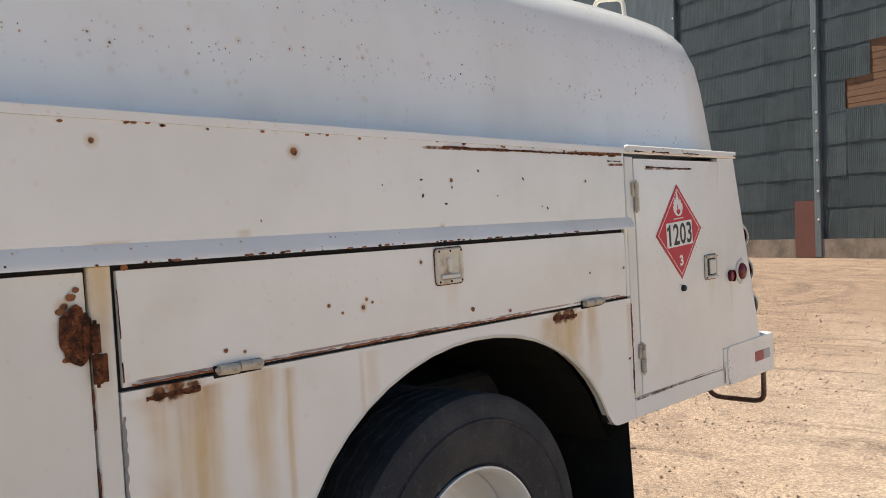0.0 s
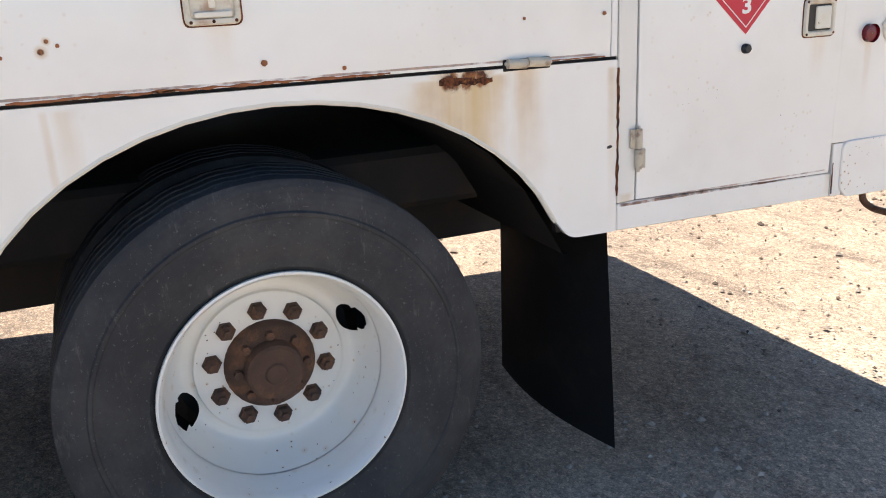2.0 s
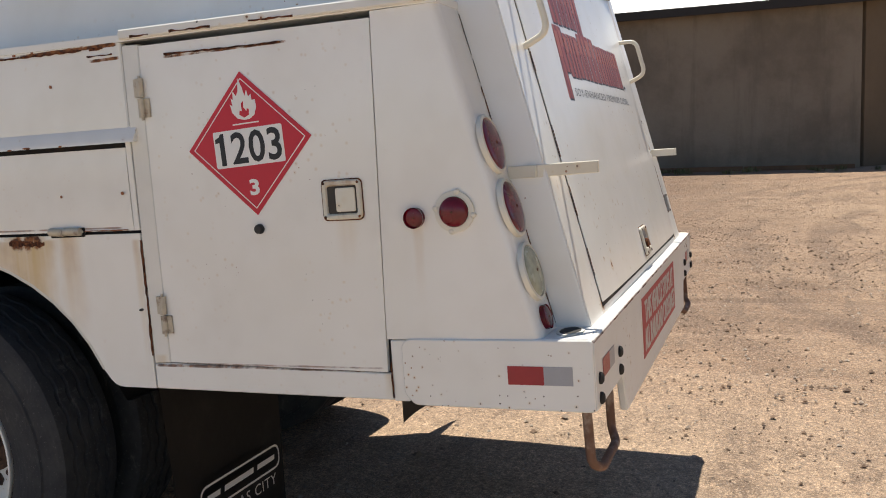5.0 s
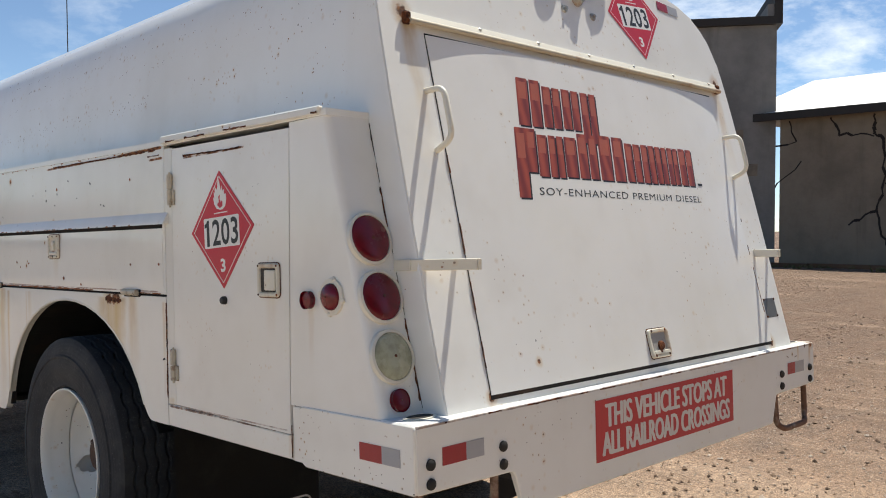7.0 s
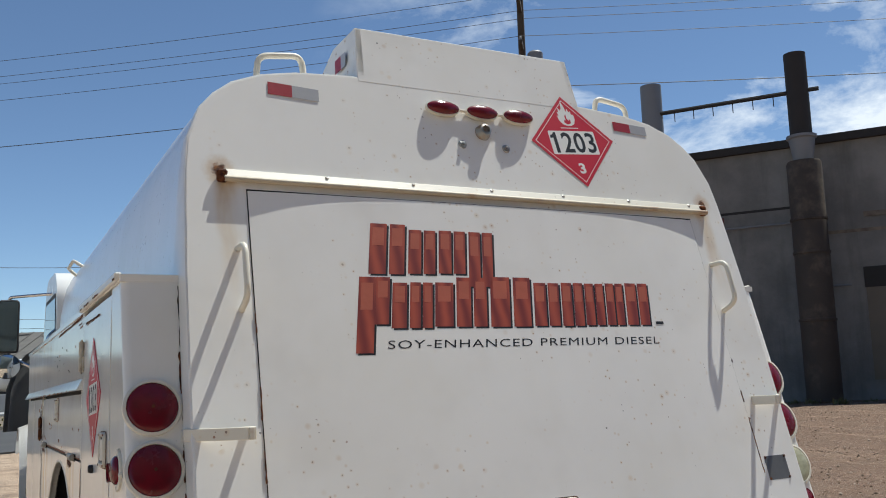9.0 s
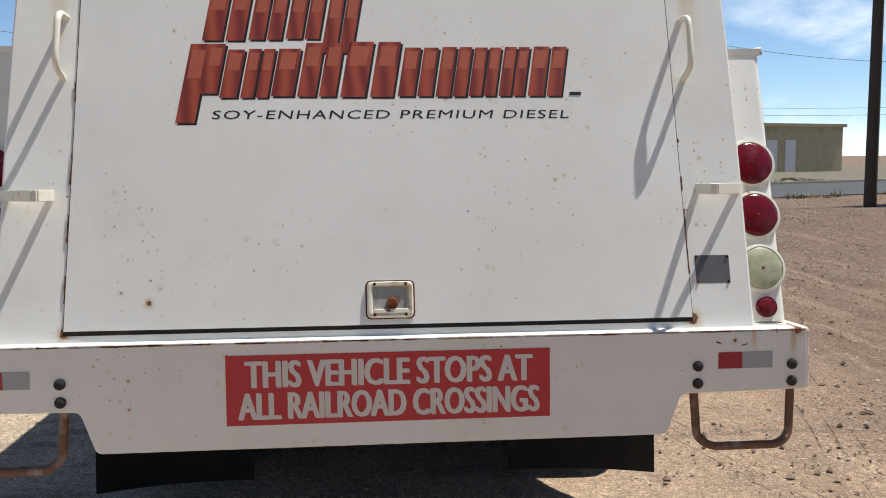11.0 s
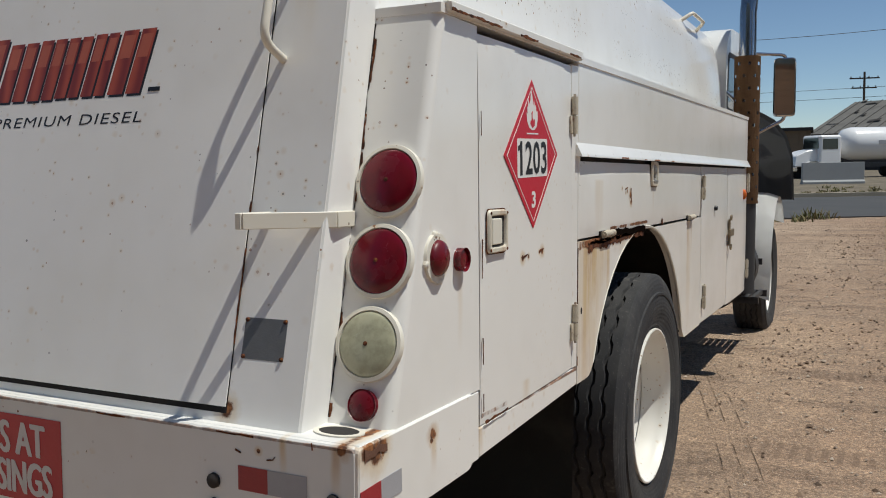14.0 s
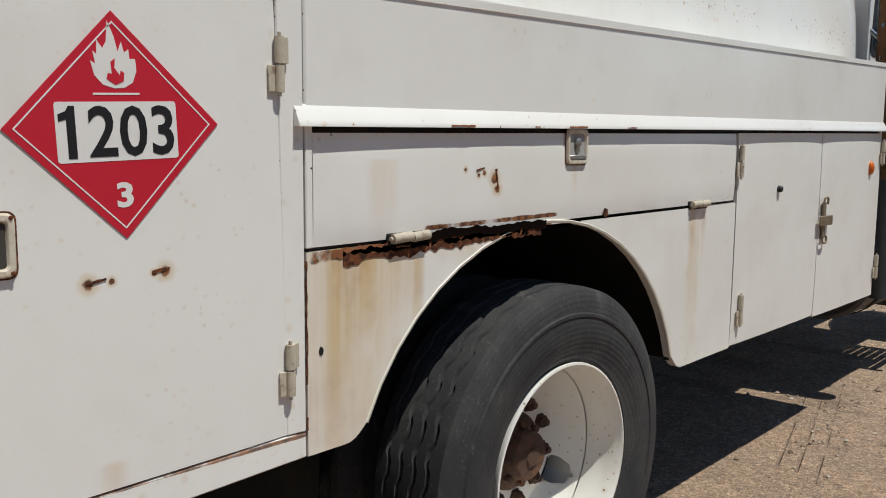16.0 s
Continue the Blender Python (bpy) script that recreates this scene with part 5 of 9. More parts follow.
# ---------------------------------------------------------------- handles, steps, latches, hinges
def handle_bar(pts, r, parent=truck, name="grab_handle", mat=M_CREAM, label="cream painted grab handle"):
    bm = bmesh.new()
    tube(bm, bent(pts, 0.035, 5), r, 10)
    return part(name, bm, mat, parent, label, smooth=True)


for s in (-1, 1):
    x = 0.92 if s > 0 else -0.915
    a, b = on_rear(x, 1.68), on_rear(x - 0.003, 1.497)
    handle_bar([a @ Vector((0, 0, 0)), a @ Vector((0.0, -0.015, 0.075)), b @ Vector((0, 0.015, 0.075)), b @ Vector((0, 0, 0))], 0.0095)
    # step bracket, a flat bar on edge
    bm = bmesh.new()
    path = [Vector((s * 1.074, 0.228, 1.164)), Vector((s * 1.083, 0.152, 1.164)), Vector((s * 0.952, 0.024, 1.163)), Vector((s * 0.938, 0.024, 1.163)), Vector((s * 0.934, 0.132, 1.163))]
    for p, q in zip(path, path[1:]):
        d = (q - p).normalized()
        side = d.cross(Vector((0, 0, 1))).normalized() * 0.005
        extrude(bm, [p - side + Vector((0, 0, -0.016)), q - side + Vector((0, 0, -0.016)), q + side + Vector((0, 0, -0.016)), p + side + Vector((0, 0, -0.016))], Vector((0, 0, 0.032)), 0.0015)
    part("step_bracket", bm, M_CREAM, truck, "flat cream step bracket")
    # handles on the tank top
    z0 = 2.285
    handle_bar([(s * 0.785, 0.50, z0 - 0.03), (s * 0.775, 0.50, z0 + 0.095), (s * 0.625, 0.50, z0 + 0.115), (s * 0.612, 0.50, z0)], 0.011)
    handle_bar([(s * 0.93, 4.35, 2.17), (s * 1.02, 4.30, 2.24), (s * 1.02, 3.95, 2.24), (s * 0.93, 3.90, 2.17)], 0.011)
    # rusty loop under the bumper
    handle_bar([(s * 0.889, 0.035, 0.60), (s * 0.900, 0.030, 0.435), (s * 0.935, 0.012, 0.412), (s * 1.140, 0.012, 0.412), (s * 1.180, 0.030, 0.435), (s * 1.186, 0.035, 0.60)], 0.0125, bumper, "step_loop", M_RUSTBAR, "bent rusty bar step under the bumper")
    for x in (0.890, 1.172):
        for z in (0.652, 0.602):
            bm = bmesh.new()
            lathe(bm, [(0.0155, 0.0), (0.0150, 0.006), (0.010, 0.010), (0.0, 0.011)], 14, pose(s * x, 0.0, z, 0, 0, 180))
            part("bolt", bm, M_DARK, bumper, smooth=True)
    # hole plate on the bumper top
    bm = bmesh.new()
    lathe(bm, [(0.046, 0.0), (0.046, 0.0025), (0.036, 0.0030)], 24, pose(s * 1.135, 0.075, 0.7595, 90) @ Matrix.Diagonal((1.2, 1, 0.75, 1)))
    ring = part("socket_ring", bm, M_CREAM, bumper)
    bm = lathe(bmesh.new(), [(0.037, 0.0022), (0.034, 0.0034), (0.0, 0.0034)], 24, pose(s * 1.135, 0.075, 0.7595, 90) @ Matrix.Diagonal((1.2, 1, 0.75, 1)))
    part("socket_hole", bm, M_DARK, ring)
# maker's plate
ps = [(flat_bm(rounded(rect(0.104, 0.083), 0.003), on_rear(0.961, 0.926, 0.0), 0.0015), 0)]
for x in (-0.047, 0.047):
    for y in (-0.036, 0.036):
        bm = bmesh.new()
        lathe(bm, [(0.005, 0.0), (0.004, 0.003), (0.0, 0.004)], 8, on_rear(0.961 + x, 0.926 + y, 0.0015) @ pose(0, 0, 0, 90))
        ps.append((bm, 1))
part("makers_plate", joined(ps), (plain("dull_aluminium_plate", (0.17, 0.17, 0.17), 0.45, 0.4, 0.2, 40), M_RUST, M_GREYTAPE), truck, "small dull grey metal plate worn smooth")


def latch_tray(m, w, h, parent, mat):
    """A shallow pressed tray with a rolled rim; m with z outwards."""
    bm = bmesh.new()
    out, hole = rounded(rect(w, h), 0.016, 4), rounded(rect(w * 0.78, h * 0.74), 0.010, 4)
    n = len(out)
    rings = [[bm.verts.new(m @ Vector((x * k, y * k, z))) for x, y in lp] for lp, k, z in ((out, 1.0, 0.0), (out, 0.975, 0.006), (out, 0.93, 0.0085), (hole, 1.04, 0.0085), (hole, 1.0, 0.007), (hole, 0.96, 0.001))]
    for a, b in zip(rings, rings[1:]):
        for i in range(n):
            bm.faces.new((a[i], a[(i + 1) % n], b[(i + 1) % n], b[i]))
    bm.faces.new(rings[-1])
    edge = bmesh.new()
    flat_bm([(x * (1.055 + 0.02 * noise.noise(Vector((x * 90, y * 90, w)))), y * (1.055 + 0.02 * noise.noise(Vector((x * 90, y * 90, h + 3))))) for x, y in out], m, 0.0007, edge)
    latch = part("latch", bm, mat, parent, "recessed latch in a rusty cream tray", smooth=True)
    part("latch_edge", edge, M_RUST, latch)
    return latch


# shade inside the cream latch recess, painted as a dark plate
M_WELLSHADE = plain("painted_latch_well_shade", (0.055, 0.048, 0.04), 0.8, vary=0.3, scale=30)


M_TRAYDARK = plain("dull_grey_tray", (0.40, 0.39, 0.37), 0.6, vary=0.25, scale=30, stain=(0.12, 0.06, 0.03))


def slab(m, pts, z0, z1, bevel=0.0, bm=None):
    return extrude(bm or bmesh.new(), [m @ Vector((x, y, z0)) for x, y in pts], m.to_3x3() @ Vector((0, 0, z1 - z0)), bevel)


M_LATCH = plain("cream_latch_paint", (0.70, 0.65, 0.53), 0.45, 0.0, 0.12, 20, 0.1, stain=(0.36, 0.17, 0.07))
for s in (-1, 1):
    yc, zc = (0.636, 1.125) if s < 0 else (0.626, 1.123)
    m = on_side(s, yc, zc, 0.0045)
    latch = latch_tray(m, 0.114, 0.104, DOORS[s][0], M_LATCH)
    part("latch_well", slab(m, rect(0.084, 0.072), 0.001, 0.0022), M_WELLSHADE, latch)
    part("latch_handle", slab(m, rounded(rect(0.056, 0.062, -0.011 * s, 0), 0.005), 0.002, 0.0085, 0.002), M_CREAM, latch)
    for x in (-0.049, 0.049):
        for y in (-0.044, 0.044):
            bm = bmesh.new()
            lathe(bm, [(0.004, 0.0), (0.003, 0.002), (0.0, 0.0025)], 8, m @ pose(x, y, 0.008) @ pose(0, 0, 0, 90))
            part("latch_screw", bm, M_RUST, latch)
    # tee latch of the drop door
    yc, zc = (2.305, 1.262) if s < 0 else (2.212, 1.282)
    m = on_side(s, yc, zc, 0.003)
    latch = latch_tray(m, 0.118 if s < 0 else 0.100, 0.104 if s < 0 else 0.100, DOORS[s][1], M_LATCH)
    part("latch_well", slab(m, rect(0.084, 0.070, 0, 0.002), 0.001, 0.0018), M_LATCH if s < 0 else M_TRAYDARK, latch)
    bm = slab(m, rect(0.078, 0.012, 0, -0.030), 0.001, 0.010, 0.002)
    slab(m, rect(0.014, 0.030, 0, -0.002), 0.001, 0.008, 0.002, bm)
    lathe(bm, [(0.013, 0.0), (0.013, 0.009), (0.008, 0.012), (0.0, 0.012)], 14, m @ pose(0, 0.012, 0) @ pose(0, 0, 0, 90))
    part("latch_handle", bm, M_CREAM if s < 0 else M_BARE, latch, smooth=True)
    if s < 0:
        for x in (-0.047, 0.0, 0.047):
            for y in (-0.044, 0.044):
                bm = bmesh.new()
                lathe(bm, [(0.0038, 0.0), (0.003, 0.002), (0.0, 0.0025)], 8, m @ pose(x, y, 0.0085) @ pose(0, 0, 0, 90))
                part("latch_screw", bm, M_RUST, latch)
m = on_rear(0.008, 0.856, dome(0.008, 0.856) + 0.0006)
latch = latch_tray(m, 0.132, 0.104, hatch_ob, M_LATCH)
part("latch_well", slab(m, rect(0.094, 0.066, 0, 0.006), 0.001, 0.0018), M_TRAYDARK, latch)
part("latch_handle", slab(m, rounded(rect(0.098, 0.013, 0.002, -0.033), 0.004), 0.001, 0.010, 0.002), M_CREAM, latch)
bm = bmesh.new()
lathe(bm, [(0.017, 0.0), (0.017, 0.006), (0.012, 0.012), (0.0, 0.012)], 16, m @ pose(0.006, -0.010, 0.001) @ pose(0, 0, 0, 90))
slab(m, rect(0.010, 0.030, -0.006, -0.020), 0.004, 0.012, 0.002, bm)
part("lock_barrel", bm, M_RUST, latch, "dark worn lock barrel", smooth=True)
for x in (-0.044, 0.044):
    for y in (-0.043, 0.044):
        bm = bmesh.new()
        lathe(bm, [(0.005, 0.0), (0.004, 0.002), (0.0, 0.0025)], 8, m @ pose(x, y, 0.0085) @ pose(0, 0, 0, 90))
        part("latch_screw", bm, M_RUST, latch)


def butt_hinge(s, y, z, length, parent, mat=M_HINGE):
    """An upright hinge of two leaves round a pin."""
    bm = bmesh.new()
    for k, (a, b) in enumerate(((0.0, 0.48), (0.52, 1.0))):
        z0, z1 = z - length / 2 + a * length, z - length / 2 + b * length
        tube(bm, [(s * (HW + 0.010), y, z0), (s * (HW + 0.010), y, z1)], 0.010, 10)
        w = 0.024 if k else -0.024
        extrude(bm, [Vector((s * (HW + 0.002), y, z0)), Vector((s * (HW + 0.002), y + w, z0)), Vector((s * (HW + 0.002), y + w, z1)), Vector((s * (HW + 0.002), y, z1))], Vector((s * 0.006, 0, 0)), 0.001)
    tube(bm, [(s * (HW + 0.010), y, z - length / 2 - 0.008), (s * (HW + 0.010), y, z + length / 2 + 0.008)], 0.004, 8)
    return part("hinge", bm, mat, parent, smooth=True)


def flat_hinge(s, y, z, length, parent, mat):
    bm = bmesh.new()
    for a, b in ((0.0, 0.52), (0.55, 1.0)):
        tube(bm, [(s * (HW + 0.010), y - length / 2 + a * length, z), (s * (HW + 0.010), y - length / 2 + b * length, z + 0.003)], 0.012, 10)
    tube(bm, [(s * (HW + 0.010), y - length / 2 - 0.006, z), (s * (HW + 0.010), y + length / 2 + 0.006, z + 0.003)], 0.005, 8)
    return part("hinge", bm, mat, parent, smooth=True)


for s in (-1, 1):
    for z in (1.440, 0.822):
        butt_hinge(s, 1.238 if s < 0 else (1.194 if z > 1 else 1.212), z, 0.108, DOORS[s][0])
    for y in ((1.565, 3.04) if s < 0 else (1.555, 2.945)):
        hinge = flat_hinge(s, y, z_hinge(y) + 0.004, 0.115, DOORS[s][1], M_HINGE)
        bm = side_plate([(y - 0.065, z_hinge(y) - 0.012), (y + 0.065, z_hinge(y) - 0.012), (y + 0.065, z_hinge(y) + 0.016), (y - 0.065, z_hinge(y) + 0.016)], s * (HW - 0.004), s * (HW + 0.0032), 0.002)
        part("hinge_pocket", bm, M_GAP, hinge)
# forward lockers
for y, z in ((3.250, 1.23), (3.300, 0.67), (4.812, 1.26), (4.818, 0.69)):
    butt_hinge(1, y, z, 0.115, truck)
butt_hinge(-1, 3.375, 1.17, 0.12, truck, M_RUST)
bm = bmesh.new()
m = on_side(1, 4.085, 0.965, 0.003)
extrude(bm, [m @ Vector((x, y, 0)) for x, y in rounded(rect(0.030, 0.16), 0.008)], m.to_3x3() @ Vector((0, 0, 0.010)), 0.002)
extrude(bm, [m @ Vector((x, y, 0.010)) for x, y in rect(0.13, 0.042)], m.to_3x3() @ Vector((0, 0, 0.012)), 0.002)
tube(bm, bent([m @ Vector(p) for p in ((-0.022, 0.07, 0.012), (-0.022, 0.10, 0.014), (0.022, 0.10, 0.014), (0.022, 0.07, 0.012))], 0.015), 0.005, 6)
tube(bm, bent([m @ Vector(p) for p in ((-0.022, -0.07, 0.012), (-0.022, -0.10, 0.014), (0.022, -0.10, 0.014), (0.022, -0.07, 0.012))], 0.015), 0.005, 6)
part("hasp", bm, plain("worn_brass", (0.30, 0.24, 0.16), 0.5, 0.6, 0.3, 40, stain=(0.15, 0.07, 0.03)), truck, "worn hasp lock")
bm = bmesh.new()
bmesh.ops.create_uvsphere(bm, u_segments=14, v_segments=8, radius=1.0, matrix=on_side(1, 4.66, 1.185, 0.004) @ Matrix.Diagonal((0.022, 0.034, 0.018, 1)))
part("side_marker", bm, M_LAMPAMBER, truck, "amber side marker", smooth=True)
for s, y, z in ((-1, 0.893, 1.058), (1, 3.602, 1.118)):
    bm = bmesh.new()
    lathe(bm, [(0.014, 0.0), (0.013, 0.012), (0.010, 0.016), (0.0, 0.017)], 14, on_side(s, y, z, 0.003) @ pose(0, 0, 0, 90))
    part("rubber_stop", bm, M_INK, DOORS[s][0] if s < 0 else truck, "black rubber stop", smooth=True)


# ---------------------------------------------------------------- wheels and flaps
def ground_t(y):
    """The ground's height in the truck's own frame."""
    return -LIFT / math.cos(radians(RAKE)) + y * math.tan(radians(RAKE)) + 0.002


def tyre_bm(xc, yc, zc, w, R, r_in, s, tread):
    bm = bmesh.new()
    h = w / 2
    n = 180
    prof = [(r_in, -h * 0.72), (r_in + 0.02, -h * 0.84), (r_in + 0.024, -h * 0.875), (r_in + 0.030, -h * 0.875), (r_in + 0.034, -h * 0.87), (r_in + 0.07, -h * 0.985), (r_in + 0.12, -h), (r_in + 0.145, -h * 0.985), (r_in + 0.148, -h * 1.01), (r_in + 0.156, -h * 1.01), (r_in + 0.160, -h * 0.965), (R - 0.045, -h * 0.93), (R - 0.012, -h * 0.86)]
    tops = [(R - 0.003, -h * 0.80)]
    for g in (-0.5, -0.17, 0.17, 0.5):
        tops += [(R, g * h - 0.008), (R - 0.013, g * h - 0.003), (R - 0.013, g * h + 0.003), (R, g * h + 0.008)]
    tops += [(R - 0.003, h * 0.80)]
    full = prof + tops + [(r, -y) for r, y in reversed(prof)]
    rings = []
    for r, y in full:
        ring = []
        for k in range(n):
            a = 2 * math.pi * k / n
            zz = (0.005 if k % 6 < 3 else -0.005) if tread and abs(y) < h * 0.6 else 0.0
            p = Vector((xc + s * (y + zz), yc + r * math.cos(a), zc + r * math.sin(a)))
            gz = ground_t(p.y)
            if p.z < gz:
                p.z = gz
            ring.append(bm.verts.new(p))
        rings.append(ring)
    for a, b in zip(rings, rings[1:]):
        for k in range(n):
            bm.faces.new((a[k], a[(k + 1) % n], b[(k + 1) % n], b[k]))
    return bm


def dished_wheel(s, xo, yc, zc, deep, name, label, hub=True):
    """A steel wheel. xo: plane of the outer rim edge; deep: how far the disc sits behind it."""
    m = pose(s * xo, yc, zc, 0, 0, -90 * s)   # local y outwards
    n = 120
    hole_at = 2.79 if s < 0 else 0.5
    bm = bmesh.new()
    lathe(bm, [(0.290, -0.26), (0.300, -0.02), (0.309, -0.004), (0.308, 0.003), (0.302, 0.004), (0.294, -0.008), (0.288, -0.035), (0.287, -0.055), (0.281, -0.068), (0.279, -deep + 0.10 * (deep > 0.1))], n, m)
    bowl = 0.10 * (deep > 0.1)
    HR, HT, HH = 0.240, 0.044, 0.031
    rr = [(0.279 - 0.0062 * i, -deep - 0.004 + bowl * max(0.0, 1 - i / 9.0) ** 1.7) for i in range(13)]
    rr += [(0.199, -deep), (0.196, -deep + 0.012), (0.186, -deep + 0.015), (0.100, -deep + 0.015), (0.098, -deep - 0.02)]
    rings = []
    for i, (r0, y) in enumerate(rr):
        ring = []
        for k in range(n):
            a = 2 * math.pi * k / n
            r1 = r0
            for c in (hole_at, hole_at + math.pi):
                dt, dr = ((a - c + math.pi) % (2 * math.pi) - math.pi) * HR, r0 - HR
                e = math.hypot(dt / HT, dr / HH)
                if i < 13 and 0.82 < e < 1.14:
                    a, r1 = c + dt / e / HR, HR + dr / e
                    break
            ring.append(bm.verts.new(m @ Vector((r1 * math.cos(a), y, r1 * math.sin(a)))))
        rings.append(ring)
    for i, (p0, p1) in enumerate(zip(rings, rings[1:])):
        for k in range(n):
            a, r0 = 2 * math.pi * (k + 0.5) / n, (rr[i][0] + rr[i + 1][0]) / 2
            inside = False
            for c in (hole_at, hole_at + math.pi):
                dt = ((a - c + math.pi) % (2 * math.pi) - math.pi) * HR
                inside = inside or (i < 12 and math.hypot(dt / HT, (r0 - HR) / HH) < 0.97)
            if not inside:
                bm.faces.new((p0[k], p0[(k + 1) % n], p1[(k + 1) % n], p1[k]))
    wheel = part(name, bm, M_RIM, truck, label, smooth=True)
    for k in range(10):
        a = 2 * math.pi * (k + 0.3) / 10
        bm = bmesh.new()
        mm = m @ pose(0.151 * math.cos(a), -deep + 0.015, 0.151 * math.sin(a))
        lathe(bm, [(0.026, 0.0), (0.026, 0.004), (0.0205, 0.005), (0.0205, 0.020), (0.012, 0.026), (0.011, 0.034), (0.0, 0.035)], 6, mm)
        part("lug_nut", bm, M_HUB, wheel)
    bm = bmesh.new()
    if hub:
        lathe(bm, [(0.122, -deep + 0.010), (0.120, -deep + 0.022), (0.102, -deep + 0.040), (0.078, -deep + 0.050), (0.074, -deep + 0.085), (0.066, -deep + 0.092), (0.030, -deep + 0.094), (0.026, -deep + 0.10), (0.0, -deep + 0.10)], 32, m)
    else:
        lathe(bm, [(0.10, -deep - 0.02), (0.095, -deep + 0.05), (0.07, -deep + 0.06), (0.0, -deep + 0.062)], 24, m)
    part("hub", bm, M_HUB, wheel, "rusty brown axle hub", smooth=True)
    for k in range(8 if hub else 0):
        a = 2 * math.pi * k / 8
        part("hub_bolt", lathe(bmesh.new(), [(0.012, -deep + 0.040), (0.012, -deep + 0.062), (0.0, -deep + 0.064)], 6, m @ pose(0.090 * math.cos(a), 0, 0.090 * math.sin(a))), M_HUB, wheel)
    bm = bmesh.new()
    lathe(bm, [(0.25, -deep - 0.10), (0.0, -deep - 0.10)], 24, m)
    part("brake_drum", bm, M_DARK, wheel)
    return wheel


for s in (-1, 1):
    wx, wy, wz = (1.212, 2.232, 0.336) if s < 0 else (1.238, 2.178, 0.355)
    w = dished_wheel(s, wx, wy, wz, 0.215, "rear_wheel", "white dished outer dual wheel with a rusty hub")
    part("tyre", tyre_bm(s * (wx - 0.126), wy, wz, 0.285, 0.530, 0.297, s, True), M_TYRE, w, "worn black ribbed truck tyre", smooth=True)
    bm = bmesh.new()
    lathe(bm, [(0.30, 0.1), (0.29, 0.0), (0.30, -0.1)], 32, pose(s * 0.72, wy, wz, 0, 0, -90 * s))
    w = part("rear_wheel", bm, M_DARK, truck, "inner dual wheel in shade")
    part("tyre", tyre_bm(s * 0.725, wy, wz, 0.275, 0.522, 0.300, s, True), M_TYRE, w, smooth=True)
    # mud flap, hanging in a slight curve
    bm = bmesh.new()
    rows = []
    for j in range(11):
        z = 0.64 - 0.705 * j / 10
        row = []
        for i in range(9):
            u = i / 8
            x = s * (1.195 - 0.645 * u)
            y = 1.315 + 0.03 * math.sin(math.pi * u) - 0.05 * (1 - u) ** 2 * (j / 10) + 0.012 * j / 10
            zz = z - (0.02 * (1 - u) if j == 10 else 0)
            row.append(bm.verts.new((x, y, zz)))
        rows.append(row)
    for a, b in zip(rows, rows[1:]):
        for i in range(8):
            bm.faces.new((a[i], a[i + 1], b[i + 1], b[i]))
    bmesh.ops.solidify(bm, geom=bm.faces[:], thickness=0.008)
    flap = part("mud_flap", bm, M_FLAP, truck, "black rubber mud flap hanging behind the wheel", smooth=True)
    if s > 0:
        continue
    m = pose(s * 0.83, 1.308, 0.13, 90, 0, 0)
    ps = []
    ring = bmesh.new()
    o, i2 = rounded(rect(0.47, 0.088, 0, 0.055), 0.04, 6), rounded(rect(0.455, 0.073, 0, 0.055), 0.034, 6)
    vo, vi = [ring.verts.new(m @ Vector((x, y, 0.0))) for x, y in o], [ring.verts.new(m @ Vector((x, y, 0.0))) for x, y in i2]
    for k in range(len(o)):
        ring.faces.new((vo[k], vo[(k + 1) % len(o)], vi[(k + 1) % len(o)], vi[k]))
    ps.append((ring, 0))
    for x, w, h in ((-0.165, 0.07, 0.035), (-0.02, 0.17, 0.038), (0.145, 0.11, 0.036)):
        ps.append((flat_bm(rect(w, h * 0.5, x, 0.055, 0.2), m, 0.0005), 0))
    ps.append((text_bm("KANSAS CITY", 0.038, m @ pose(0, -0.022, 0), 0.40, 0.0008, 1.1), 0))
    part("flap_print", joined(ps), M_DECALWHITE, flap, "white printed oval mark and city name")


# ---------------------------------------------------------------- cab and running gear
M_CAB = plain("white_cab_paint", (0.80, 0.80, 0.78), 0.25, vary=0.04, scale=3, bump=0.0)
M_STEEL = plain("dark_steel", (0.06, 0.06, 0.062), 0.55, 0.3, 0.3, 14)


def loft(bm, rings, closed=True, caps=True):
    vs = [[bm.verts.new(p) for p in r] for r in rings]
    for a, b in zip(vs, vs[1:]):
        n = len(a)
        for k in range(n if closed else n - 1):
            bm.faces.new((a[k], a[(k + 1) % n], b[(k + 1) % n], b[k]))
    if caps:
        bm.faces.new(vs[0])
        bm.faces.new(vs[-1])
    return bm


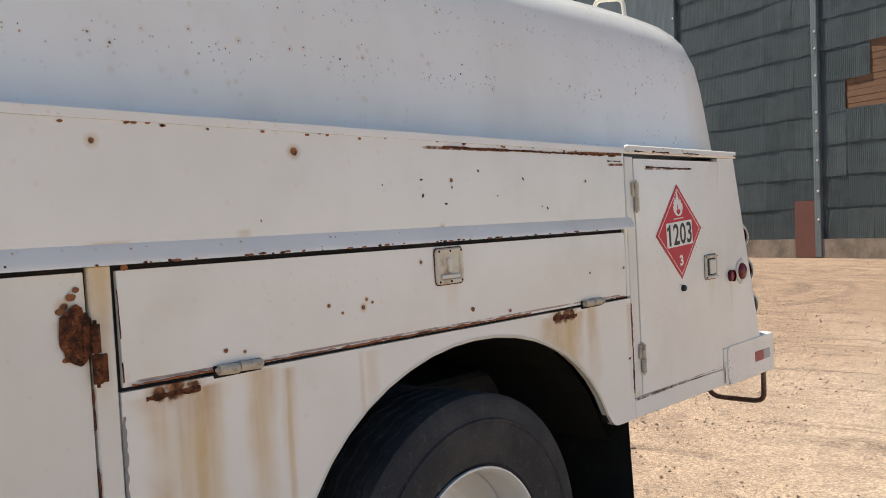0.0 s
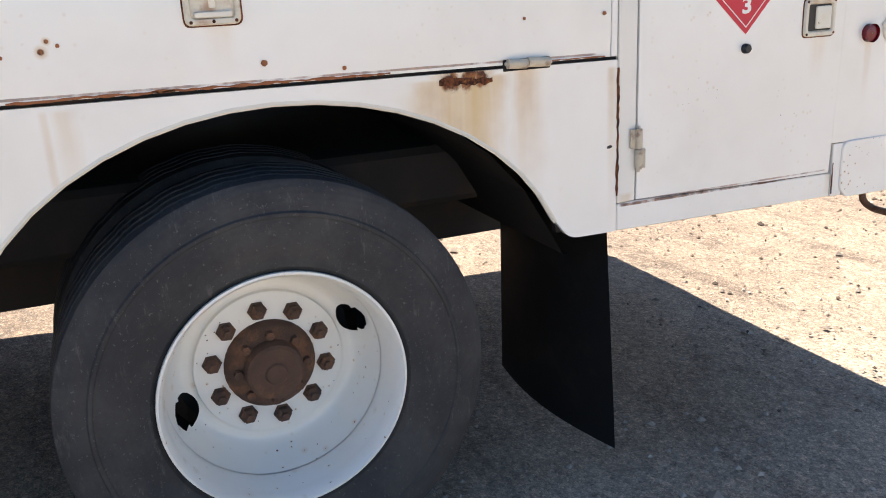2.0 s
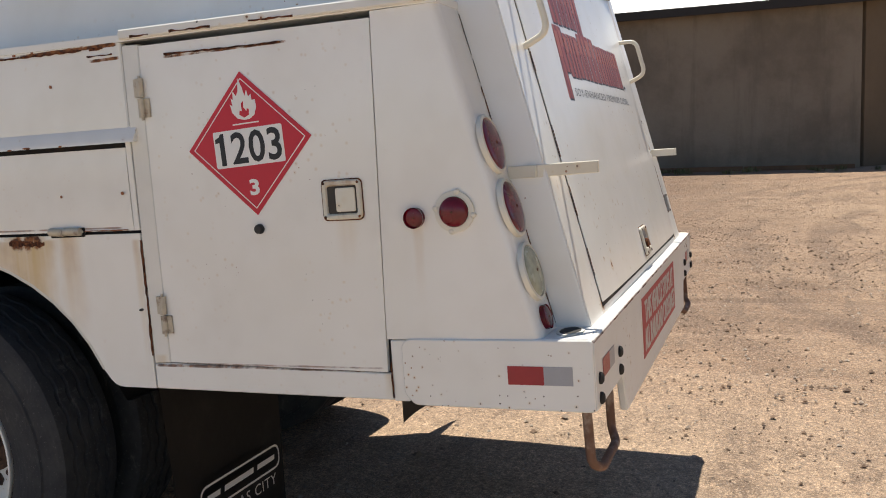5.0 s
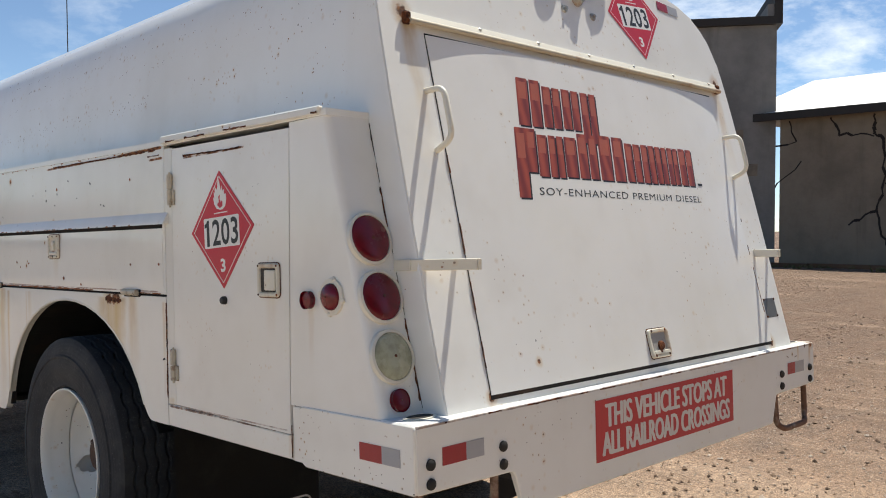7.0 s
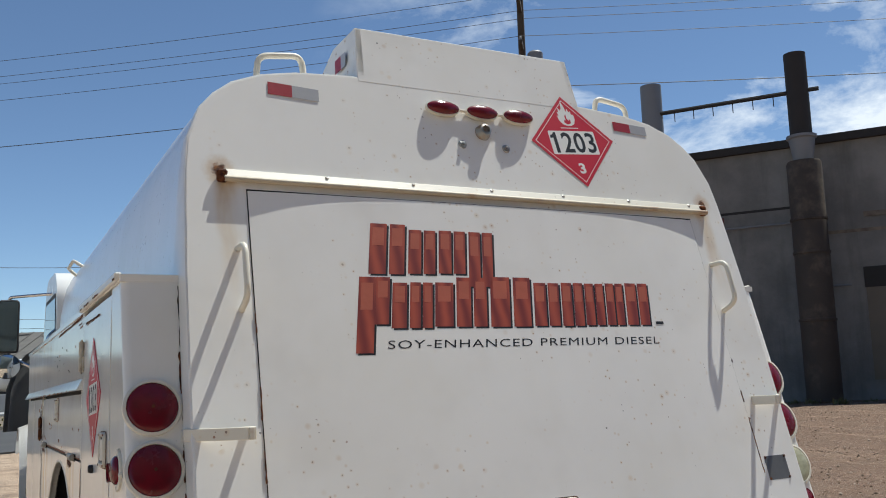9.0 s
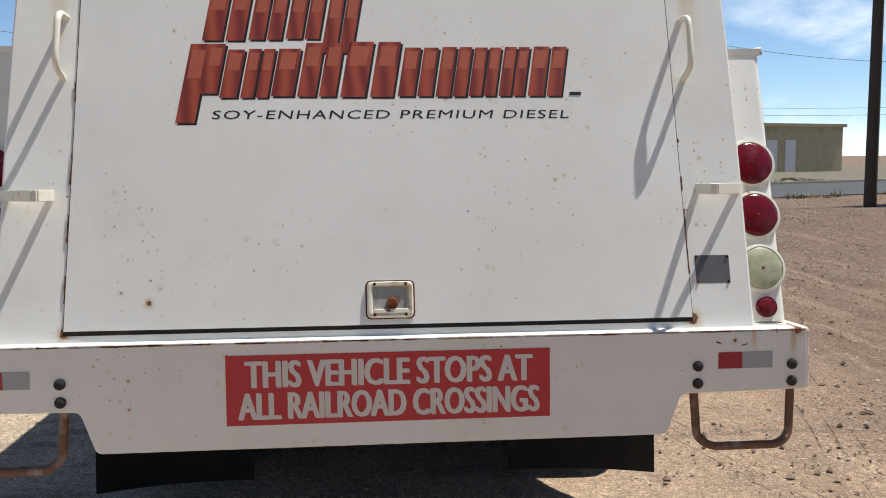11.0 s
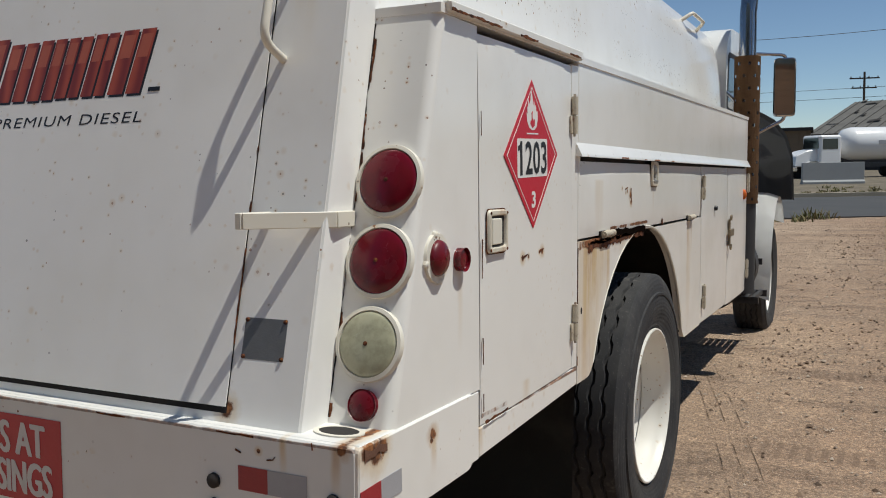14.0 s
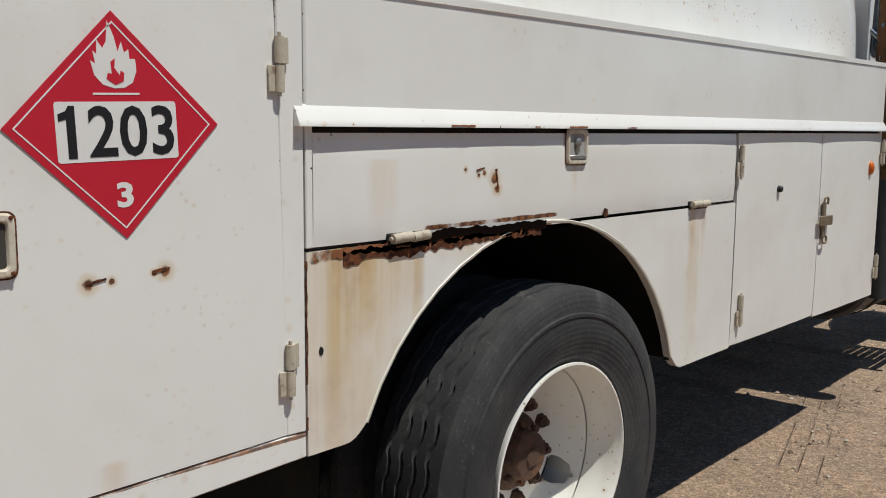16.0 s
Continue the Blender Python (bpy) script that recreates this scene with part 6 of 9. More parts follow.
cab_prof = rounded([(5.07, 0.75), (5.07, 2.20), (5.24, 2.36), (6.05, 2.40), (6.28, 2.28), (6.62, 1.62), (6.62, 0.75)], 0.12, 4)
bm = bmesh.new()
loft(bm, [[(x * k, y, z) for y, z in [(5.86 + (y - 5.86) * q, z) for y, z in cab_prof]] for x, k, q in ((-1.03, 1, 0.985), (-0.98, 1, 1), (0.98, 1, 1), (1.03, 1, 0.985))])
cab = part("cab", bm, M_CAB, truck, "white painted truck cab", smooth=True)
for s in (-1, 1):
    poly = rounded([(5.16, 1.79), (6.42, 1.80), (6.16, 2.19), (5.20, 2.15)], 0.05, 3)
    part("cab_window", side_plate(poly, s * 1.034, s * 1.02, 0.002), M_GLASS, cab, "dark side window")
    frame_bar = rounded([(5.13, 1.76), (6.46, 1.77), (6.19, 2.225), (5.17, 2.185)], 0.06, 3)
    part("window_rubber", side_plate(frame_bar, s * 1.0325, s * 1.02, 0.001), M_FLAP, cab)
    bm = bmesh.new()
    tube(bm, bent([(s * 1.02, 5.16, 1.60), (s * 1.085, 5.15, 1.64), (s * 1.085, 5.14, 1.84), (s * 1.02, 5.13, 1.90)], 0.03), 0.014, 8)
    part("cab_grab_rail", bm, M_CHROME, cab, smooth=True)
bm = bmesh.new()
extrude(bm, [Vector((-0.80, 5.06, 1.80)), Vector((0.80, 5.06, 1.80)), Vector((0.80, 5.06, 2.12)), Vector((-0.80, 5.06, 2.12))], Vector((0, 0.012, 0)), 0)
part("rear_window", bm, M_GLASS, cab)
# exhaust stack with a perforated guard
SX, SY = 1.175, 5.06
bm = bmesh.new()
tube(bm, [(SX, SY, 0.75), (SX, SY, 2.42), (SX + 0.005, SY + 0.02, 2.52), (SX + 0.02, SY + 0.07, 2.60), (SX + 0.03, SY + 0.15, 2.66), (SX + 0.035, SY + 0.2, 2.69)], 0.056, 18, False)
bmesh.ops.solidify(bm, geom=bm.faces[:], thickness=0.004)
stack = part("exhaust_pipe", bm, M_CHROME, truck, "chrome exhaust stack with a curved tip", smooth=True)
bm = bmesh.new()
nz = 24
cols = 8
vs = []
for j in range(nz * 2 + 1):
    z = 1.12 + 1.0 * j / (nz * 2)
    vs.append([bm.verts.new((SX + 0.086 * math.sin(a), SY - 0.086 * math.cos(a), z)) for a in [(-1.65 + 3.3 * i / (cols * 2)) for i in range(cols * 2 + 1)]])
for j in range(nz * 2):
    for i in range(cols * 2):
        if j % 4 == 1 and (i % 4 == (1 if (j // 4) % 2 else 3)):
            continue
        bm.faces.new((vs[j][i], vs[j][i + 1], vs[j + 1][i + 1], vs[j + 1][i]))
bmesh.ops.solidify(bm, geom=bm.faces[:], thickness=0.003)
part("heat_guard", bm, plain("rusty_guard", (0.22, 0.115, 0.05), 0.8, 0.0, 0.35, 16, 0.3, stain=(0.11, 0.05, 0.025)), stack, "rusty perforated heat guard")
bm = bmesh.new()
tube(bm, [(SX, SY, 0.5), (SX, SY, 1.3)], 0.075, 14)
part("muffler", bm, M_STEEL, stack, smooth=True)
# mirrors
for s in (-1, 1):
    mx = s * 1.335
    bm = bmesh.new()
    bm2 = rounded(rect(0.160, 0.44), 0.03, 4)
    m = pose(mx, 5.86, 1.99, 90, 0, 6 * s)
    extrude(bm, [m @ Vector((x, y, 0)) for x, y in bm2], m.to_3x3() @ Vector((0, 0, -0.05)), 0.008)
    mirror = part("wing_mirror", bm, M_CHROME if s > 0 else M_STEEL, truck, "tall wing mirror in a metal shell")
    bm = flat_bm(rounded(rect(0.136, 0.41), 0.025, 4), m @ pose(0, 0, 0.001), 0.002)
    mg = Net("mirror_glass", 0.03, 1.0)
    mg.color((0.7, 0.74, 0.75))
    part("mirror_glass", bm, mg.m, mirror)
    bm = bmesh.new()
    tube(bm, bent([(s * 0.98, 5.60, 2.235), (mx, 5.90, 2.235), (mx, 5.91, 1.75), (s * 0.98, 5.80, 1.56)], 0.04), 0.013, 8)
    part("mirror_arm", bm, M_CHROME, mirror, smooth=True)
    if s > 0:
        continue
    bm = bmesh.new()
    lathe(bm, [(0.0, -0.045), (0.06, -0.036), (0.095, -0.012), (0.102, 0.0), (0.098, 0.004)], 24, pose(mx, 5.85, 1.66, 0, 0, 180))
    bowl = part("round_mirror", bm, M_STEEL, mirror, "small round convex mirror", smooth=True)
    part("round_glass", lathe(bmesh.new(), [(0.098, 0.002), (0.07, 0.012), (0.035, 0.018), (0.0, 0.020)], 24, pose(mx, 5.85, 1.66, 0, 0, 180)), mg.m, bowl, smooth=True)
# hood tilted forward, its underside to the rear
bm = bmesh.new()
rings = []
for k in range(13):
    a = math.pi * k / 12
    rings.append((math.copysign(1.27 * abs(math.cos(a)) ** 0.42, math.cos(a)) if k != 6 else 0.0, 1.12 + 0.85 * math.sin(a) ** 0.6))
outer = [Vector((x, 7.35 + 0.25 * (1 - abs(x) / 1.18), z)) for x, z in rings]
loft(bm, [outer, [Vector((p.x * 1.04, p.y - 0.35, 1.12 + (p.z - 1.12) * 1.03)) for p in outer]], closed=False, caps=False)
bm.faces.new([bm.verts.new(p + Vector((0, 0.02, 0))) for p in outer])
bmesh.ops.solidify(bm, geom=bm.faces[:], thickness=0.02)
part("tilted_hood", bm, plain("dark_hood_underside", (0.10, 0.10, 0.10), 0.6, vary=0.3, scale=5), truck, "hood tilted forward with its dark underside showing", smooth=True)
for s in (-1, 1):
    bm = bmesh.new()
    ring = []
    for k in range(10):
        a = math.pi * (0.02 + 0.62 * k / 9)
        ring.append((7.10 - 0.62 * math.cos(a) * -1, 0.30 + 0.66 * math.sin(a)))
    arc = [(7.08 - 0.60 * math.cos(math.pi * (0.0 + 0.75 * k / 11)), 0.32 + 0.88 * math.sin(math.pi * (0.0 + 0.75 * k / 11))) for k in range(12)]
    loft(bm, [[Vector((s * x, y, z)) for y, z in arc] for x in (0.80, 1.10, 1.17, 1.19)], closed=False, caps=False)
    for v in bm.verts:
        if abs(v.co.x) > 1.10:
            v.co.z -= 0.03 * (abs(v.co.x) - 1.06) / 0.09
    bmesh.ops.solidify(bm, geom=bm.faces[:], thickness=0.015)
    part("front_fender", bm, M_CAB, truck, "rounded white front fender", smooth=True)
    w = dished_wheel(s, 1.10, 7.08, 0.42, 0.06, "front_wheel", "front steel wheel", hub=False)
    part("tyre", tyre_bm(s * 1.00, 7.08, 0.42, 0.27, 0.512, 0.300, s, True), M_TYRE, w, smooth=True)
    # fuel tank, steps
    bm = bmesh.new()
    lathe(bm, [(0.0, 0.0), (0.26, 0.0), (0.28, 0.02), (0.28, 0.98), (0.26, 1.0), (0.0, 1.0)], 28, pose(s * 0.88, 5.02, 0.62))
    tank = part("fuel_tank", bm, M_STEEL, truck, "round dark fuel tank under the cab", smooth=True)
    for y in (5.25, 5.75):
        bm = bmesh.new()
        lathe(bm, [(0.284, 0), (0.290, 0.005), (0.290, 0.045), (0.284, 0.05)], 28, pose(s * 0.88, y, 0.62))
        part("tank_strap", bm, M_DARK, tank)
    for z, x in ((0.36, 1.16), (0.62, 1.12)):
        bm = bmesh.new()
        for i in range(4):
            box_bm(min(s * (x - 0.18 + 0.05 * i), s * (x - 0.15 + 0.05 * i)), max(s * (x - 0.18 + 0.05 * i), s * (x - 0.15 + 0.05 * i)), 5.75, 6.3, z, z + 0.03, 0, bm)
        box_bm(min(s * (x - 0.2), s * (x + 0.03)), max(s * (x - 0.2), s * (x + 0.03)), 5.75, 5.78, z - 0.02, z + 0.03, 0, bm)
        box_bm(min(s * (x - 0.2), s * (x + 0.03)), max(s * (x - 0.2), s * (x + 0.03)), 6.27, 6.3, z - 0.02, z + 0.03, 0, bm)
        part("cab_step", bm, M_STEEL, truck, "slatted metal cab step")
    bm = bmesh.new()
    box_bm(min(s * 0.5, s * 0.8), max(s * 0.5, s * 0.8), 4.9, 6.6, 0.5, 0.78, 0.02, bm)
    part("underframe", bm, M_DARK, truck)
bm = bmesh.new()
tube(bm, [(-0.72, 0.75, 0.50), (0.55, 0.75, 0.50)], 0.055, 12)
tube(bm, [(-0.30, 0.8, 0.50), (-0.30, 2.0, 0.42)], 0.05, 12)
part("outlet_pipe", bm, M_RUST, truck, "rusty outlet pipe under the tank", smooth=True)
bm = bmesh.new()
tube(bm, [(-0.56, 1.1, 0.62), (-0.56, 1.1, 0.42)], 0.03, 8)
tube(bm, [(0.0, 3.0, 0.36), (0.0, 6.0, 0.5)], 0.05, 10)
box_bm(-0.5, 0.5, 3.2, 3.5, 0.28, 0.5, 0.02, bm)
part("drive_shaft", bm, M_DARK, truck, smooth=True)
bm = bmesh.new()
tube(bm, [(-0.21, 4.63, 2.30), (-0.21, 4.63, 3.36)], 0.0035, 6)
part("whip_aerial", bm, M_STEEL, truck)


# ---------------------------------------------------------------- the surroundings
def block(name, corners, z0, z1, mat, parent, thick=None, label="", bevel=0.0):
    """An upright prism on plan corners."""
    return part(name, extrude(bmesh.new(), [Vector((x, y, z0)) for x, y in corners], Vector((0, 0, z1 - z0)), bevel), mat, parent, label)


def wall_frame(a, b):
    """A frame with x along the wall from a to b, z up, y to its left."""
    d = Vector((b[0] - a[0], b[1] - a[1], 0))
    return Matrix.Translation((a[0], a[1], 0)) @ Matrix.Rotation(math.atan2(d.y, d.x), 4, "Z"), d.length


def corr_mat(name, col, col2, scale=60.0, rough=0.55, metal=0.3, stain=(0.2, 0.1, 0.06), axis=0, amount=0.5):
    k = Net(name, rough, metal)
    w = k.n.new("ShaderNodeTexWave")
    w.bands_direction = "XYZ"[axis]
    w.inputs["Scale"].default_value = scale / 9.5
    k.l.new(k.co, w.inputs["Vector"])
    inf = k.n.new("ShaderNodeObjectInfo")
    c = k.mix(inf.outputs["Random"], col, col2)
    c = k.mix(k.mul(k.step(k.noise(0.9, 5, 0.65), 0.45, 0.7), 0.5), c, tuple(v * 0.62 for v in col))
    c = k.mix(k.mul(k.step(k.noise(1.0, 4, 0.6, k.scaled((3.0, 3.0, 0.35))), 0.5, 0.75), 0.35), c, tuple(min(1, v * 1.5) for v in col2))
    c = k.mix(k.mul(k.step(k.noise(2.3, 6, 0.7), 0.60, 0.74), amount), c, stain)
    k.color(c)
    k.bump(w.outputs["Fac"], 0.45, 0.02)
    return k.m


def stucco_mat(name, col, dark, scale=0.6):
    k = Net(name, 0.92, 0.0, 0.2)
    c = k.mix(k.step(k.noise(scale, 6, 0.65), 0.35, 0.68), col, dark)
    c = k.mix(k.mul(k.step(k.noise(1.0, 5, 0.6, k.scaled((1.6, 1.6, 0.22))), 0.5, 0.75), 0.55), c, tuple(v * 0.6 for v in dark))
    c = k.mix(k.mul(k.noise(9, 5), 0.25), c, dark)
    k.color(c)
    k.bump(k.noise(5, 6, 0.7), 0.35, 0.05)
    return k.m


M_ELEV = corr_mat("grey_green_corrugated_sheet", (0.120, 0.146, 0.146), (0.160, 0.190, 0.190), 40, 0.55, 0.2, (0.09, 0.075, 0.06), 0, 0.25)
M_CONC = stucco_mat("old_concrete", (0.30, 0.245, 0.19), (0.15, 0.12, 0.095), 1.4)
M_WOOD = plain("weathered_boards", (0.20, 0.105, 0.055), 0.85, 0.0, 0.45, 3, 0.4, stain=(0.09, 0.05, 0.03))
M_TIMBER = plain("grey_weathered_timber", (0.24, 0.20, 0.155), 0.9, 0.0, 0.3, 3, 0.4, stain=(0.10, 0.075, 0.05))
M_STUCCO = stucco_mat("brown_stucco", (0.30, 0.245, 0.185), (0.20, 0.16, 0.12), 0.5)
M_GREYWALL = stucco_mat("grey_cement_wall", (0.30, 0.285, 0.265), (0.19, 0.18, 0.17), 0.45)
M_CRACK = plain("dark_crack", (0.025, 0.02, 0.017), 0.95)
M_WHITEROOF = corr_mat("white_metal_roof", (0.62, 0.61, 0.57), (0.70, 0.69, 0.66), 14, 0.55, 0.1, (0.34, 0.29, 0.22), 0, 0.5)
M_FASCIA = plain("dark_fascia", (0.035, 0.03, 0.027), 0.8)
M_PIPE = plain("sooty_rusty_stack", (0.075, 0.055, 0.042), 0.8, 0.0, 0.5, 1.6, 0.2, stain=(0.17, 0.13, 0.09))
M_GREYPIPE = plain("grey_stack", (0.24, 0.24, 0.25), 0.6, 0.2, 0.2, 2)
M_SILO = stucco_mat("pale_silo_concrete", (0.56, 0.54, 0.49), (0.44, 0.42, 0.38), 0.16)
M_SHED = corr_mat("pale_grey_shed_sheet", (0.42, 0.44, 0.46), (0.46, 0.48, 0.50), 26, 0.5, 0.1, (0.3, 0.3, 0.3), 0, 0.1)
M_BLUE = corr_mat("blue_container_paint", (0.025, 0.06, 0.16), (0.025, 0.06, 0.16), 9, 0.5, 0.1, (0.10, 0.07, 0.06), 0, 0.3)
M_CAR = corr_mat("brown_rail_car_paint", (0.14, 0.045, 0.035), (0.11, 0.05, 0.04), 5, 0.75, 0.0, (0.05, 0.03, 0.025), 0, 0.6)
M_SILVER = corr_mat("silver_painted_sheet", (0.55, 0.56, 0.57), (0.62, 0.63, 0.64), 9, 0.5, 0.25, (0.36, 0.33, 0.30), 2, 0.35)
M_OLDWALL = stucco_mat("old_patched_boards", (0.42, 0.41, 0.39), (0.27, 0.255, 0.235), 0.5)
M_BROWNBOARD = plain("dark_brown_boards", (0.13, 0.10, 0.08), 0.9, 0.0, 0.4, 1.5, 0.3, stain=(0.26, 0.23, 0.19))
M_GREYROOF = corr_mat("grey_sheet_roof", (0.115, 0.108, 0.098), (0.14, 0.133, 0.12), 16, 0.85, 0.0, (0.07, 0.055, 0.042), 0, 0.6)
M_RUSTROOF = corr_mat("rusty_sheet_roof", (0.15, 0.07, 0.05), (0.17, 0.08, 0.06), 16, 0.8, 0.1, (0.12, 0.05, 0.035), 0, 0.6)
M_BARNWALL = corr_mat("dark_grey_shed_wall", (0.07, 0.07, 0.068), (0.10, 0.097, 0.093), 10, 0.85, 0.0, (0.04, 0.034, 0.03), 0, 0.5)
M_TAN = corr_mat("tan_metal_wall", (0.40, 0.31, 0.19), (0.42, 0.33, 0.20), 14, 0.6, 0.1, (0.3, 0.22, 0.14), 0, 0.2)
M_ASPHALT = plain("asphalt", (0.062, 0.062, 0.063), 0.9, 0.0, 0.25, 0.8, 0.3, stain=(0.085, 0.08, 0.075))
M_KERB = plain("kerb_concrete", (0.40, 0.35, 0.27), 0.9, 0.0, 0.2, 3, 0.2)
M_POLE = plain("tarred_pole", (0.075, 0.055, 0.04), 0.9, 0.0, 0.3, 3, 0.2)
M_CARPAINT = plain("white_car_paint", (0.78, 0.78, 0.78), 0.2, vary=0.03, scale=2, bump=0.0)

# grain elevator clad in overlapping sheets
EA, EB = (-12.0, -21.1), (22.5, -32.6)
efr, elen = wall_frame(EB, EA)      # x runs from the far end towards -x; y points to the yard
ez = 0.36
elevator = thing("grain_elevator", "tall grain elevator clad in grey-green corrugated sheets over concrete", "elevator", efr)


def local_box(name, x0, x1, y0, y1, z0, z1, mat, parent, label="", bevel=0.0):
    return part(name, box_bm(x0, x1, y0, y1, z0, z1, bevel), mat, parent, label)


# the yard side is at positive or negative y of the frame
side_y = 1.0 if (efr.inverted() @ Vector((0, 0, 0))).y > 0 else -1.0


def ybox(y0, y1):
    return (min(y0 * side_y, y1 * side_y), max(y0 * side_y, y1 * side_y))


eb = 1.10
local_box("concrete_base", 0, elen, *ybox(-8, 0.10), ez - 1.2, eb, M_CONC, elevator, "stained board-marked concrete base")
local_box("core", 0, elen, *ybox(-8, -0.06), eb, 26, M_WOOD, elevator)
rnd = random.Random(4)
cols = [1.05, 8.0, 14.95, 21.9, 28.85]
cuts = [0.0, 1.05, 3.4, 5.7, 8.0, 10.3, 12.6, 13.95, 14.95, 16.06, 17.03, 19.4, 21.9, 24.2, 26.5, 28.85, 31.6, elen]
row_h = 1.10
for xa, xb in zip(cuts, cuts[1:]):
    for r in range(14 if 7 < xa < 25 else 8):
        if (r == 0 and xa == 13.95) or (r == 4 and 16.0 < xa < 19) or (r == 5 and 17.0 < xa < 19):
            continue
        z0 = eb + r * row_h + rnd.uniform(-0.02, 0.02)
        bm = bmesh.new()
        lift = rnd.uniform(0.014, 0.03)
        n = 4
        lo = [(xa + (xb - xa) * i / n, (lift + (0.03 if rnd.random() < 0.12 else 0.0)) * side_y, z0 + rnd.uniform(-0.012, 0.012)) for i in range(n + 1)]
        hi = [(x, 0.0, z0 + row_h + 0.05) for x, y, z in lo]
        a, b = [bm.verts.new(p) for p in lo], [bm.verts.new(p) for p in hi]
        for i in range(n):
            bm.faces.new((a[i], a[i + 1], b[i + 1], b[i]))
        bmesh.ops.solidify(bm, geom=bm.faces[:], thickness=0.004)
        part("metal_sheet", bm, M_ELEV, elevator)
local_box("upper_cladding", 0, elen, *ybox(-0.06, 0.0), eb + 8 * row_h, 26, M_ELEV, elevator)
for i in range(10):
    local_box("board", 16.1, 19.4, *ybox(-0.06, -0.035 + 0.006 * (i % 3)), eb + 4 * row_h + 0.225 * i, eb + 4 * row_h + 0.215 + 0.225 * i, M_WOOD, elevator)
for x in cols:
    bm = bmesh.new()
    box_bm(x - 0.13, x + 0.13, *ybox(0.0, 0.16), ez + 0.1, 18, 0.01, bm)
    part("pilaster", bm, M_ELEV, elevator)
    for i in range(14):
        bm = bmesh.new()
        bmesh.ops.create_uvsphere(bm, u_segments=6, v_segments=4, radius=0.045, matrix=Matrix.Translation((x + 0.05, 0.17 * side_y, ez + 1.6 + i * 0.95 + rnd.uniform(-0.2, 0.2))))
        part("bolt_cap", bm, M_SIGNWHITE, elevator)
local_box("small_door", 13.95, 14.80, *ybox(-0.05, 0.12), 0.45, 2.48, plain("rusty_red_door", (0.15, 0.06, 0.045), 0.85, vary=0.3, scale=2), elevator, "small rusty red door")

# cracked stucco building with a white metal roof, and the wall of the brown annex behind it
OX = 25.0
oz = 0.55
stucco = thing("stucco_building", "old brown stucco building with cracks under a white metal roof", "building")
local_box("wall", OX, OX + 12, -2.6, 10.9, oz - 1.0, oz + 4.6, M_STUCCO, stucco)
bm = bmesh.new()
extrude(bm, [Vector((OX - 0.5, -3.2, oz + 4.72)), Vector((OX + 6.2, -3.2, oz + 6.75)), Vector((OX + 12.5, -3.2, oz + 4.72))], Vector((0, 15.6, 0)), 0)
part("roof", bm, M_WHITEROOF, stucco, "sunlit white metal roof")
local_box("eave_board", OX - 0.50, OX - 0.42, -3.2, 12.4, oz + 4.5, oz + 4.75, M_FASCIA, stucco)
local_box("soffit", OX - 0.42, OX + 0.3, -3.2, 12.4, oz + 4.60, oz + 4.68, M_FASCIA, stucco)
win = local_box("window", OX - 0.02, OX + 0.2, 5.21, 6.93, oz + 0.79, oz + 3.0, plain("dusty_dark_glass", (0.022, 0.022, 0.02), 0.5, vary=0.4, scale=1.5, stain=(0.10, 0.06, 0.04)), stucco, "dusty steel-framed window")
for i in range(6):
    y = 5.21 + 1.72 * i / 5
    local_box("glazing_bar", OX - 0.05, OX - 0.02, y - 0.02, y + 0.02, oz + 0.79, oz + 3.0, M_FASCIA, win)
for i in range(4):
    z = oz + 0.79 + 2.21 * i / 3
    local_box("glazing_bar", OX - 0.05, OX - 0.02, 5.19, 6.95, z - 0.025, z + 0.025, M_FASCIA, win)
local_box("sill", OX - 0.10, OX, 5.06, 7.08, oz + 0.66, oz + 0.77, M_STUCCO, win)


def crack(parent, x, pts, w):
    """A wandering open crack on the wall plane x: pts of (y, z)."""
    bm = bmesh.new()
    r = random.Random(int(pts[0][0] * 100))
    path = [Vector(pts[0])]
    for a, b in zip(pts, pts[1:]):
        for i in range(1, 6):
            p = Vector(a).lerp(Vector(b), i / 5)
            path.append(p + Vector((r.uniform(-0.05, 0.05), r.uniform(-0.05, 0.05))))
    for i, (a, b) in enumerate(zip(path, path[1:])):
        d = (b - a).normalized()
        k = w * r.uniform(0.5, 1.3) / 2
        nrm = Vector((-d.y, d.x)) * k
        q = [a - nrm, b - nrm, b + nrm, a + nrm]
        extrude(bm, [Vector((x, p.x, p.y)) for p in q], Vector((-0.006, 0, 0)), 0)
    part("crack", bm, M_CRACK, parent)


for pts, w in ((((8.0, oz + 4.5), (8.05, oz + 3.9), (7.75, oz + 3.75)), 0.10), (((9.3, oz + 4.5), (9.0, oz + 3.95), (8.05, oz + 3.85)), 0.06), (((7.75, oz + 3.75), (7.7, oz + 2.4), (7.9, oz + 1.6), (8.7, oz + 1.2)), 0.07), (((7.7, oz + 2.4), (7.2, oz + 2.2)), 0.05), (((7.9, oz + 1.6), (7.8, oz + 0.9), (7.5, oz + 0.4)), 0.05), (((7.4, oz + 4.2), (7.2, oz + 3.7), (6.9, oz + 3.6)), 0.05), (((10.2, oz + 3.2), (11.4, oz + 2.0)), 0.05), (((10.6, oz + 4.5), (10.4, oz + 3.8), (11.6, oz + 3.6)), 0.05)):
    crack(stucco, OX - 0.001, pts, w)
for i in range(5):
    local_box("kerb_board", OX - 0.9, OX - 0.6, -2.4 + 3.0 * i, 0.55 + 3.0 * i, oz - 0.3, oz - 0.02 + 0.01 * (i % 2), M_WOOD, stucco)

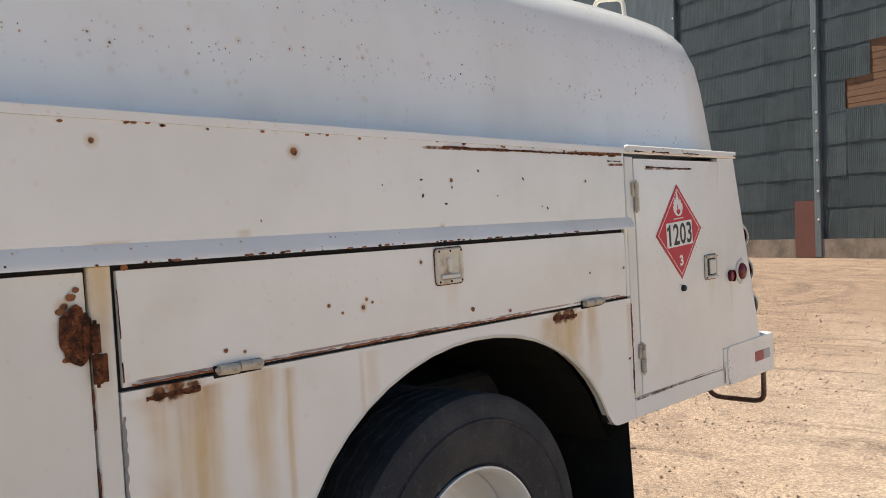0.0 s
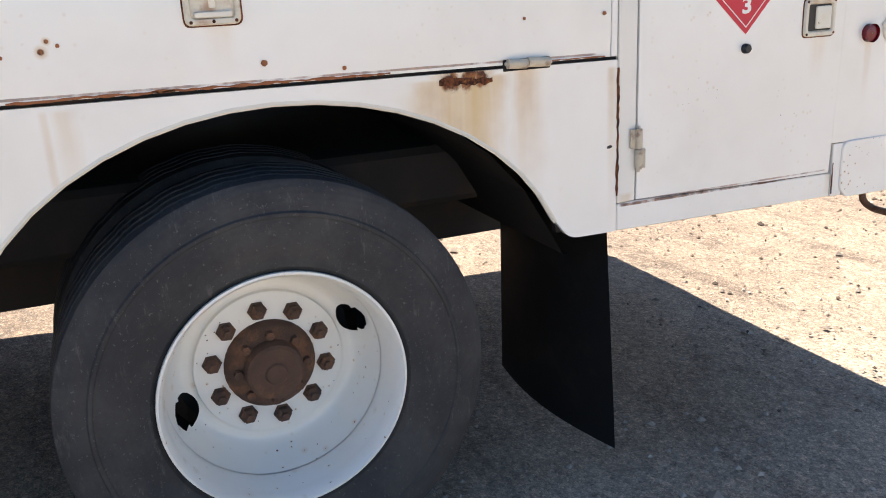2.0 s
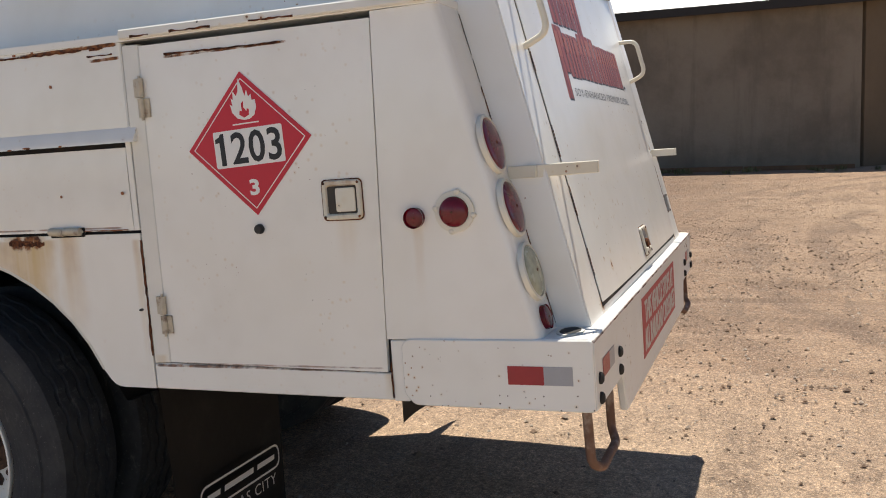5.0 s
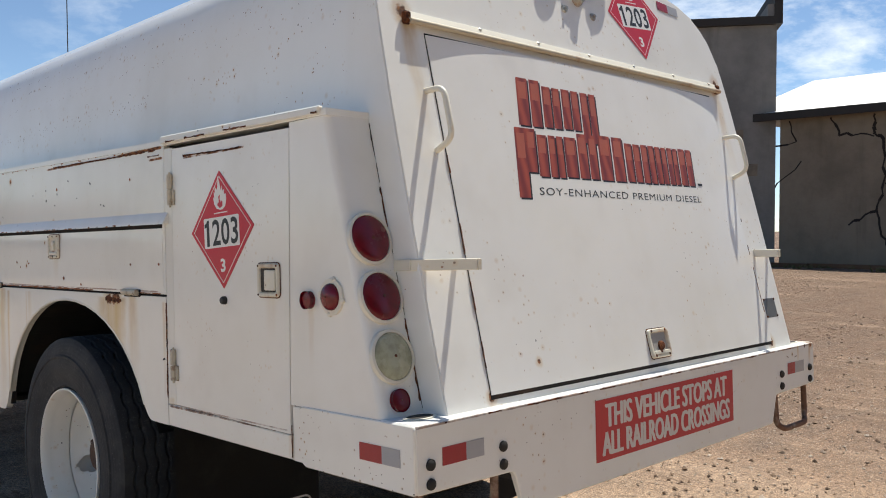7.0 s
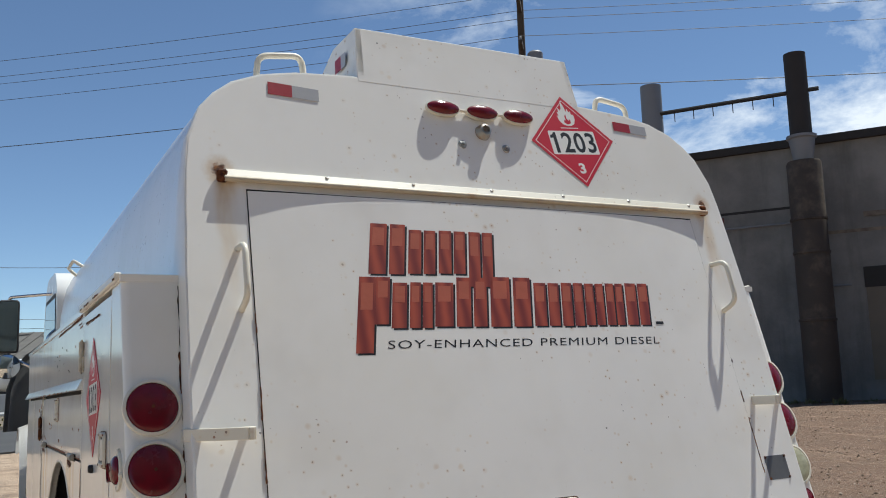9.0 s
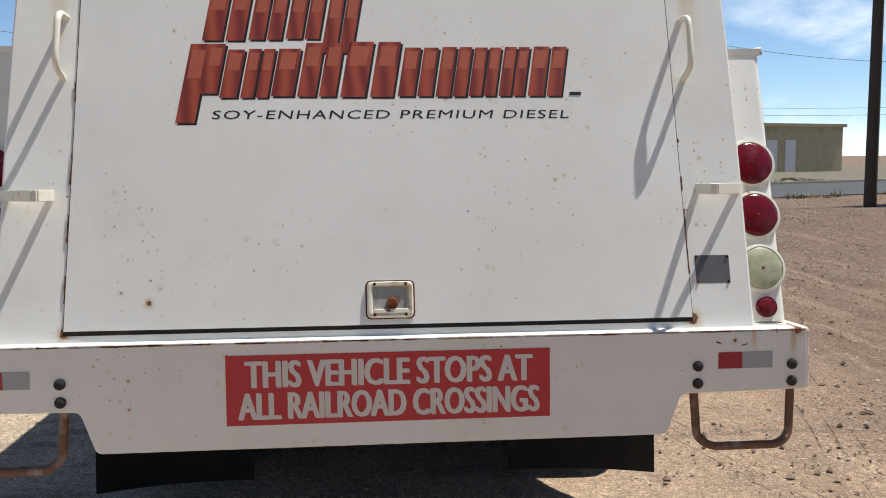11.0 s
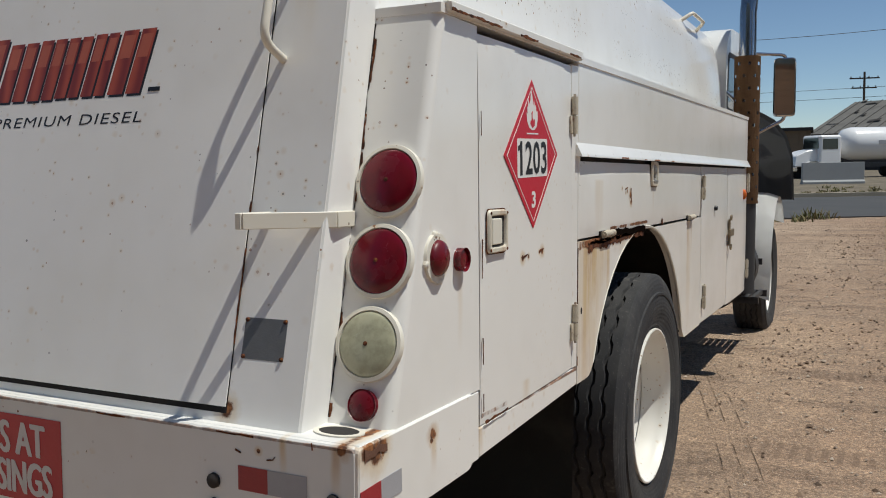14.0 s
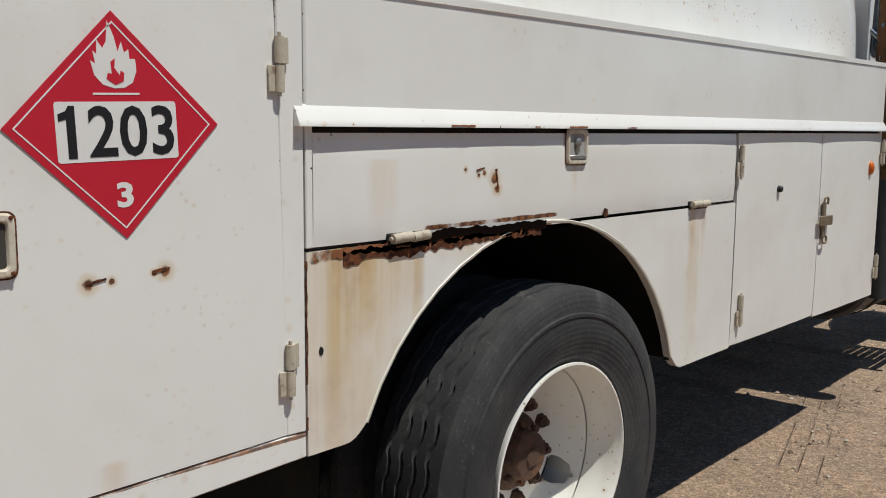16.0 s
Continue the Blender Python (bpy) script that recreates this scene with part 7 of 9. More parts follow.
bz = 0.10
annex = thing("brick_annex", "plain brown block building with a dark flat roof edge", "building")
pa, pb = Vector((25.1, -2.7)), Vector((35.0, -12.8))
d = (pb - pa).normalized()
nrm = Vector((d.y, -d.x))
nrm = nrm if nrm.x > 0 else -nrm
M_BRICK = stucco_mat("brown_painted_block", (0.205, 0.155, 0.105), (0.165, 0.125, 0.085), 0.35)
block("wall", [pa, pb, pb + nrm * 9, pa + nrm * 9], bz - 1, bz + 5.15, M_BRICK, annex)
e = -nrm * 0.25
block("roof_edge", [pa + e, pb + e + d * 0.3, pb + nrm * 9 + d * 0.3, pa + nrm * 9], bz + 5.15, bz + 5.35, M_FASCIA, annex)
q = pa + d * 7.45
M_PALEDOOR = plain("pale_weathered_door", (0.30, 0.285, 0.25), 0.8, vary=0.2, scale=3, stain=(0.15, 0.12, 0.09))
block("door_recess", [q - nrm * 0.015, q + d * 0.86 - nrm * 0.015, q + d * 0.86, q], bz + 0.2, bz + 2.36, M_FASCIA, annex)
block("door", [q + d * 0.10 - nrm * 0.05, q + d * 0.50 - nrm * 0.05, q + d * 0.50 - nrm * 0.016, q + d * 0.10 - nrm * 0.016], bz + 0.2, bz + 2.28, M_PALEDOOR, annex, label="narrow pale door standing ajar")
block("lintel", [q - nrm * 0.06 - d * 0.22, q - nrm * 0.06 + d * 1.0, q + d * 1.0, q - d * 0.22], bz + 2.36, bz + 2.44, M_WOOD, annex)
q = pa + d * 3.5
block("wall_joint", [q - nrm * 0.012, q + d * 0.06 - nrm * 0.012, q + d * 0.06, q], bz - 0.2, bz + 5.14, M_BRICK, annex)
q = pa + d * 9.0
block("wall_hook", [q - nrm * 0.10, q + d * 0.10 - nrm * 0.10, q + d * 0.10, q], bz + 4.25, bz + 4.55, M_FASCIA, annex)
q = pa + d * 3.4 - nrm * 1.1
wb = thing("concrete_block", "long white concrete block lying before the brown annex", "block")
block("body", [q - d * 1.3, q + d * 1.3, q + d * 1.3 + nrm * 0.5, q - d * 1.3 + nrm * 0.5], land(*q) - 0.1, land(*q) + 0.62, M_KERB, wb, bevel=0.02)
rt = random.Random(21)
for i in range(9):
    q = pa + d * (1.0 + 1.75 * i) - nrm * (0.75 + rt.uniform(-0.12, 0.12))
    tw = rt.uniform(-0.05, 0.05)
    tb_ = thing("old_timber", "grey weathered timber lying along the wall foot", "timber", group="timbers along the annex")
    block("beam", [q - nrm * 0.1, q + d * 1.8 - nrm * (0.1 + tw), q + d * 1.8 + nrm * (0.12 - tw), q + nrm * 0.12], land(*q) - 0.05, land(*q) + 0.14 + rt.uniform(0, 0.05), M_TIMBER, tb_)

# tall cement-rendered wall with the smoke stacks
GA, GB = (24.9, 11.0), (17.05, 22.6)
gfr, glen = wall_frame(GA, GB)
gs = 1.0 if (gfr.inverted() @ Vector((0, 0, 0))).y > 0 else -1.0
grey = thing("cement_building", "tall grey cement-rendered building with patched walls", "building", gfr)
gz = 0.5


def gbox(name, x0, x1, y0, y1, z0, z1, mat, label="", parent=None):
    return local_box(name, x0, x1, min(y0 * gs, y1 * gs), max(y0 * gs, y1 * gs), z0, z1, mat, parent or grey, label)


gbox("wall", 0, glen, -14, 0, gz - 1.2, gz + 7.66, M_GREYWALL)
gbox("coping", -0.15, glen, -14, 0.18, gz + 7.66, gz + 7.91, M_FASCIA)
gbox("ledge", 3.2, 4.9, 0, 0.05, gz + 5.25, gz + 5.40, M_CONC)
gbox("patch", 2.2, 6.4, 0, 0.012, gz + 4.80, gz + 4.90, M_CONC)
gbox("patch", 6.0, 9.4, 0, 0.012, gz + 5.72, gz + 5.80, M_FASCIA)
gbox("patch", 1.0, 1.35, 0, 0.012, gz + 3.6, gz + 4.3, M_CONC)
gbox("patch", 0.55, 1.0, 0, 0.012, gz + 2.8, gz + 3.2, M_CONC)
gbox("corner_parapet", -0.15, 0.10, -14, 0.18, gz + 7.91, gz + 8.85, M_FASCIA)
gbox("corner_parapet", 0.10, 0.30, -14, 0.10, gz + 7.91, gz + 8.30, M_GREYWALL)
w2 = gbox("window", 4.12, 5.02, 0, 0.05, gz + 0.35, gz + 3.1, plain("boarded_window", (0.20, 0.165, 0.125), 0.8, vary=0.25, scale=2), "boarded window under a dark opening")
gbox("dark_opening", 4.05, 5.05, 0.0, 0.06, gz + 3.1, gz + 3.72, M_FASCIA, parent=w2)
gbox("red_plate", 9.0, 9.22, 0, 0.04, gz + 4.95, gz + 5.65, plain("dull_red_plate", (0.14, 0.035, 0.03), 0.7, vary=0.2, scale=4))
for x0, x1, z in ((6.3, 11.6, 5.25), (5.4, 6.3, 3.2)):
    bm = bmesh.new()
    tube(bm, [(x0, 0.10 * gs, gz + z), (x1, 0.10 * gs, gz + z)], 0.035, 8)
    part("wall_pipe", bm, M_GREYPIPE, grey)
for px, py in ((20.35, 15.58),):
    stackp = thing("smoke_stack", "sooty rusty smoke stack with a narrower upper pipe", "smoke stack", pose(px, py, 0))
    bm = bmesh.new()
    lathe(bm, [(0.50, 0.3), (0.50, 7.35), (0.47, 7.42), (0.30, 7.45)], 28, pose(0, 0, 0, 90))
    lower = part("lower_pipe", bm, M_PIPE, stackp, smooth=True)
    for z in (2.6, 4.6, 5.6):
        bm = bmesh.new()
        lathe(bm, [(0.50, z), (0.53, z + 0.01), (0.53, z + 0.08), (0.50, z + 0.09)], 28, pose(0, 0, 0, 90))
        part("band", bm, M_PIPE, lower)
    bm = bmesh.new()
    lathe(bm, [(0.28, 7.45), (0.38, 8.1), (0.44, 8.14), (0.44, 8.22), (0.32, 8.24)], 28, pose(0, 0, 0, 90))
    part("collar", bm, M_GREYPIPE, stackp, smooth=True)
    bm = bmesh.new()
    lathe(bm, [(0.32, 8.2), (0.32, 10.8), (0.29, 10.8), (0.29, 10.4), (0.0, 10.4)], 28, pose(0, 0, 0, 90))
    part("upper_pipe", bm, plain("black_sooty_pipe", (0.04, 0.033, 0.03), 0.8, vary=0.4, scale=2), stackp, smooth=True)
for px, py in ((17.87, 19.3),):
    stackp = thing("smoke_stack", "plain grey smoke stack", "smoke stack", pose(px, py, 0))
    bm = bmesh.new()
    lathe(bm, [(0.34, 0.3), (0.34, 10.6), (0.30, 10.6), (0.30, 10.2), (0.0, 10.2)], 28, pose(0, 0, 0, 90))
    part("pipe", bm, M_GREYPIPE, stackp, smooth=True)
rail = thing("stack_brace", "dark iron brace between the two smoke stacks", "brace")
bm = bmesh.new()
tube(bm, [(20.65, 15.05, 9.6), (17.8, 19.2, 9.6)], 0.07, 8)
part("bar", bm, M_FASCIA, rail)
for i in range(7):
    t = 0.14 + 0.12 * i
    p = Vector((20.65, 15.05, 9.6)).lerp(Vector((17.8, 19.2, 9.6)), t)
    bm = bmesh.new()
    tube(bm, [p, p - Vector((0, 0, 0.35))], 0.015, 5)
    part("hook", bm, M_FASCIA, rail)

# marker stick and post before the stucco wall
stick = thing("marker_stick", "thin black and orange marker stick in the ground", "stick", pose(18.3, 3.35, 0.28))
M_ORANGE = plain("orange_paint", (0.62, 0.14, 0.05), 0.6)
for z0, z1, mt in ((0, 0.25, M_INK), (0.25, 0.9, M_INK), (0.9, 1.05, M_ORANGE), (1.05, 1.35, M_INK), (1.35, 1.42, M_DECALWHITE), (1.42, 1.75, M_INK), (1.75, 1.98, M_ORANGE)):
    bm = bmesh.new()
    tube(bm, [(-0.06 * z0 * 0.5, 0, z0), (-0.06 * z1 * 0.5, 0, z1)], 0.028, 8)
    part("band", bm, mt, stick)
mp = thing("marker_post", "short grey post with an orange top", "post", pose(17.7, 3.66, 0.27))
part("shaft", box_bm(-0.07, 0.07, -0.07, 0.07, -0.1, 0.28, 0.01), M_GREYPIPE, mp)
part("cap", box_bm(-0.075, 0.075, -0.075, 0.075, 0.28, 0.46, 0.02), M_ORANGE, mp)

# low block wall with the container on it
lowz = 0.50
lw = thing("block_wall", "low weathered concrete block wall", "wall")
ca, cb = Vector((26.1, -25.4)), Vector((16.0, -23.4))
cd = (cb - ca).normalized()
cn = Vector((-cd.y, cd.x))
cn = cn if cn.y < 0 else -cn
for i in range(8):
    a = ca + cd * (1.3 * i)
    b = a + cd * 1.28
    block("block", [a, b, b + cn * 2.8, a + cn * 2.8], lowz - 0.6, lowz + 0.86, M_CONC, lw)
cont = thing("shipping_container", "blue corrugated shipping container on a concrete block wall", "container")
a = ca + cd * 1.35 + cn * 0.15
b = a + cd * 6.06
bm = bmesh.new()
pts = []
for i in range(62):
    p = a.lerp(b, i / 61)
    pts.append(p + cn * (0.0 if (i // 2) % 2 else 0.05))
extrude(bm, [Vector((p.x, p.y, lowz + 0.95)) for p in pts] + [Vector((*(b + cn * 2.4), lowz + 0.95)), Vector((*(a + cn * 2.4), lowz + 0.95))], Vector((0, 0, 2.40)), 0)
part("body", bm, M_BLUE, cont)
M_BLUE2 = plain("dark_blue_frame_paint", (0.02, 0.04, 0.10), 0.5, vary=0.2, scale=3)
for p in (a, b):
    block("corner_post", [p - cd * 0.06 - cn * 0.02, p + cd * 0.06 - cn * 0.02, p + cd * 0.06 + cn * 0.1, p - cd * 0.06 + cn * 0.1], lowz + 0.86, lowz + 3.45, M_BLUE2, cont)
block("bottom_rail", [a - cn * 0.02, b - cn * 0.02, b + cn * 2.4, a + cn * 2.4], lowz + 0.86, lowz + 0.98, M_BLUE2, cont)
block("top_rail", [a - cn * 0.02, b - cn * 0.02, b + cn * 2.4, a + cn * 2.4], lowz + 3.34, lowz + 3.45, M_BLUE2, cont)
sb = thing("concrete_block", "loose white concrete block on the dirt", "block", pose(36.0, -34.5, land(36, -34.5), 0, 0, 30))
part("body", box_bm(-0.9, 0.9, -0.4, 0.4, -0.1, 0.72, 0.03), M_CONC, sb)

# rail cars and poles beyond
for i in range(2):
    t = Vector((68.4, -68.5)) + Vector((-7.0, -7.95)) * i * 1.04
    car = thing("rail_gondola", "rusty brown ribbed rail gondola", "rail car", Matrix.Translation((t.x, t.y, land(t.x, t.y) + 0.1)) @ Matrix.Rotation(math.atan2(7.95, 7.0), 4, "Z"), group="rail cars on the siding")
    part("body", box_bm(-5.2, 5.2, -1.4, 1.4, 0.75, 2.5, 0.05), M_CAR, car)
    for k in range(11):
        for s in (-1, 1):
            part("rib", box_bm(-5.1 + 1.0 * k, -4.98 + 1.0 * k, min(s * 1.4, s * 1.52), max(s * 1.4, s * 1.52), 0.75, 2.45), M_CAR, car)
    for x in (-4.1, -3.0, 3.0, 4.1):
        bm = bmesh.new()
        lathe(bm, [(0, -1.0), (0.42, -1.0), (0.42, 1.0), (0, 1.0)], 18, pose(x, 0, 0.42))
        part("wheel_set", bm, M_DARK, car)


def far(x, y):
    return land(x, y)


def pole(name, label, x, y, h, r=0.13, arms=(), lean=0.0):
    p = thing(name, label, "utility pole", pose(x, y, far(x, y) - 0.1, lean))
    bm = bmesh.new()
    loft(bm, [[(rr * math.cos(a), rr * math.sin(a), z) for a in (2 * math.pi * k / 10 for k in range(10))] for rr, z in ((r, 0), (r * 0.65, h))])
    part("shaft", bm, M_POLE, p, smooth=True)
    for z, w, ang in arms:
        bm = box_bm(-w / 2, w / 2, -0.06, 0.06, z - 0.06, z + 0.06)
        bmesh.ops.rotate(bm, verts=bm.verts, matrix=Matrix.Rotation(ang, 3, "Z"), cent=(0, 0, 0))
        arm = part("crossarm", bm, M_POLE, p)
        for k in range(4):
            u = (-0.45 + 0.3 * k) * w
            bm = bmesh.new()
            lathe(bm, [(0.05, 0.0), (0.06, 0.08), (0.03, 0.14), (0.0, 0.15)], 8, pose(u * math.cos(ang), u * math.sin(ang), z + 0.06, 90))
            part("insulator", bm, M_GREYPIPE, arm)
    return p


WIRE_ANG = math.atan2(6, -8) + math.pi / 2
for x, y in ((14.0, 21.0), (-26.0, 51.0), (54.0, -9.0)):
    pole("utility_pole", "tall tarred wooden utility pole with crossarms", x, y, 13.6, 0.17, ((13.2, 2.4, WIRE_ANG), (11.9, 1.6, WIRE_ANG)))


M_WIRE = plain("weathered_wire", (0.11, 0.105, 0.10), 0.6, vary=0.2, scale=5)


def wire(name, a, b, sag, r=0.011, label="thin sagging overhead wire"):
    bm = bmesh.new()
    a, b = Vector(a), Vector(b)
    tube(bm, [a.lerp(b, t) - Vector((0, 0, 4 * sag * t * (1 - t))) for t in (i / 24 for i in range(25))], r, 5)
    return tagged(part(name, bm, M_WIRE), label, "wire", "overhead wires")


wd = Vector((math.cos(WIRE_ANG), math.sin(WIRE_ANG), 0))
for off, z in ((-1.05, 13.4), (-0.35, 13.4), (1.05, 13.4), (0.7, 12.1), (0.1, 10.6)):
    for p, q in (((14, 21), (-26, 51)), ((14, 21), (54, -9))):
        wire("overhead_wire", Vector((*p, z)) + wd * off, Vector((*q, z)) + wd * off, 0.7, 0.009 if z > 11 else 0.014)
tr = thing("pole_transformer", "grey transformer can high on the utility pole", "transformer", pose(14.3, 20.7, 10.9))
bm = bmesh.new()
lathe(bm, [(0, 0), (0.24, 0), (0.25, 0.05), (0.25, 0.8), (0.2, 0.86), (0.0, 0.88)], 18, pose(0, 0, 0, 90))
part("can", bm, M_GREYPIPE, tr, smooth=True)

# silos, shed and tank trailer
sz = 1.62
for x, y, r, h, lbl in ((82.9, -39.3, 3.65, 36, "tall pale concrete grain silo"), (88.2, -48.7, 4.2, 36, "concrete grain silo in shade behind the others"), (75.8, -48.2, 2.9, 34, "tall pale concrete grain silo"), (71.3, -49.5, 2.6, 34, "pale concrete grain silo at the end of the row")):
    s_ob = thing("grain_silo", lbl, "silo", pose(x, y, far(x, y) - 0.2), group="silos of the grain elevator")
    bm = bmesh.new()
    lathe(bm, [(r, 0), (r, h), (0, h)], 40, pose(0, 0, 0, 90))
    part("shell", bm, M_SILO, s_ob, smooth=True)
    for k in range(3):
        a = math.atan2(-y, -x) + (-0.5, 0.05, 0.45)[k]
        for z in (7.5, 13.0):
            part("wall_mark", box_bm(-0.25, 0.25, -0.05, 0.05, z + k, z + k + 0.18), M_CONC, s_ob).matrix_basis = pose(r * math.cos(a), r * math.sin(a), 0, 0, 0, math.degrees(a) + 90)
    if x > 80 and y > -45:
        bm = bmesh.new()
        lathe(bm, [(r, 4.6), (r + 0.12, 4.62), (r + 0.12, 5.4), (r, 5.42)], 40, pose(0, 0, 0, 90))
        part("band", bm, M_CONC, s_ob)
gp = thing("green_downpipe", "tall green pipe running up the silo", "pipe", pose(79.3, -38.2, far(80, -36)))
bm = bmesh.new()
tube(bm, [(0, 0, 0), (0, 0, 30)], 0.28, 10)
part("pipe", bm, plain("green_pipe_paint", (0.05, 0.12, 0.06), 0.6), gp)
hb = thing("hopper_bin", "dark steel hopper bin on legs", "bin", pose(74.2, -41.6, far(77, -42.5) - 0.5))
bm = bmesh.new()
lathe(bm, [(0.3, 3.0), (1.6, 4.6), (1.6, 8.4), (1.2, 9.2), (0.5, 13.5), (0.0, 13.5)], 24, pose(0, 0, 0, 90))
part("bin", bm, plain("blue_grey_bin_paint", (0.16, 0.18, 0.20), 0.6, 0.1, 0.3, 2, 0.1, stain=(0.16, 0.07, 0.04)), hb, smooth=True)
for i in range(18):
    part("ladder_rung", tube(bmesh.new(), [(-1.62, 0.05, 4.6 + 0.28 * i), (-1.55, 0.55, 4.6 + 0.28 * i)], 0.035, 5), M_SIGNWHITE, hb)
for a in range(4):
    bm = bmesh.new()
    x, y = 1.4 * math.cos(a * math.pi / 2 + 0.7), 1.4 * math.sin(a * math.pi / 2 + 0.7)
    tube(bm, [(x, y, -0.1), (x, y, 5.6)], 0.1, 6)
    part("leg", bm, M_STEEL, hb)
bay = thing("loading_bay", "pale loading bay numbered 2 under a dark steel hopper", "building", Matrix.Translation((80.95, -31.2, 0)) @ Matrix.Rotation(math.atan2(-2.95, -1.0), 4, "Z"))
M_BAY = stucco_mat("pale_bay_concrete", (0.48, 0.46, 0.42), (0.36, 0.34, 0.31), 0.4)
part("lintel", box_bm(0, 3.3, 0, 5, 3.25, 4.3, 0.02), M_BAY, bay)
part("side_wall", box_bm(0, 0.55, 0, 5, 0.5, 3.25), M_BAY, bay)
part("side_wall", box_bm(2.85, 3.3, 0, 5, 0.5, 3.25), M_BAY, bay)
part("back_wall", box_bm(0.55, 2.85, 4.6, 5, 0.5, 3.25), M_FASCIA, bay)
part("bay_number", text_bm("2", 0.62, pose(1.75, -0.012, 3.78, 90), 0.42, 0.004), M_FASCIA, bay)
for x in (0.1, 1.2, 2.3, 3.2):
    part("rail_post", tube(bmesh.new(), [(x, 0.1, 4.3), (x, 0.1, 4.95)], 0.03, 6), M_STEEL, bay)
part("top_rail", tube(bmesh.new(), [(0.1, 0.1, 4.95), (3.2, 0.1, 4.95)], 0.03, 6), M_STEEL, bay)
hop = thing("steel_hopper", "dark steel hopper on thin legs over the loading bay", "hopper", pose(81.6, -33.2, 0))
bm = bmesh.new()
lathe(bm, [(0.12, 4.4), (1.0, 5.6), (1.0, 7.3), (0.3, 7.65), (0.0, 7.65)], 24, pose(0, 0, 0, 90))
part("cone_bin", bm, M_STEEL, hop, smooth=True)
for a in range(4):
    x, y = 0.95 * math.cos(a * math.pi / 2 + 0.5), 0.95 * math.sin(a * math.pi / 2 + 0.5)
    part("leg", tube(bmesh.new(), [(x, y, 4.2), (x, y, 6.2)], 0.05, 6), M_STEEL, hop)
for q in (((0, 0, 7.6), (0.1, -0.3, 11.5)), ((0.1, -0.3, 11.5), (0.1, -1.2, 15.0)), ((0, 0, 7.7), (0.1, -1.3, 9.5)), ((0.1, -0.3, 11.5), (0.1, -1.5, 10.6)), ((0.1, -0.6, 12.8), (0.1, -1.5, 12.8))):
    part("spout", tube(bmesh.new(), list(q), 0.09, 6), M_STEEL, hop)
pole("utility_pole", "distant wooden utility pole with three crossarms", 100.0, -37.4, 7.0, 0.16, ((6.3, 3.2, 1.2), (5.0, 3.0, 1.2), (3.9, 3.0, 1.2)))
st = thing("flue_pipe", "plain grey flue pipe on the brown annex", "pipe", pose(41.0, -11.8, 4.5))
part("pipe", tube(bmesh.new(), [(0, 0, 0), (-0.25, 0, 7.0)], 0.16, 12), M_GREYPIPE, st, smooth=True)
# added dark box: its colour stands for the shade between the silos
shaft = thing("silo_gap_shade", "dark box added for the shaded gap between the pale silos", "shaft", pose(80.2, -44.4, 0, 0, 0, 62))
part("wall", box_bm(-3.2, 3.2, -1.0, 1.0, 0, 36), stucco_mat("dark_gap_shade", (0.10, 0.085, 0.07), (0.05, 0.042, 0.035), 0.3), shaft)
for x in (-1.6, 1.4):
    part("corner_strip", box_bm(x - 0.15, x + 0.15, 1.0, 1.15, 0, 36), M_CONC, shaft)
shed = thing("metal_shed", "pale grey metal shed with a white gable roof", "shed")
L_, C_, E_ = Vector((60.0, -29.2)), Vector((53.7, -32.8)), Vector((66.7, -47.2))
back = L_ + (E_ - C_)
sz0, sze, szr = 1.15, 4.10, 5.25
block("wall", [L_, C_, E_, back], sz0 - 1, sze, M_SHED, shed)
bm = bmesh.new()
m1, m2 = (L_ + C_) / 2, (E_ + back) / 2
g1 = [bm.verts.new((p.x, p.y, z)) for p, z in ((L_, sze), (C_, sze), (m1, szr))]
bm.faces.new(g1)
part("gable", bm, M_SHED, shed)
bm = bmesh.new()
bm.faces.new([bm.verts.new((p.x, p.y, z)) for p, z in ((back, sze), (E_, sze), (m2, szr))])
part("gable", bm, M_SHED, shed)
bm = bmesh.new()
o = (C_ - L_).normalized() * 0.3
for p0, p1, q0, q1 in ((C_ + o, E_ + o, m1, m2), (L_ - o, back - o, m1, m2)):
    vs = [bm.verts.new((p.x, p.y, z)) for p, z in ((p0, sze - 0.05), (p1, sze - 0.05), (q1, szr + 0.08), (q0, szr + 0.08))]
    bm.faces.new(vs)
bmesh.ops.solidify(bm, geom=bm.faces[:], thickness=0.08)
part("roof", bm, M_WHITEROOF, shed, "sunlit white roof")
tt = thing("tank_trailer", "white horizontal tank on a low trailer", "trailer", pose(52.6, -28.6, far(52.6, -28.6), 0, 0, -60))
bm = bmesh.new()
lathe(bm, [(0, -1.55), (0.4, -1.5), (0.55, -1.35), (0.55, 1.35), (0.4, 1.5), (0, 1.55)], 24, pose(0, 0, 1.05, 0, 0, 90))
part("tank", bm, M_CARPAINT, tt, smooth=True)
part("chassis", box_bm(-1.9, 1.9, -0.4, 0.4, 0.35, 0.5), M_STEEL, tt)
for x in (-0.4, 0.45):
    for y in (-0.5, 0.5):
        bm = bmesh.new()
        lathe(bm, [(0, -0.1), (0.32, -0.1), (0.32, 0.1), (0, 0.1)], 18, pose(x, y, 0.32))
        part("wheel", bm, M_TYRE, tt)
part("hitch", box_bm(-3.0, -1.8, -0.06, 0.06, 0.3, 0.42), M_STEEL, tt)
pole("utility_pole", "distant wooden utility pole with one crossarm", 66.6, -55.3, 4.0, 0.12, ((3.7, 1.4, 0.9),))
tf = thing("timber_frame", "tall pale timber mast with crossed arms and a hanging spout", "timber frame", pose(53.2, -39.9, far(53.2, -39.9)))
M_NEWWOOD = plain("pale_timber", (0.36, 0.25, 0.14), 0.85, 0.0, 0.2, 3, 0.2)
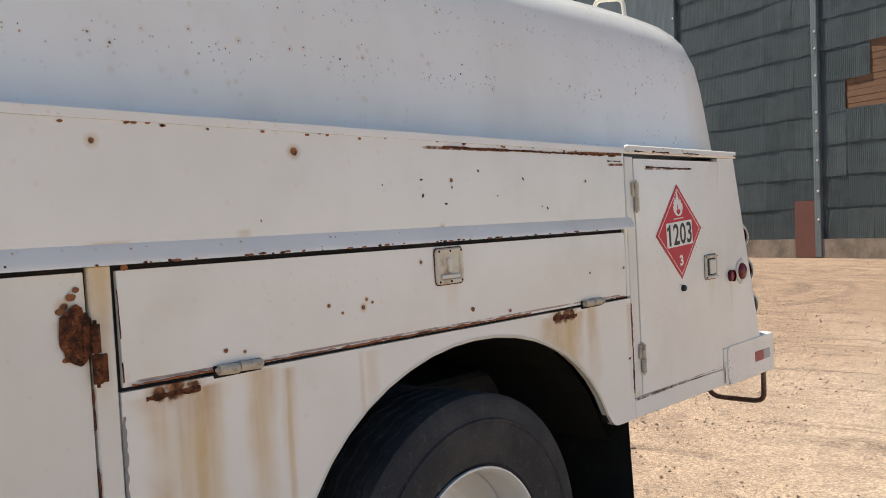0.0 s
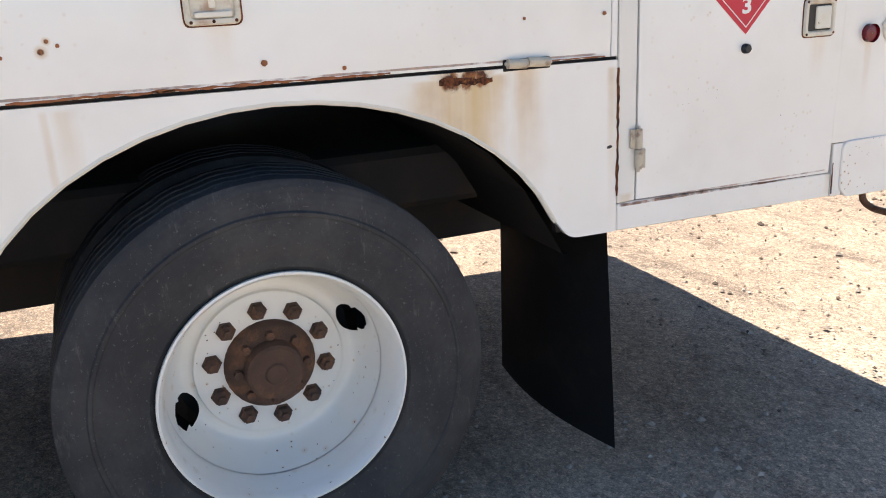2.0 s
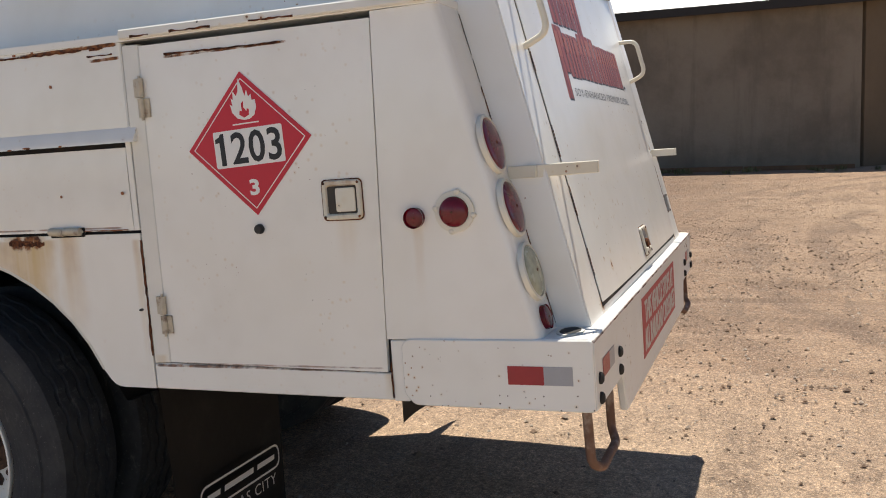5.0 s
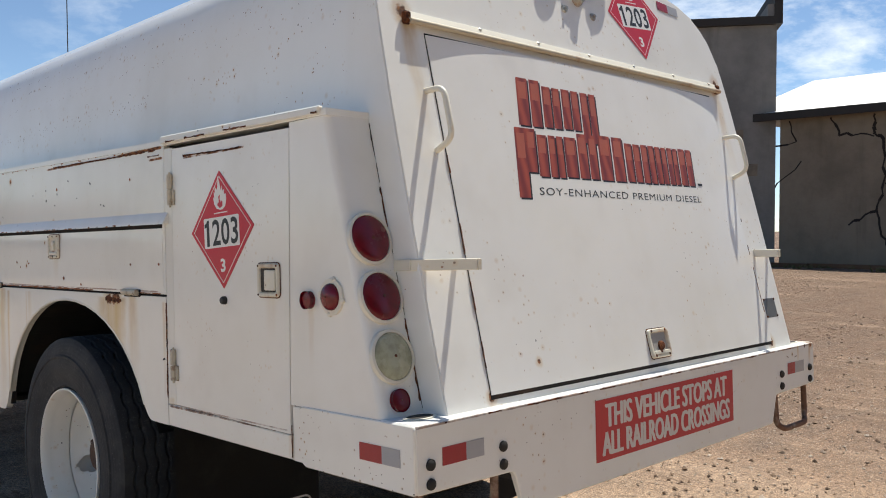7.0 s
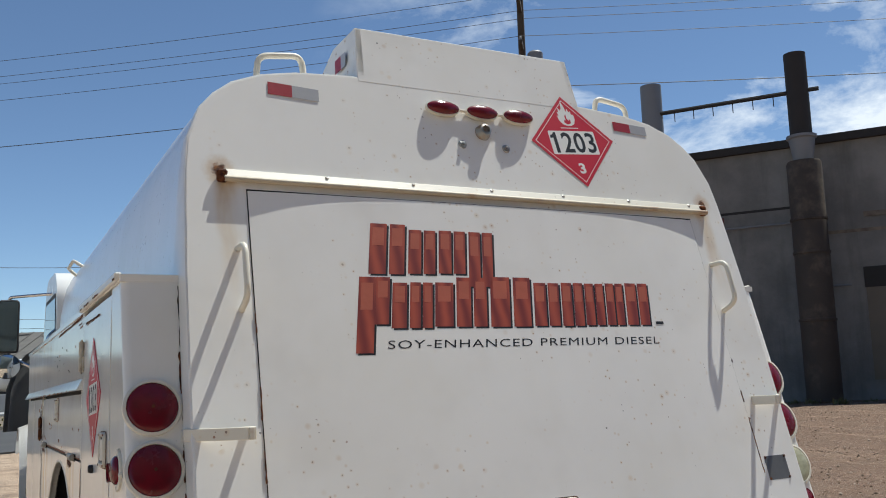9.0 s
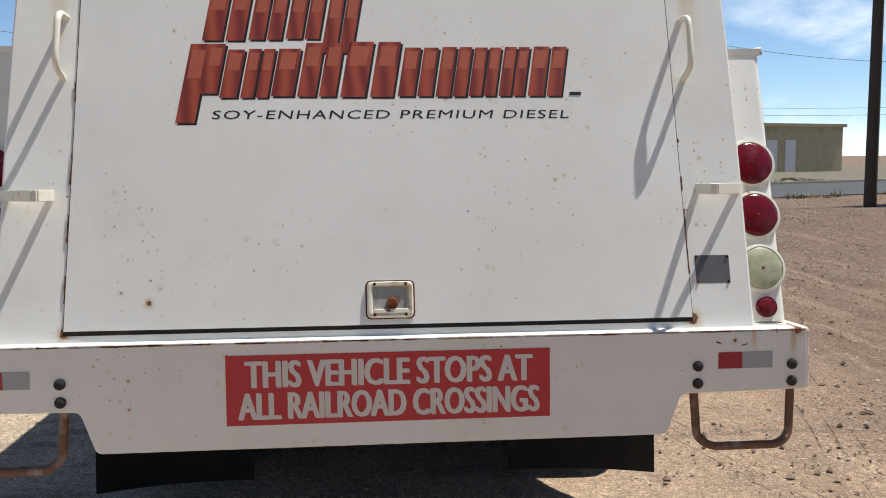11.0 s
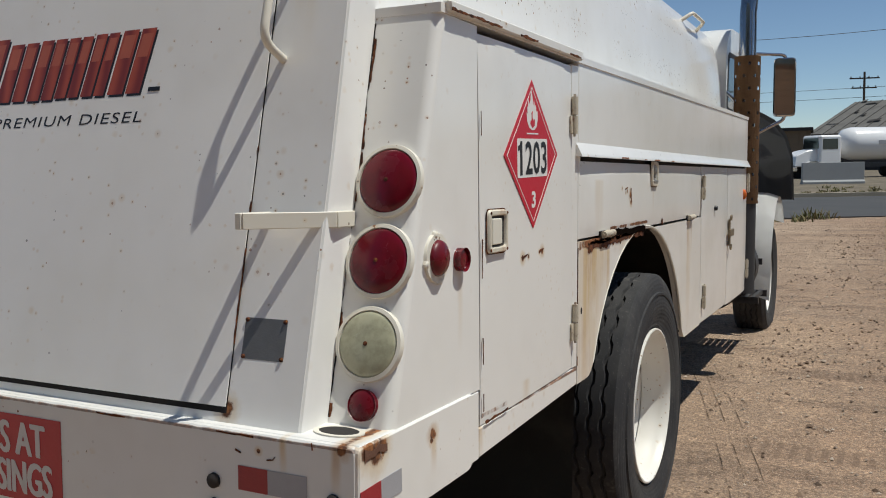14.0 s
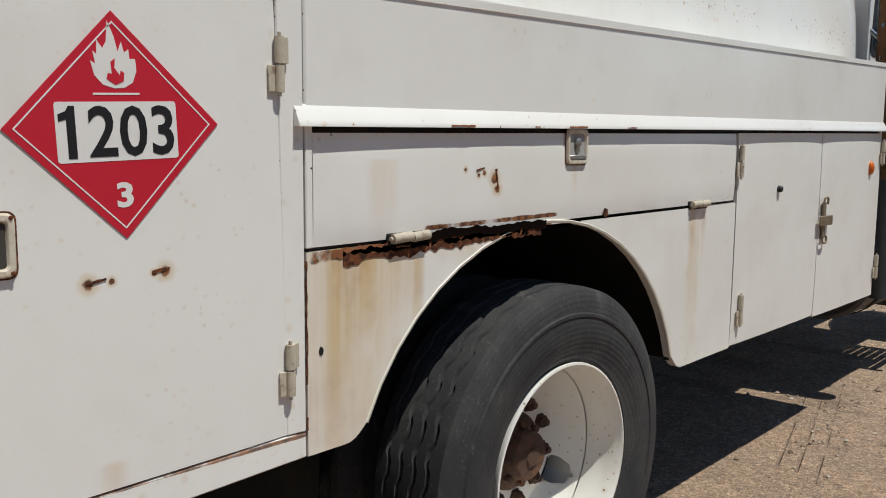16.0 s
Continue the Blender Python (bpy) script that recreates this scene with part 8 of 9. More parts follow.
part("mast", tube(bmesh.new(), [(0, 0, -0.1), (0, 0, 3.9)], 0.13, 10), M_NEWWOOD, tf)
for p0, p1 in (((0.35, 0.5, 3.55), (-0.85, -1.15, 3.62)), ((0.3, 0.45, 3.15), (-0.7, -0.95, 3.2)), ((0.15, 0.25, 3.05), (-0.5, -0.6, 3.85)), ((0.45, 0.6, 4.0), (-0.1, -0.1, 3.2))):
    part("arm", tube(bmesh.new(), [p0, p1], 0.055, 6), M_STEEL, tf)
part("spout", tube(bmesh.new(), [(-0.35, -0.5, 3.1), (-0.55, -0.75, 2.85), (-0.62, -0.85, 2.55)], 0.16, 10), M_STEEL, tf)
lad = thing("ladder_tower", "narrow steel ladder tower on the far yard", "ladder", pose(56.8, -43.4, far(56.8, -43.4), 0, 0, 50))
for x in (-0.16, 0.16):
    part("rail", tube(bmesh.new(), [(x * 1.3, 0, -0.1), (x * 0.7, 0, 2.3)], 0.03, 6), M_STEEL, lad)
for i in range(8):
    part("rung", tube(bmesh.new(), [(-0.19 + 0.008 * i, 0, 0.2 + 0.26 * i), (0.19 - 0.008 * i, 0, 0.2 + 0.26 * i)], 0.018, 5), M_STEEL, lad)
mast = thing("lattice_mast", "thin distant lattice mast", "mast", pose(103.7, -88.9, far(103.7, -88.9)))
for k in range(3):
    a = 2 * math.pi * k / 3
    part("leg", tube(bmesh.new(), [(0.35 * math.cos(a), 0.35 * math.sin(a), -0.2), (0.12 * math.cos(a), 0.12 * math.sin(a), 6.4)], 0.05, 5), M_GREYPIPE, mast)
for i in range(9):
    r_ = 0.34 - 0.024 * i
    part("brace", tube(bmesh.new(), [(r_ * math.cos(2 * math.pi * k / 3), r_ * math.sin(2 * math.pi * k / 3), 0.4 + 0.68 * i) for k in range(4)], 0.03, 4), M_GREYPIPE, mast)
lt = thing("long_low_shed", "distant low shed with a white roof", "shed", pose(71.0, -57.5, far(69, -55), 0, 0, -52))
part("wall", box_bm(-2.6, 2.6, -6, 0.0, -0.5, 0.75), M_SHED, lt)
part("roof", extrude(bmesh.new(), [Vector((-2.7, -6.1, 0.75)), Vector((-2.7, -3.0, 1.45)), Vector((-2.7, 0.15, 0.75))], Vector((5.4, 0, 0)), 0), M_WHITEROOF, lt)


def clump_tree(name, label, x, y, h, w, seed):
    """A far tree: trunk, a few limbs and a crown of many small leaf clumps."""
    r = random.Random(seed)
    ob = thing(name, label, "tree", pose(x, y, far(x, y) - 0.1))
    bm = bmesh.new()
    loft(bm, [[(q * math.cos(a), q * math.sin(a), z) for a in (2 * math.pi * k / 8 for k in range(8))] for q, z in ((0.30, 0), (0.22, h * 0.3), (0.08, h * 0.75))])
    for _ in range(5):
        a = r.uniform(0, 6.28)
        tube(bm, [(0, 0, h * 0.3), (w * 0.3 * math.cos(a), w * 0.3 * math.sin(a), h * 0.6)], 0.07, 5)
    part("trunk", bm, M_POLE, ob)
    verts, faces = [], []
    lobes = [(r.gauss(0, w * 0.26), r.gauss(0, w * 0.26), h * r.uniform(0.38, 0.85), w * r.uniform(0.14, 0.26)) for _ in range(16)]
    for _ in range(1500):
        cx, cy, cz, cr = r.choice(lobes)
        d_ = Vector((r.gauss(0, 1), r.gauss(0, 1), r.gauss(0, 0.8))).normalized() * cr * r.uniform(0.5, 1.05)
        c_ = Vector((cx, cy, cz)) + d_
        u_, v_ = Vector((r.gauss(0, 1), r.gauss(0, 1), r.gauss(0, 1))).normalized(), Vector((r.gauss(0, 1), r.gauss(0, 1), r.gauss(0, 1))).normalized()
        q = r.uniform(0.10, 0.24)
        i = len(verts)
        verts += [c_ - u_ * q, c_ + v_ * q, c_ + u_ * q, c_ - v_ * q]
        faces.append((i, i + 1, i + 2, i + 3))
    me = bpy.data.meshes.new("crown")
    me.from_pydata(verts, [], faces)
    me.materials.append(M_LEAF)
    crown = new("crown", me)
    crown.parent = ob
    return ob


M_LEAF = plain("dark_leaves", (0.035, 0.055, 0.022), 0.7, 0.0, 0.4, 2, 0.0)
for x, y, h, w, sd in ((94.8, -83.9, 3.3, 3.6, 1), (97.5, -80.5, 2.6, 3.0, 2), (91.5, -86.5, 3.0, 3.2, 3), (108.0, -44.0, 5.6, 5.0, 4), (110.5, -39.5, 5.0, 4.6, 5)):
    clump_tree("distant_tree", "dark green tree at the far edge of the yard", x, y, h, w, sd)
md = thing("dirt_mound", "heap of loose brown earth on the yard", "mound", pose(36.5, -32.8, far(36.5, -32.8)))
bm = bmesh.new()
prev = None
for j in range(9):
    t = j / 8
    rad, z = 2.2 * (1 - t) + 0.02, 0.75 * math.sin(t * math.pi / 2) - 0.05
    ring = [bm.verts.new((rad * math.cos(a) * (1 + 0.16 * noise.noise(Vector((math.cos(a) * 2, math.sin(a) * 2, j * 0.4)))), rad * math.sin(a) * 0.7, z + 0.08 * noise.noise(Vector((math.cos(a) * 3, math.sin(a) * 3, j * 0.7))))) for a in (2 * math.pi * k / 28 for k in range(28))]
    if prev:
        for k in range(28):
            bm.faces.new((prev[k], prev[(k + 1) % 28], ring[(k + 1) % 28], ring[k]))
    prev = ring
bm.faces.new(prev)
part("heap", bm, M_DIRT, md, smooth=True)

# ---------------------------------------------------------------- across the road
RD = Vector((0.90, 0.436))
RN = Vector((-0.436, 0.90))
RO = Vector((2.8, 22.3))


def along(u, v):
    p = RO + RD * u + RN * v
    return p


def strip(name, u0, u1, v0, v1, z0, z1, mat, label, n=1):
    bm = bmesh.new()
    for i in range(n):
        ua, ub = u0 + (u1 - u0) * i / n, u0 + (u1 - u0) * (i + 1) / n
        extrude(bm, [Vector((*along(u, v), z0)) for u, v in ((ua, v0), (ub, v0), (ub, v1), (ua, v1))], Vector((0, 0, z1 - z0)), 0)
    return tagged(part(name, bm, mat), label, name.replace("_", " "), kind="structure")


strip("road", -300, 300, 0.0, 9.6, -0.3, 0.035, M_ASPHALT, "grey asphalt road with dusty edges")
strip("kerb", -300, 9.5, 9.6, 9.85, -0.3, 0.17, M_KERB, "pale concrete kerb along the far side of the road")
strip("kerb", 13.5, 300, 9.6, 9.85, -0.3, 0.17, M_KERB, "pale concrete kerb along the far side of the road")
k = Net("dry_verge", 0.95, 0.0, 0.2)
k.color(k.mix(k.step(k.noise(0.9, 6, 0.7), 0.4, 0.65), (0.14, 0.122, 0.09), (0.215, 0.178, 0.135)))
k.bump(k.noise(8, 5), 0.6, 0.06)
strip("verge", -300, 300, 9.85, 60, -0.3, 0.04, k.m, "dry grassy verge beyond the road")

# old post
post = thing("old_timber_post", "broad weathered dark timber post standing in the dirt", "post", pose(5.75, 23.6, -0.05, 0, 0.6, 16))
kp = Net("flaking_post_paint", 0.9, 0.0, 0.2)
kp.color(kp.mix(kp.step(kp.noise(1.0, 6, 0.7, kp.scaled((6, 6, 1.2))), 0.47, 0.62), (0.06, 0.045, 0.036), (0.26, 0.24, 0.22)))
kp.bump(kp.noise(1.0, 6, 0.7, kp.scaled((12, 12, 1.4))), 0.6, 0.02)
part("shaft", box_bm(-0.235, 0.235, -0.16, 0.16, 0, 4.2, 0.02), kp.m, post)
part("side_board", box_bm(-0.27, -0.235, -0.18, 0.18, 0, 4.13, 0.006), kp.m, post)
part("side_board", box_bm(0.235, 0.265, -0.18, 0.18, 0, 4.17, 0.006), kp.m, post)

# street lamp
sl = thing("street_lamp", "tall dark steel street lamp with a curved arm", "street lamp", pose(15.9, 46.3, 0.05))
bm = bmesh.new()
tube(bm, [(0, 0, 0), (0, 0, 8.6)], 0.10, 10)
part("pole", bm, M_STEEL, sl, smooth=True)
bm = bmesh.new()
tube(bm, bent([(0, 0, 8.4), (0.5, 0.1, 9.2), (1.8, 0.3, 9.5)], 0.6, 6), 0.05, 8)
part("arm", bm, M_STEEL, sl, smooth=True)
part("lamp_head", box_bm(1.6, 2.3, 0.15, 0.45, 9.42, 9.56, 0.03), M_GREYPIPE, sl)
wire("overhead_wire", (15.9, 46.3, 8.5), (-26.0, 49.0, 9.6), 1.6, 0.014)
wire("overhead_wire", (15.9, 46.3, 8.5), (48.0, 52.0, 8.4), 1.3, 0.014)
pole("utility_pole", "distant wooden utility pole with two crossarms", -0.3, 92.0, 9.2, 0.15, ((8.6, 2.6, 0.2), (7.7, 2.2, 0.2)))
pole("utility_pole", "distant wooden utility pole", 15.8, 96.0, 9.0, 0.15, ((8.2, 2.4, 0.2),))
for z in (8.2, 7.3):
    wire("overhead_wire", (-60, 80, z), (15.8, 96, z), 0.8, 0.02)
    wire("overhead_wire", (15.8, 96, z), (80, 110, z), 0.8, 0.02)

# silver barn with a patched old side
barn = thing("silver_barn", "old barn with silver sheet front and patched board side", "barn")
C = Vector((17.3, 58.4))
L = Vector((12.5, 62.9))
R = Vector((27.8, 68.0))
B = L + (R - C)
z0 = 0.0
bm = bmesh.new()
pl = [(C, 6.0), (L, 7.25), (B, 7.1), (R, 6.2)]
lo = [bm.verts.new((p.x, p.y, z0)) for p, h in pl]
hi = [bm.verts.new((p.x, p.y, h)) for p, h in pl]
for i in range(4):
    j = (i + 1) % 4
    f = bm.faces.new((lo[i], lo[j], hi[j], hi[i]))
    f.material_index = 1 if i == 0 else 0
part("wall", bm, (M_SILVER, M_OLDWALL), barn)
bm = bmesh.new()
ex = (C - L).normalized() * 0.35
ey = (R - C).normalized() * 0.4
vs = [bm.verts.new((p.x, p.y, h)) for p, h in ((C + ex - ey, 5.98), (L - ex - ey, 7.35), (B - ex + ey, 7.2), (R + ex + ey, 6.15))]
bm.faces.new(vs)
bmesh.ops.solidify(bm, geom=bm.faces[:], thickness=0.14)
part("roof", bm, corr_mat("weathered_roof_sheet", (0.34, 0.31, 0.27), (0.38, 0.35, 0.3), 10, 0.6, 0.2, (0.18, 0.12, 0.08), 0, 0.6), barn)
fr, fl = wall_frame((C.x, C.y), (R.x, R.y))
fy = -1.0 if (fr.inverted() @ Vector((10, 40, 0))).y < 0 else 1.0


def on_barn(name, frame_m, x0, x1, y0, y1, z0, z1, mat, label=""):
    bm = box_bm(x0, x1, min(y0, y1), max(y0, y1), z0, z1)
    bmesh.ops.transform(bm, matrix=frame_m, verts=bm.verts)
    return part(name, bm, mat, barn, label)


for z in (1.35, 2.75, 4.7):
    on_barn("wall_batten", fr, 0, fl, 0, 0.06 * fy, z - 0.05, z + 0.05, M_SILVER)
on_barn("plank_door", fr, 5.6, 6.6, 0, 0.05 * fy, 0.1, 2.6, M_SILVER, "silver plank door")
sgn = on_barn("notice_board", fr, 0.35, 2.0, 0, 0.05 * fy, 1.5, 2.9, M_SIGNWHITE, "white notice board with unreadable lines")
for i in range(4):
    on_barn("notice_line", fr, 0.7, 1.7, 0.05 * fy, 0.056 * fy, 2.5 - 0.28 * i, 2.55 - 0.28 * i, M_SHED)
fr2, fl2 = wall_frame((C.x, C.y), (L.x, L.y))
fy2 = -1.0 if (fr2.inverted() @ Vector((0, 40, 0))).y < 0 else 1.0
rb_ = random.Random(31)
for i in range(6):
    za = 0.05 + 0.19 * i
    cut = rb_.uniform(1.5, 5.0)
    for x0, x1 in ((0.1, cut), (cut + 0.03, 6.3)):
        on_barn("wall_board", fr2, x0, x1, 0, (0.03 + 0.02 * rb_.random()) * fy2, za, za + 0.175, M_BROWNBOARD if rb_.random() < 0.8 else M_OLDWALL)
for i in range(8):
    za = 1.22 + 0.2 * i
    on_barn("wall_board", fr2, 3.1 + rb_.uniform(0, 0.5), 6.35, 0, (0.03 + 0.02 * rb_.random()) * fy2, za, za + 0.185, M_BROWNBOARD if rb_.random() < 0.45 else M_OLDWALL)
for x0, x1, za, zb, mt in ((3.0, 6.3, 2.85, 4.2, M_GREYROOF), (0.1, 3.1, 2.95, 3.3, M_FASCIA), (1.1, 2.9, 1.9, 2.25, M_FASCIA), (0.1, 3.0, 3.36, 4.5, M_SHED), (0.1, 3.0, 4.56, 5.7, M_SHED), (3.1, 3.6, 4.3, 5.6, M_SHED), (5.6, 6.1, 5.7, 6.4, M_BROWNBOARD)):
    on_barn("wall_patch", fr2, x0, x1, 0, 0.05 * fy2, za, zb, mt)
M_FADEDPRINT = plain("faded_brown_print", (0.10, 0.045, 0.035), 0.9, vary=0.3, scale=4)
for z, x0, x1, h in ((5.62, 4.0, 5.5, 0.34), (5.16, 3.9, 5.5, 0.38), (4.55, 3.55, 4.85, 0.52), (4.35, 3.55, 4.2, 0.2)):
    on_barn("faded_print", fr2, x0, x1, 0, 0.012 * fy2, z, z + h, M_FADEDPRINT)
    x = x0 + 0.12
    while x < x1 - 0.2:
        w_ = rb_.uniform(0.08, 0.15)
        on_barn("faded_bar", fr2, x, x + w_, 0.012 * fy2, 0.016 * fy2, z + 0.08, z + h - rb_.uniform(0.07, 0.14), M_OLDWALL)
        x += w_ + 0.09
for u, h in ((0.35, 0.9), (0.62, 1.0)):
    p = C.lerp(R, u) + (L - C) * 0.3
    bm = bmesh.new()
    lathe(bm, [(0.16, 0), (0.16, h), (0.22, h), (0.22, h + 0.2), (0, h + 0.3)], 12, pose(p.x, p.y, 6.3, 90))
    part("roof_vent", bm, M_STEEL, barn)

# long sheds behind the verge
def shed_row(name, label, x0, x1, mat, ridge, front=0.0):
    """One stretch of the long row of sheds with its own roof."""
    ob = thing(name, label, "warehouse" if "warehouse" in name else "shed", pose(8.04, 77.8, 0, 0, 0, -30.7))
    part("wall", box_bm(x0 + 0.02, x1, front, 12, -0.2, 3.05 - 0.2 * (front < 0)), M_BARNWALL, ob)
    bm = bmesh.new()
    extrude(bm, [Vector((x0, front - 0.5, 3.1 - 0.2 * (front < 0))), Vector((x0, 6.6, ridge)), Vector((x0, 6.65, ridge + 0.1)), Vector((x0, front - 0.55, 3.22 - 0.2 * (front < 0)))], Vector((x1 - x0, 0, 0)), 0)
    roof = part("roof", bm, mat, ob)
    extrude_bm = extrude(bmesh.new(), [Vector((x0, 6.6, ridge)), Vector((x0, 13.5, 3.1)), Vector((x0, 13.55, 3.2)), Vector((x0, 6.65, ridge + 0.1))], Vector((x1 - x0, 0, 0)), 0)
    part("roof", extrude_bm, mat, ob)
    for gx in (x0 + 0.01, x1 - 0.01):
        part("gable", extrude(bmesh.new(), [Vector((gx, front, 2.9)), Vector((gx, 6.6, ridge)), Vector((gx, 12.0, 3.0))], Vector((0.01, 0, 0)), 0), M_BARNWALL, ob)
    n = int((x1 - x0) / 1.1)
    for i in range(n):
        x = x0 + (i + 0.5) * (x1 - x0) / n
        k = (ridge - 3.1 + 0.2 * (front < 0)) / (7.1 - front)
        part("roof_seam", extrude(bmesh.new(), [Vector((x - 0.03, front - 0.55, 3.25 - 0.2 * (front < 0))), Vector((x + 0.03, front - 0.55, 3.25 - 0.2 * (front < 0))), Vector((x + 0.03, 6.6, ridge + 0.13)), Vector((x - 0.03, 6.6, ridge + 0.13))], Vector((0, 0, 0.04)), 0), mat, roof)
    return ob


wh = shed_row("long_grey_warehouse", "long low warehouse with a worn grey sheet roof", -14.5, 0.0, M_GREYROOF, 6.15)
rb_ = random.Random(77)
for i in range(26):
    x, v = rb_.uniform(-14.0, -0.8), rb_.uniform(0.08, 0.97) ** 0.7
    y, z, w_, d_ = -0.5 + 7.1 * v, 3.24 + 3.05 * v, rb_.uniform(0.3, 1.3), rb_.uniform(0.10, 0.5)
    lift = rb_.uniform(0.03, 0.16)
    bm = extrude(bmesh.new(), [Vector((x, y, z + 0.02)), Vector((x + w_, y + rb_.uniform(-0.1, 0.1), z + lift)), Vector((x + w_, y + d_, z + 0.43 * d_ + lift)), Vector((x, y + d_, z + 0.43 * d_ + 0.03))], Vector((0, 0, 0.02)), 0)
    part("loose_sheet", bm, M_GREYROOF if i % 3 else M_FASCIA, wh)
shed_row("white_roofed_shed", "shed with a bright sheet roof joining the warehouse", 0.0, 3.6, M_WHITEROOF, 6.25)
shed_row("rusty_roofed_shed", "shed with a rusty red sheet roof", 3.6, 12.0, M_RUSTROOF, 6.2, -0.6)
tb = thing("tan_metal_building", "tan metal building with a flat roof edge", "building", pose(30.5, 73.0, 0, 0, 0, 20))
part("wall", box_bm(0, 16, 0, 12, 0, 4.2), M_TAN, tb)
part("roof_edge", box_bm(-0.2, 16.2, -0.3, 12.2, 4.2, 4.5), M_TAN, tb)
for x in (4.0, 6.3, 8.6):
    part("bay_door", box_bm(x, x + 1.3, -0.06, 0, 0, 3.0), M_SIGNWHITE, tb)
bb = thing("brown_office", "low flat brown building beyond the road", "building", pose(-2.0, 73.0, 0, 0, 0, 4))
part("wall", box_bm(-34, -1.5, 0, 10, -0.2, 3.3), M_BRICK, bb)
part("roof_edge", box_bm(-34.2, -1.3, -0.25, 10.2, 3.3, 3.55), M_FASCIA, bb)
for i in range(9):
    part("window", box_bm(-32.0 + 3.4 * i, -30.4 + 3.4 * i, -0.05, 0.0, 0.9, 2.2), M_GLASS, bb)
M_BARRIER = plain("pale_concrete_barrier", (0.36, 0.37, 0.37), 0.85, 0.0, 0.12, 2)
for x, y, w in ((-0.4, 45.4, 2.9), (3.9, 47.6, 2.9), (8.4, 60.5, 3.6), (12.2, 63.0, 3.6), (-4.4, 44.0, 2.9)):
    br = thing("concrete_barrier", "pale precast concrete barrier block", "barrier", pose(x, y, 0.03, 0, 0, 22), group="barriers along the verge")
    bm = extrude(bmesh.new(), [Vector((-w / 2, yy, zz)) for yy, zz in ((-0.22, 0), (0.22, 0), (0.22, 0.12), (0.12, 0.2), (0.10, 1.05), (-0.10, 1.05), (-0.12, 0.2), (-0.22, 0.12))], Vector((w, 0, 0)), 0.01)
    part("body", bm, M_BARRIER, br)


def road_wheel(parent, x, y, z, r, w, s):
    bm = bmesh.new()
    lathe(bm, [(r * 0.62, w / 2), (r * 0.9, w / 2), (r, w * 0.36), (r, -w * 0.36), (r * 0.9, -w / 2), (0, -w / 2)], 24, pose(x, y, z, 0, 0, -90 * s))
    t = part("wheel", bm, M_TYRE, parent, smooth=True)
    bm = bmesh.new()
    lathe(bm, [(r * 0.62, w / 2), (r * 0.58, w * 0.3), (r * 0.2, w * 0.36), (0, w * 0.36)], 20, pose(x, y, z, 0, 0, -90 * s))
    part("rim", bm, M_CHROME, t)


def body_loft(parent, name, prof, xs, mat, label="", inset=0.0):
    """prof: (y, z) loop; xs: (x, shrink towards the middle height) stations across."""
    zc = sum(z for _, z in prof) / len(prof)
    yc = sum(y for y, _ in prof) / len(prof)
    bm = bmesh.new()
    loft(bm, [[Vector((x, yc + (y - yc) * k, zc + (z - zc) * k)) for y, z in prof] for x, k in xs])
    return part(name, bm, mat, parent, label, smooth=True)


pick = thing("pickup_truck", "white crew-cab pickup parked on the verge", "pickup truck", pose(4.92, 43.0, 0.0, 0, 0, 2.5))
low = rounded([(-2.62, 0.52), (-2.68, 1.10), (-1.30, 1.24), (2.78, 1.22), (2.80, 0.58)], 0.12, 3)
body = body_loft(pick, "body", low, ((-0.98, 0.965), (-0.93, 1), (0.93, 1), (0.98, 0.965)), M_CARPAINT)
top = rounded([(-1.30, 1.16), (-0.55, 1.76), (-0.25, 1.82), (1.05, 1.82), (1.35, 1.16)], 0.10, 3)
cabp = body_loft(pick, "cabin", top, ((-0.90, 0.88), (-0.78, 1), (0.78, 1), (0.90, 0.88)), M_CARPAINT)
M_SCREEN = plain("tinted_windscreen", (0.02, 0.026, 0.03), 0.12, vary=0.2, scale=2, bump=0.0, spec=0.35)
bm = extrude(bmesh.new(), [Vector(p) for p in ((-0.74, -1.27, 1.21), (0.74, -1.27, 1.21), (0.66, -0.63, 1.735), (-0.66, -0.63, 1.735))], Vector((0, -0.03, 0.03)), 0)
part("windscreen", bm, M_SCREEN, cabp)
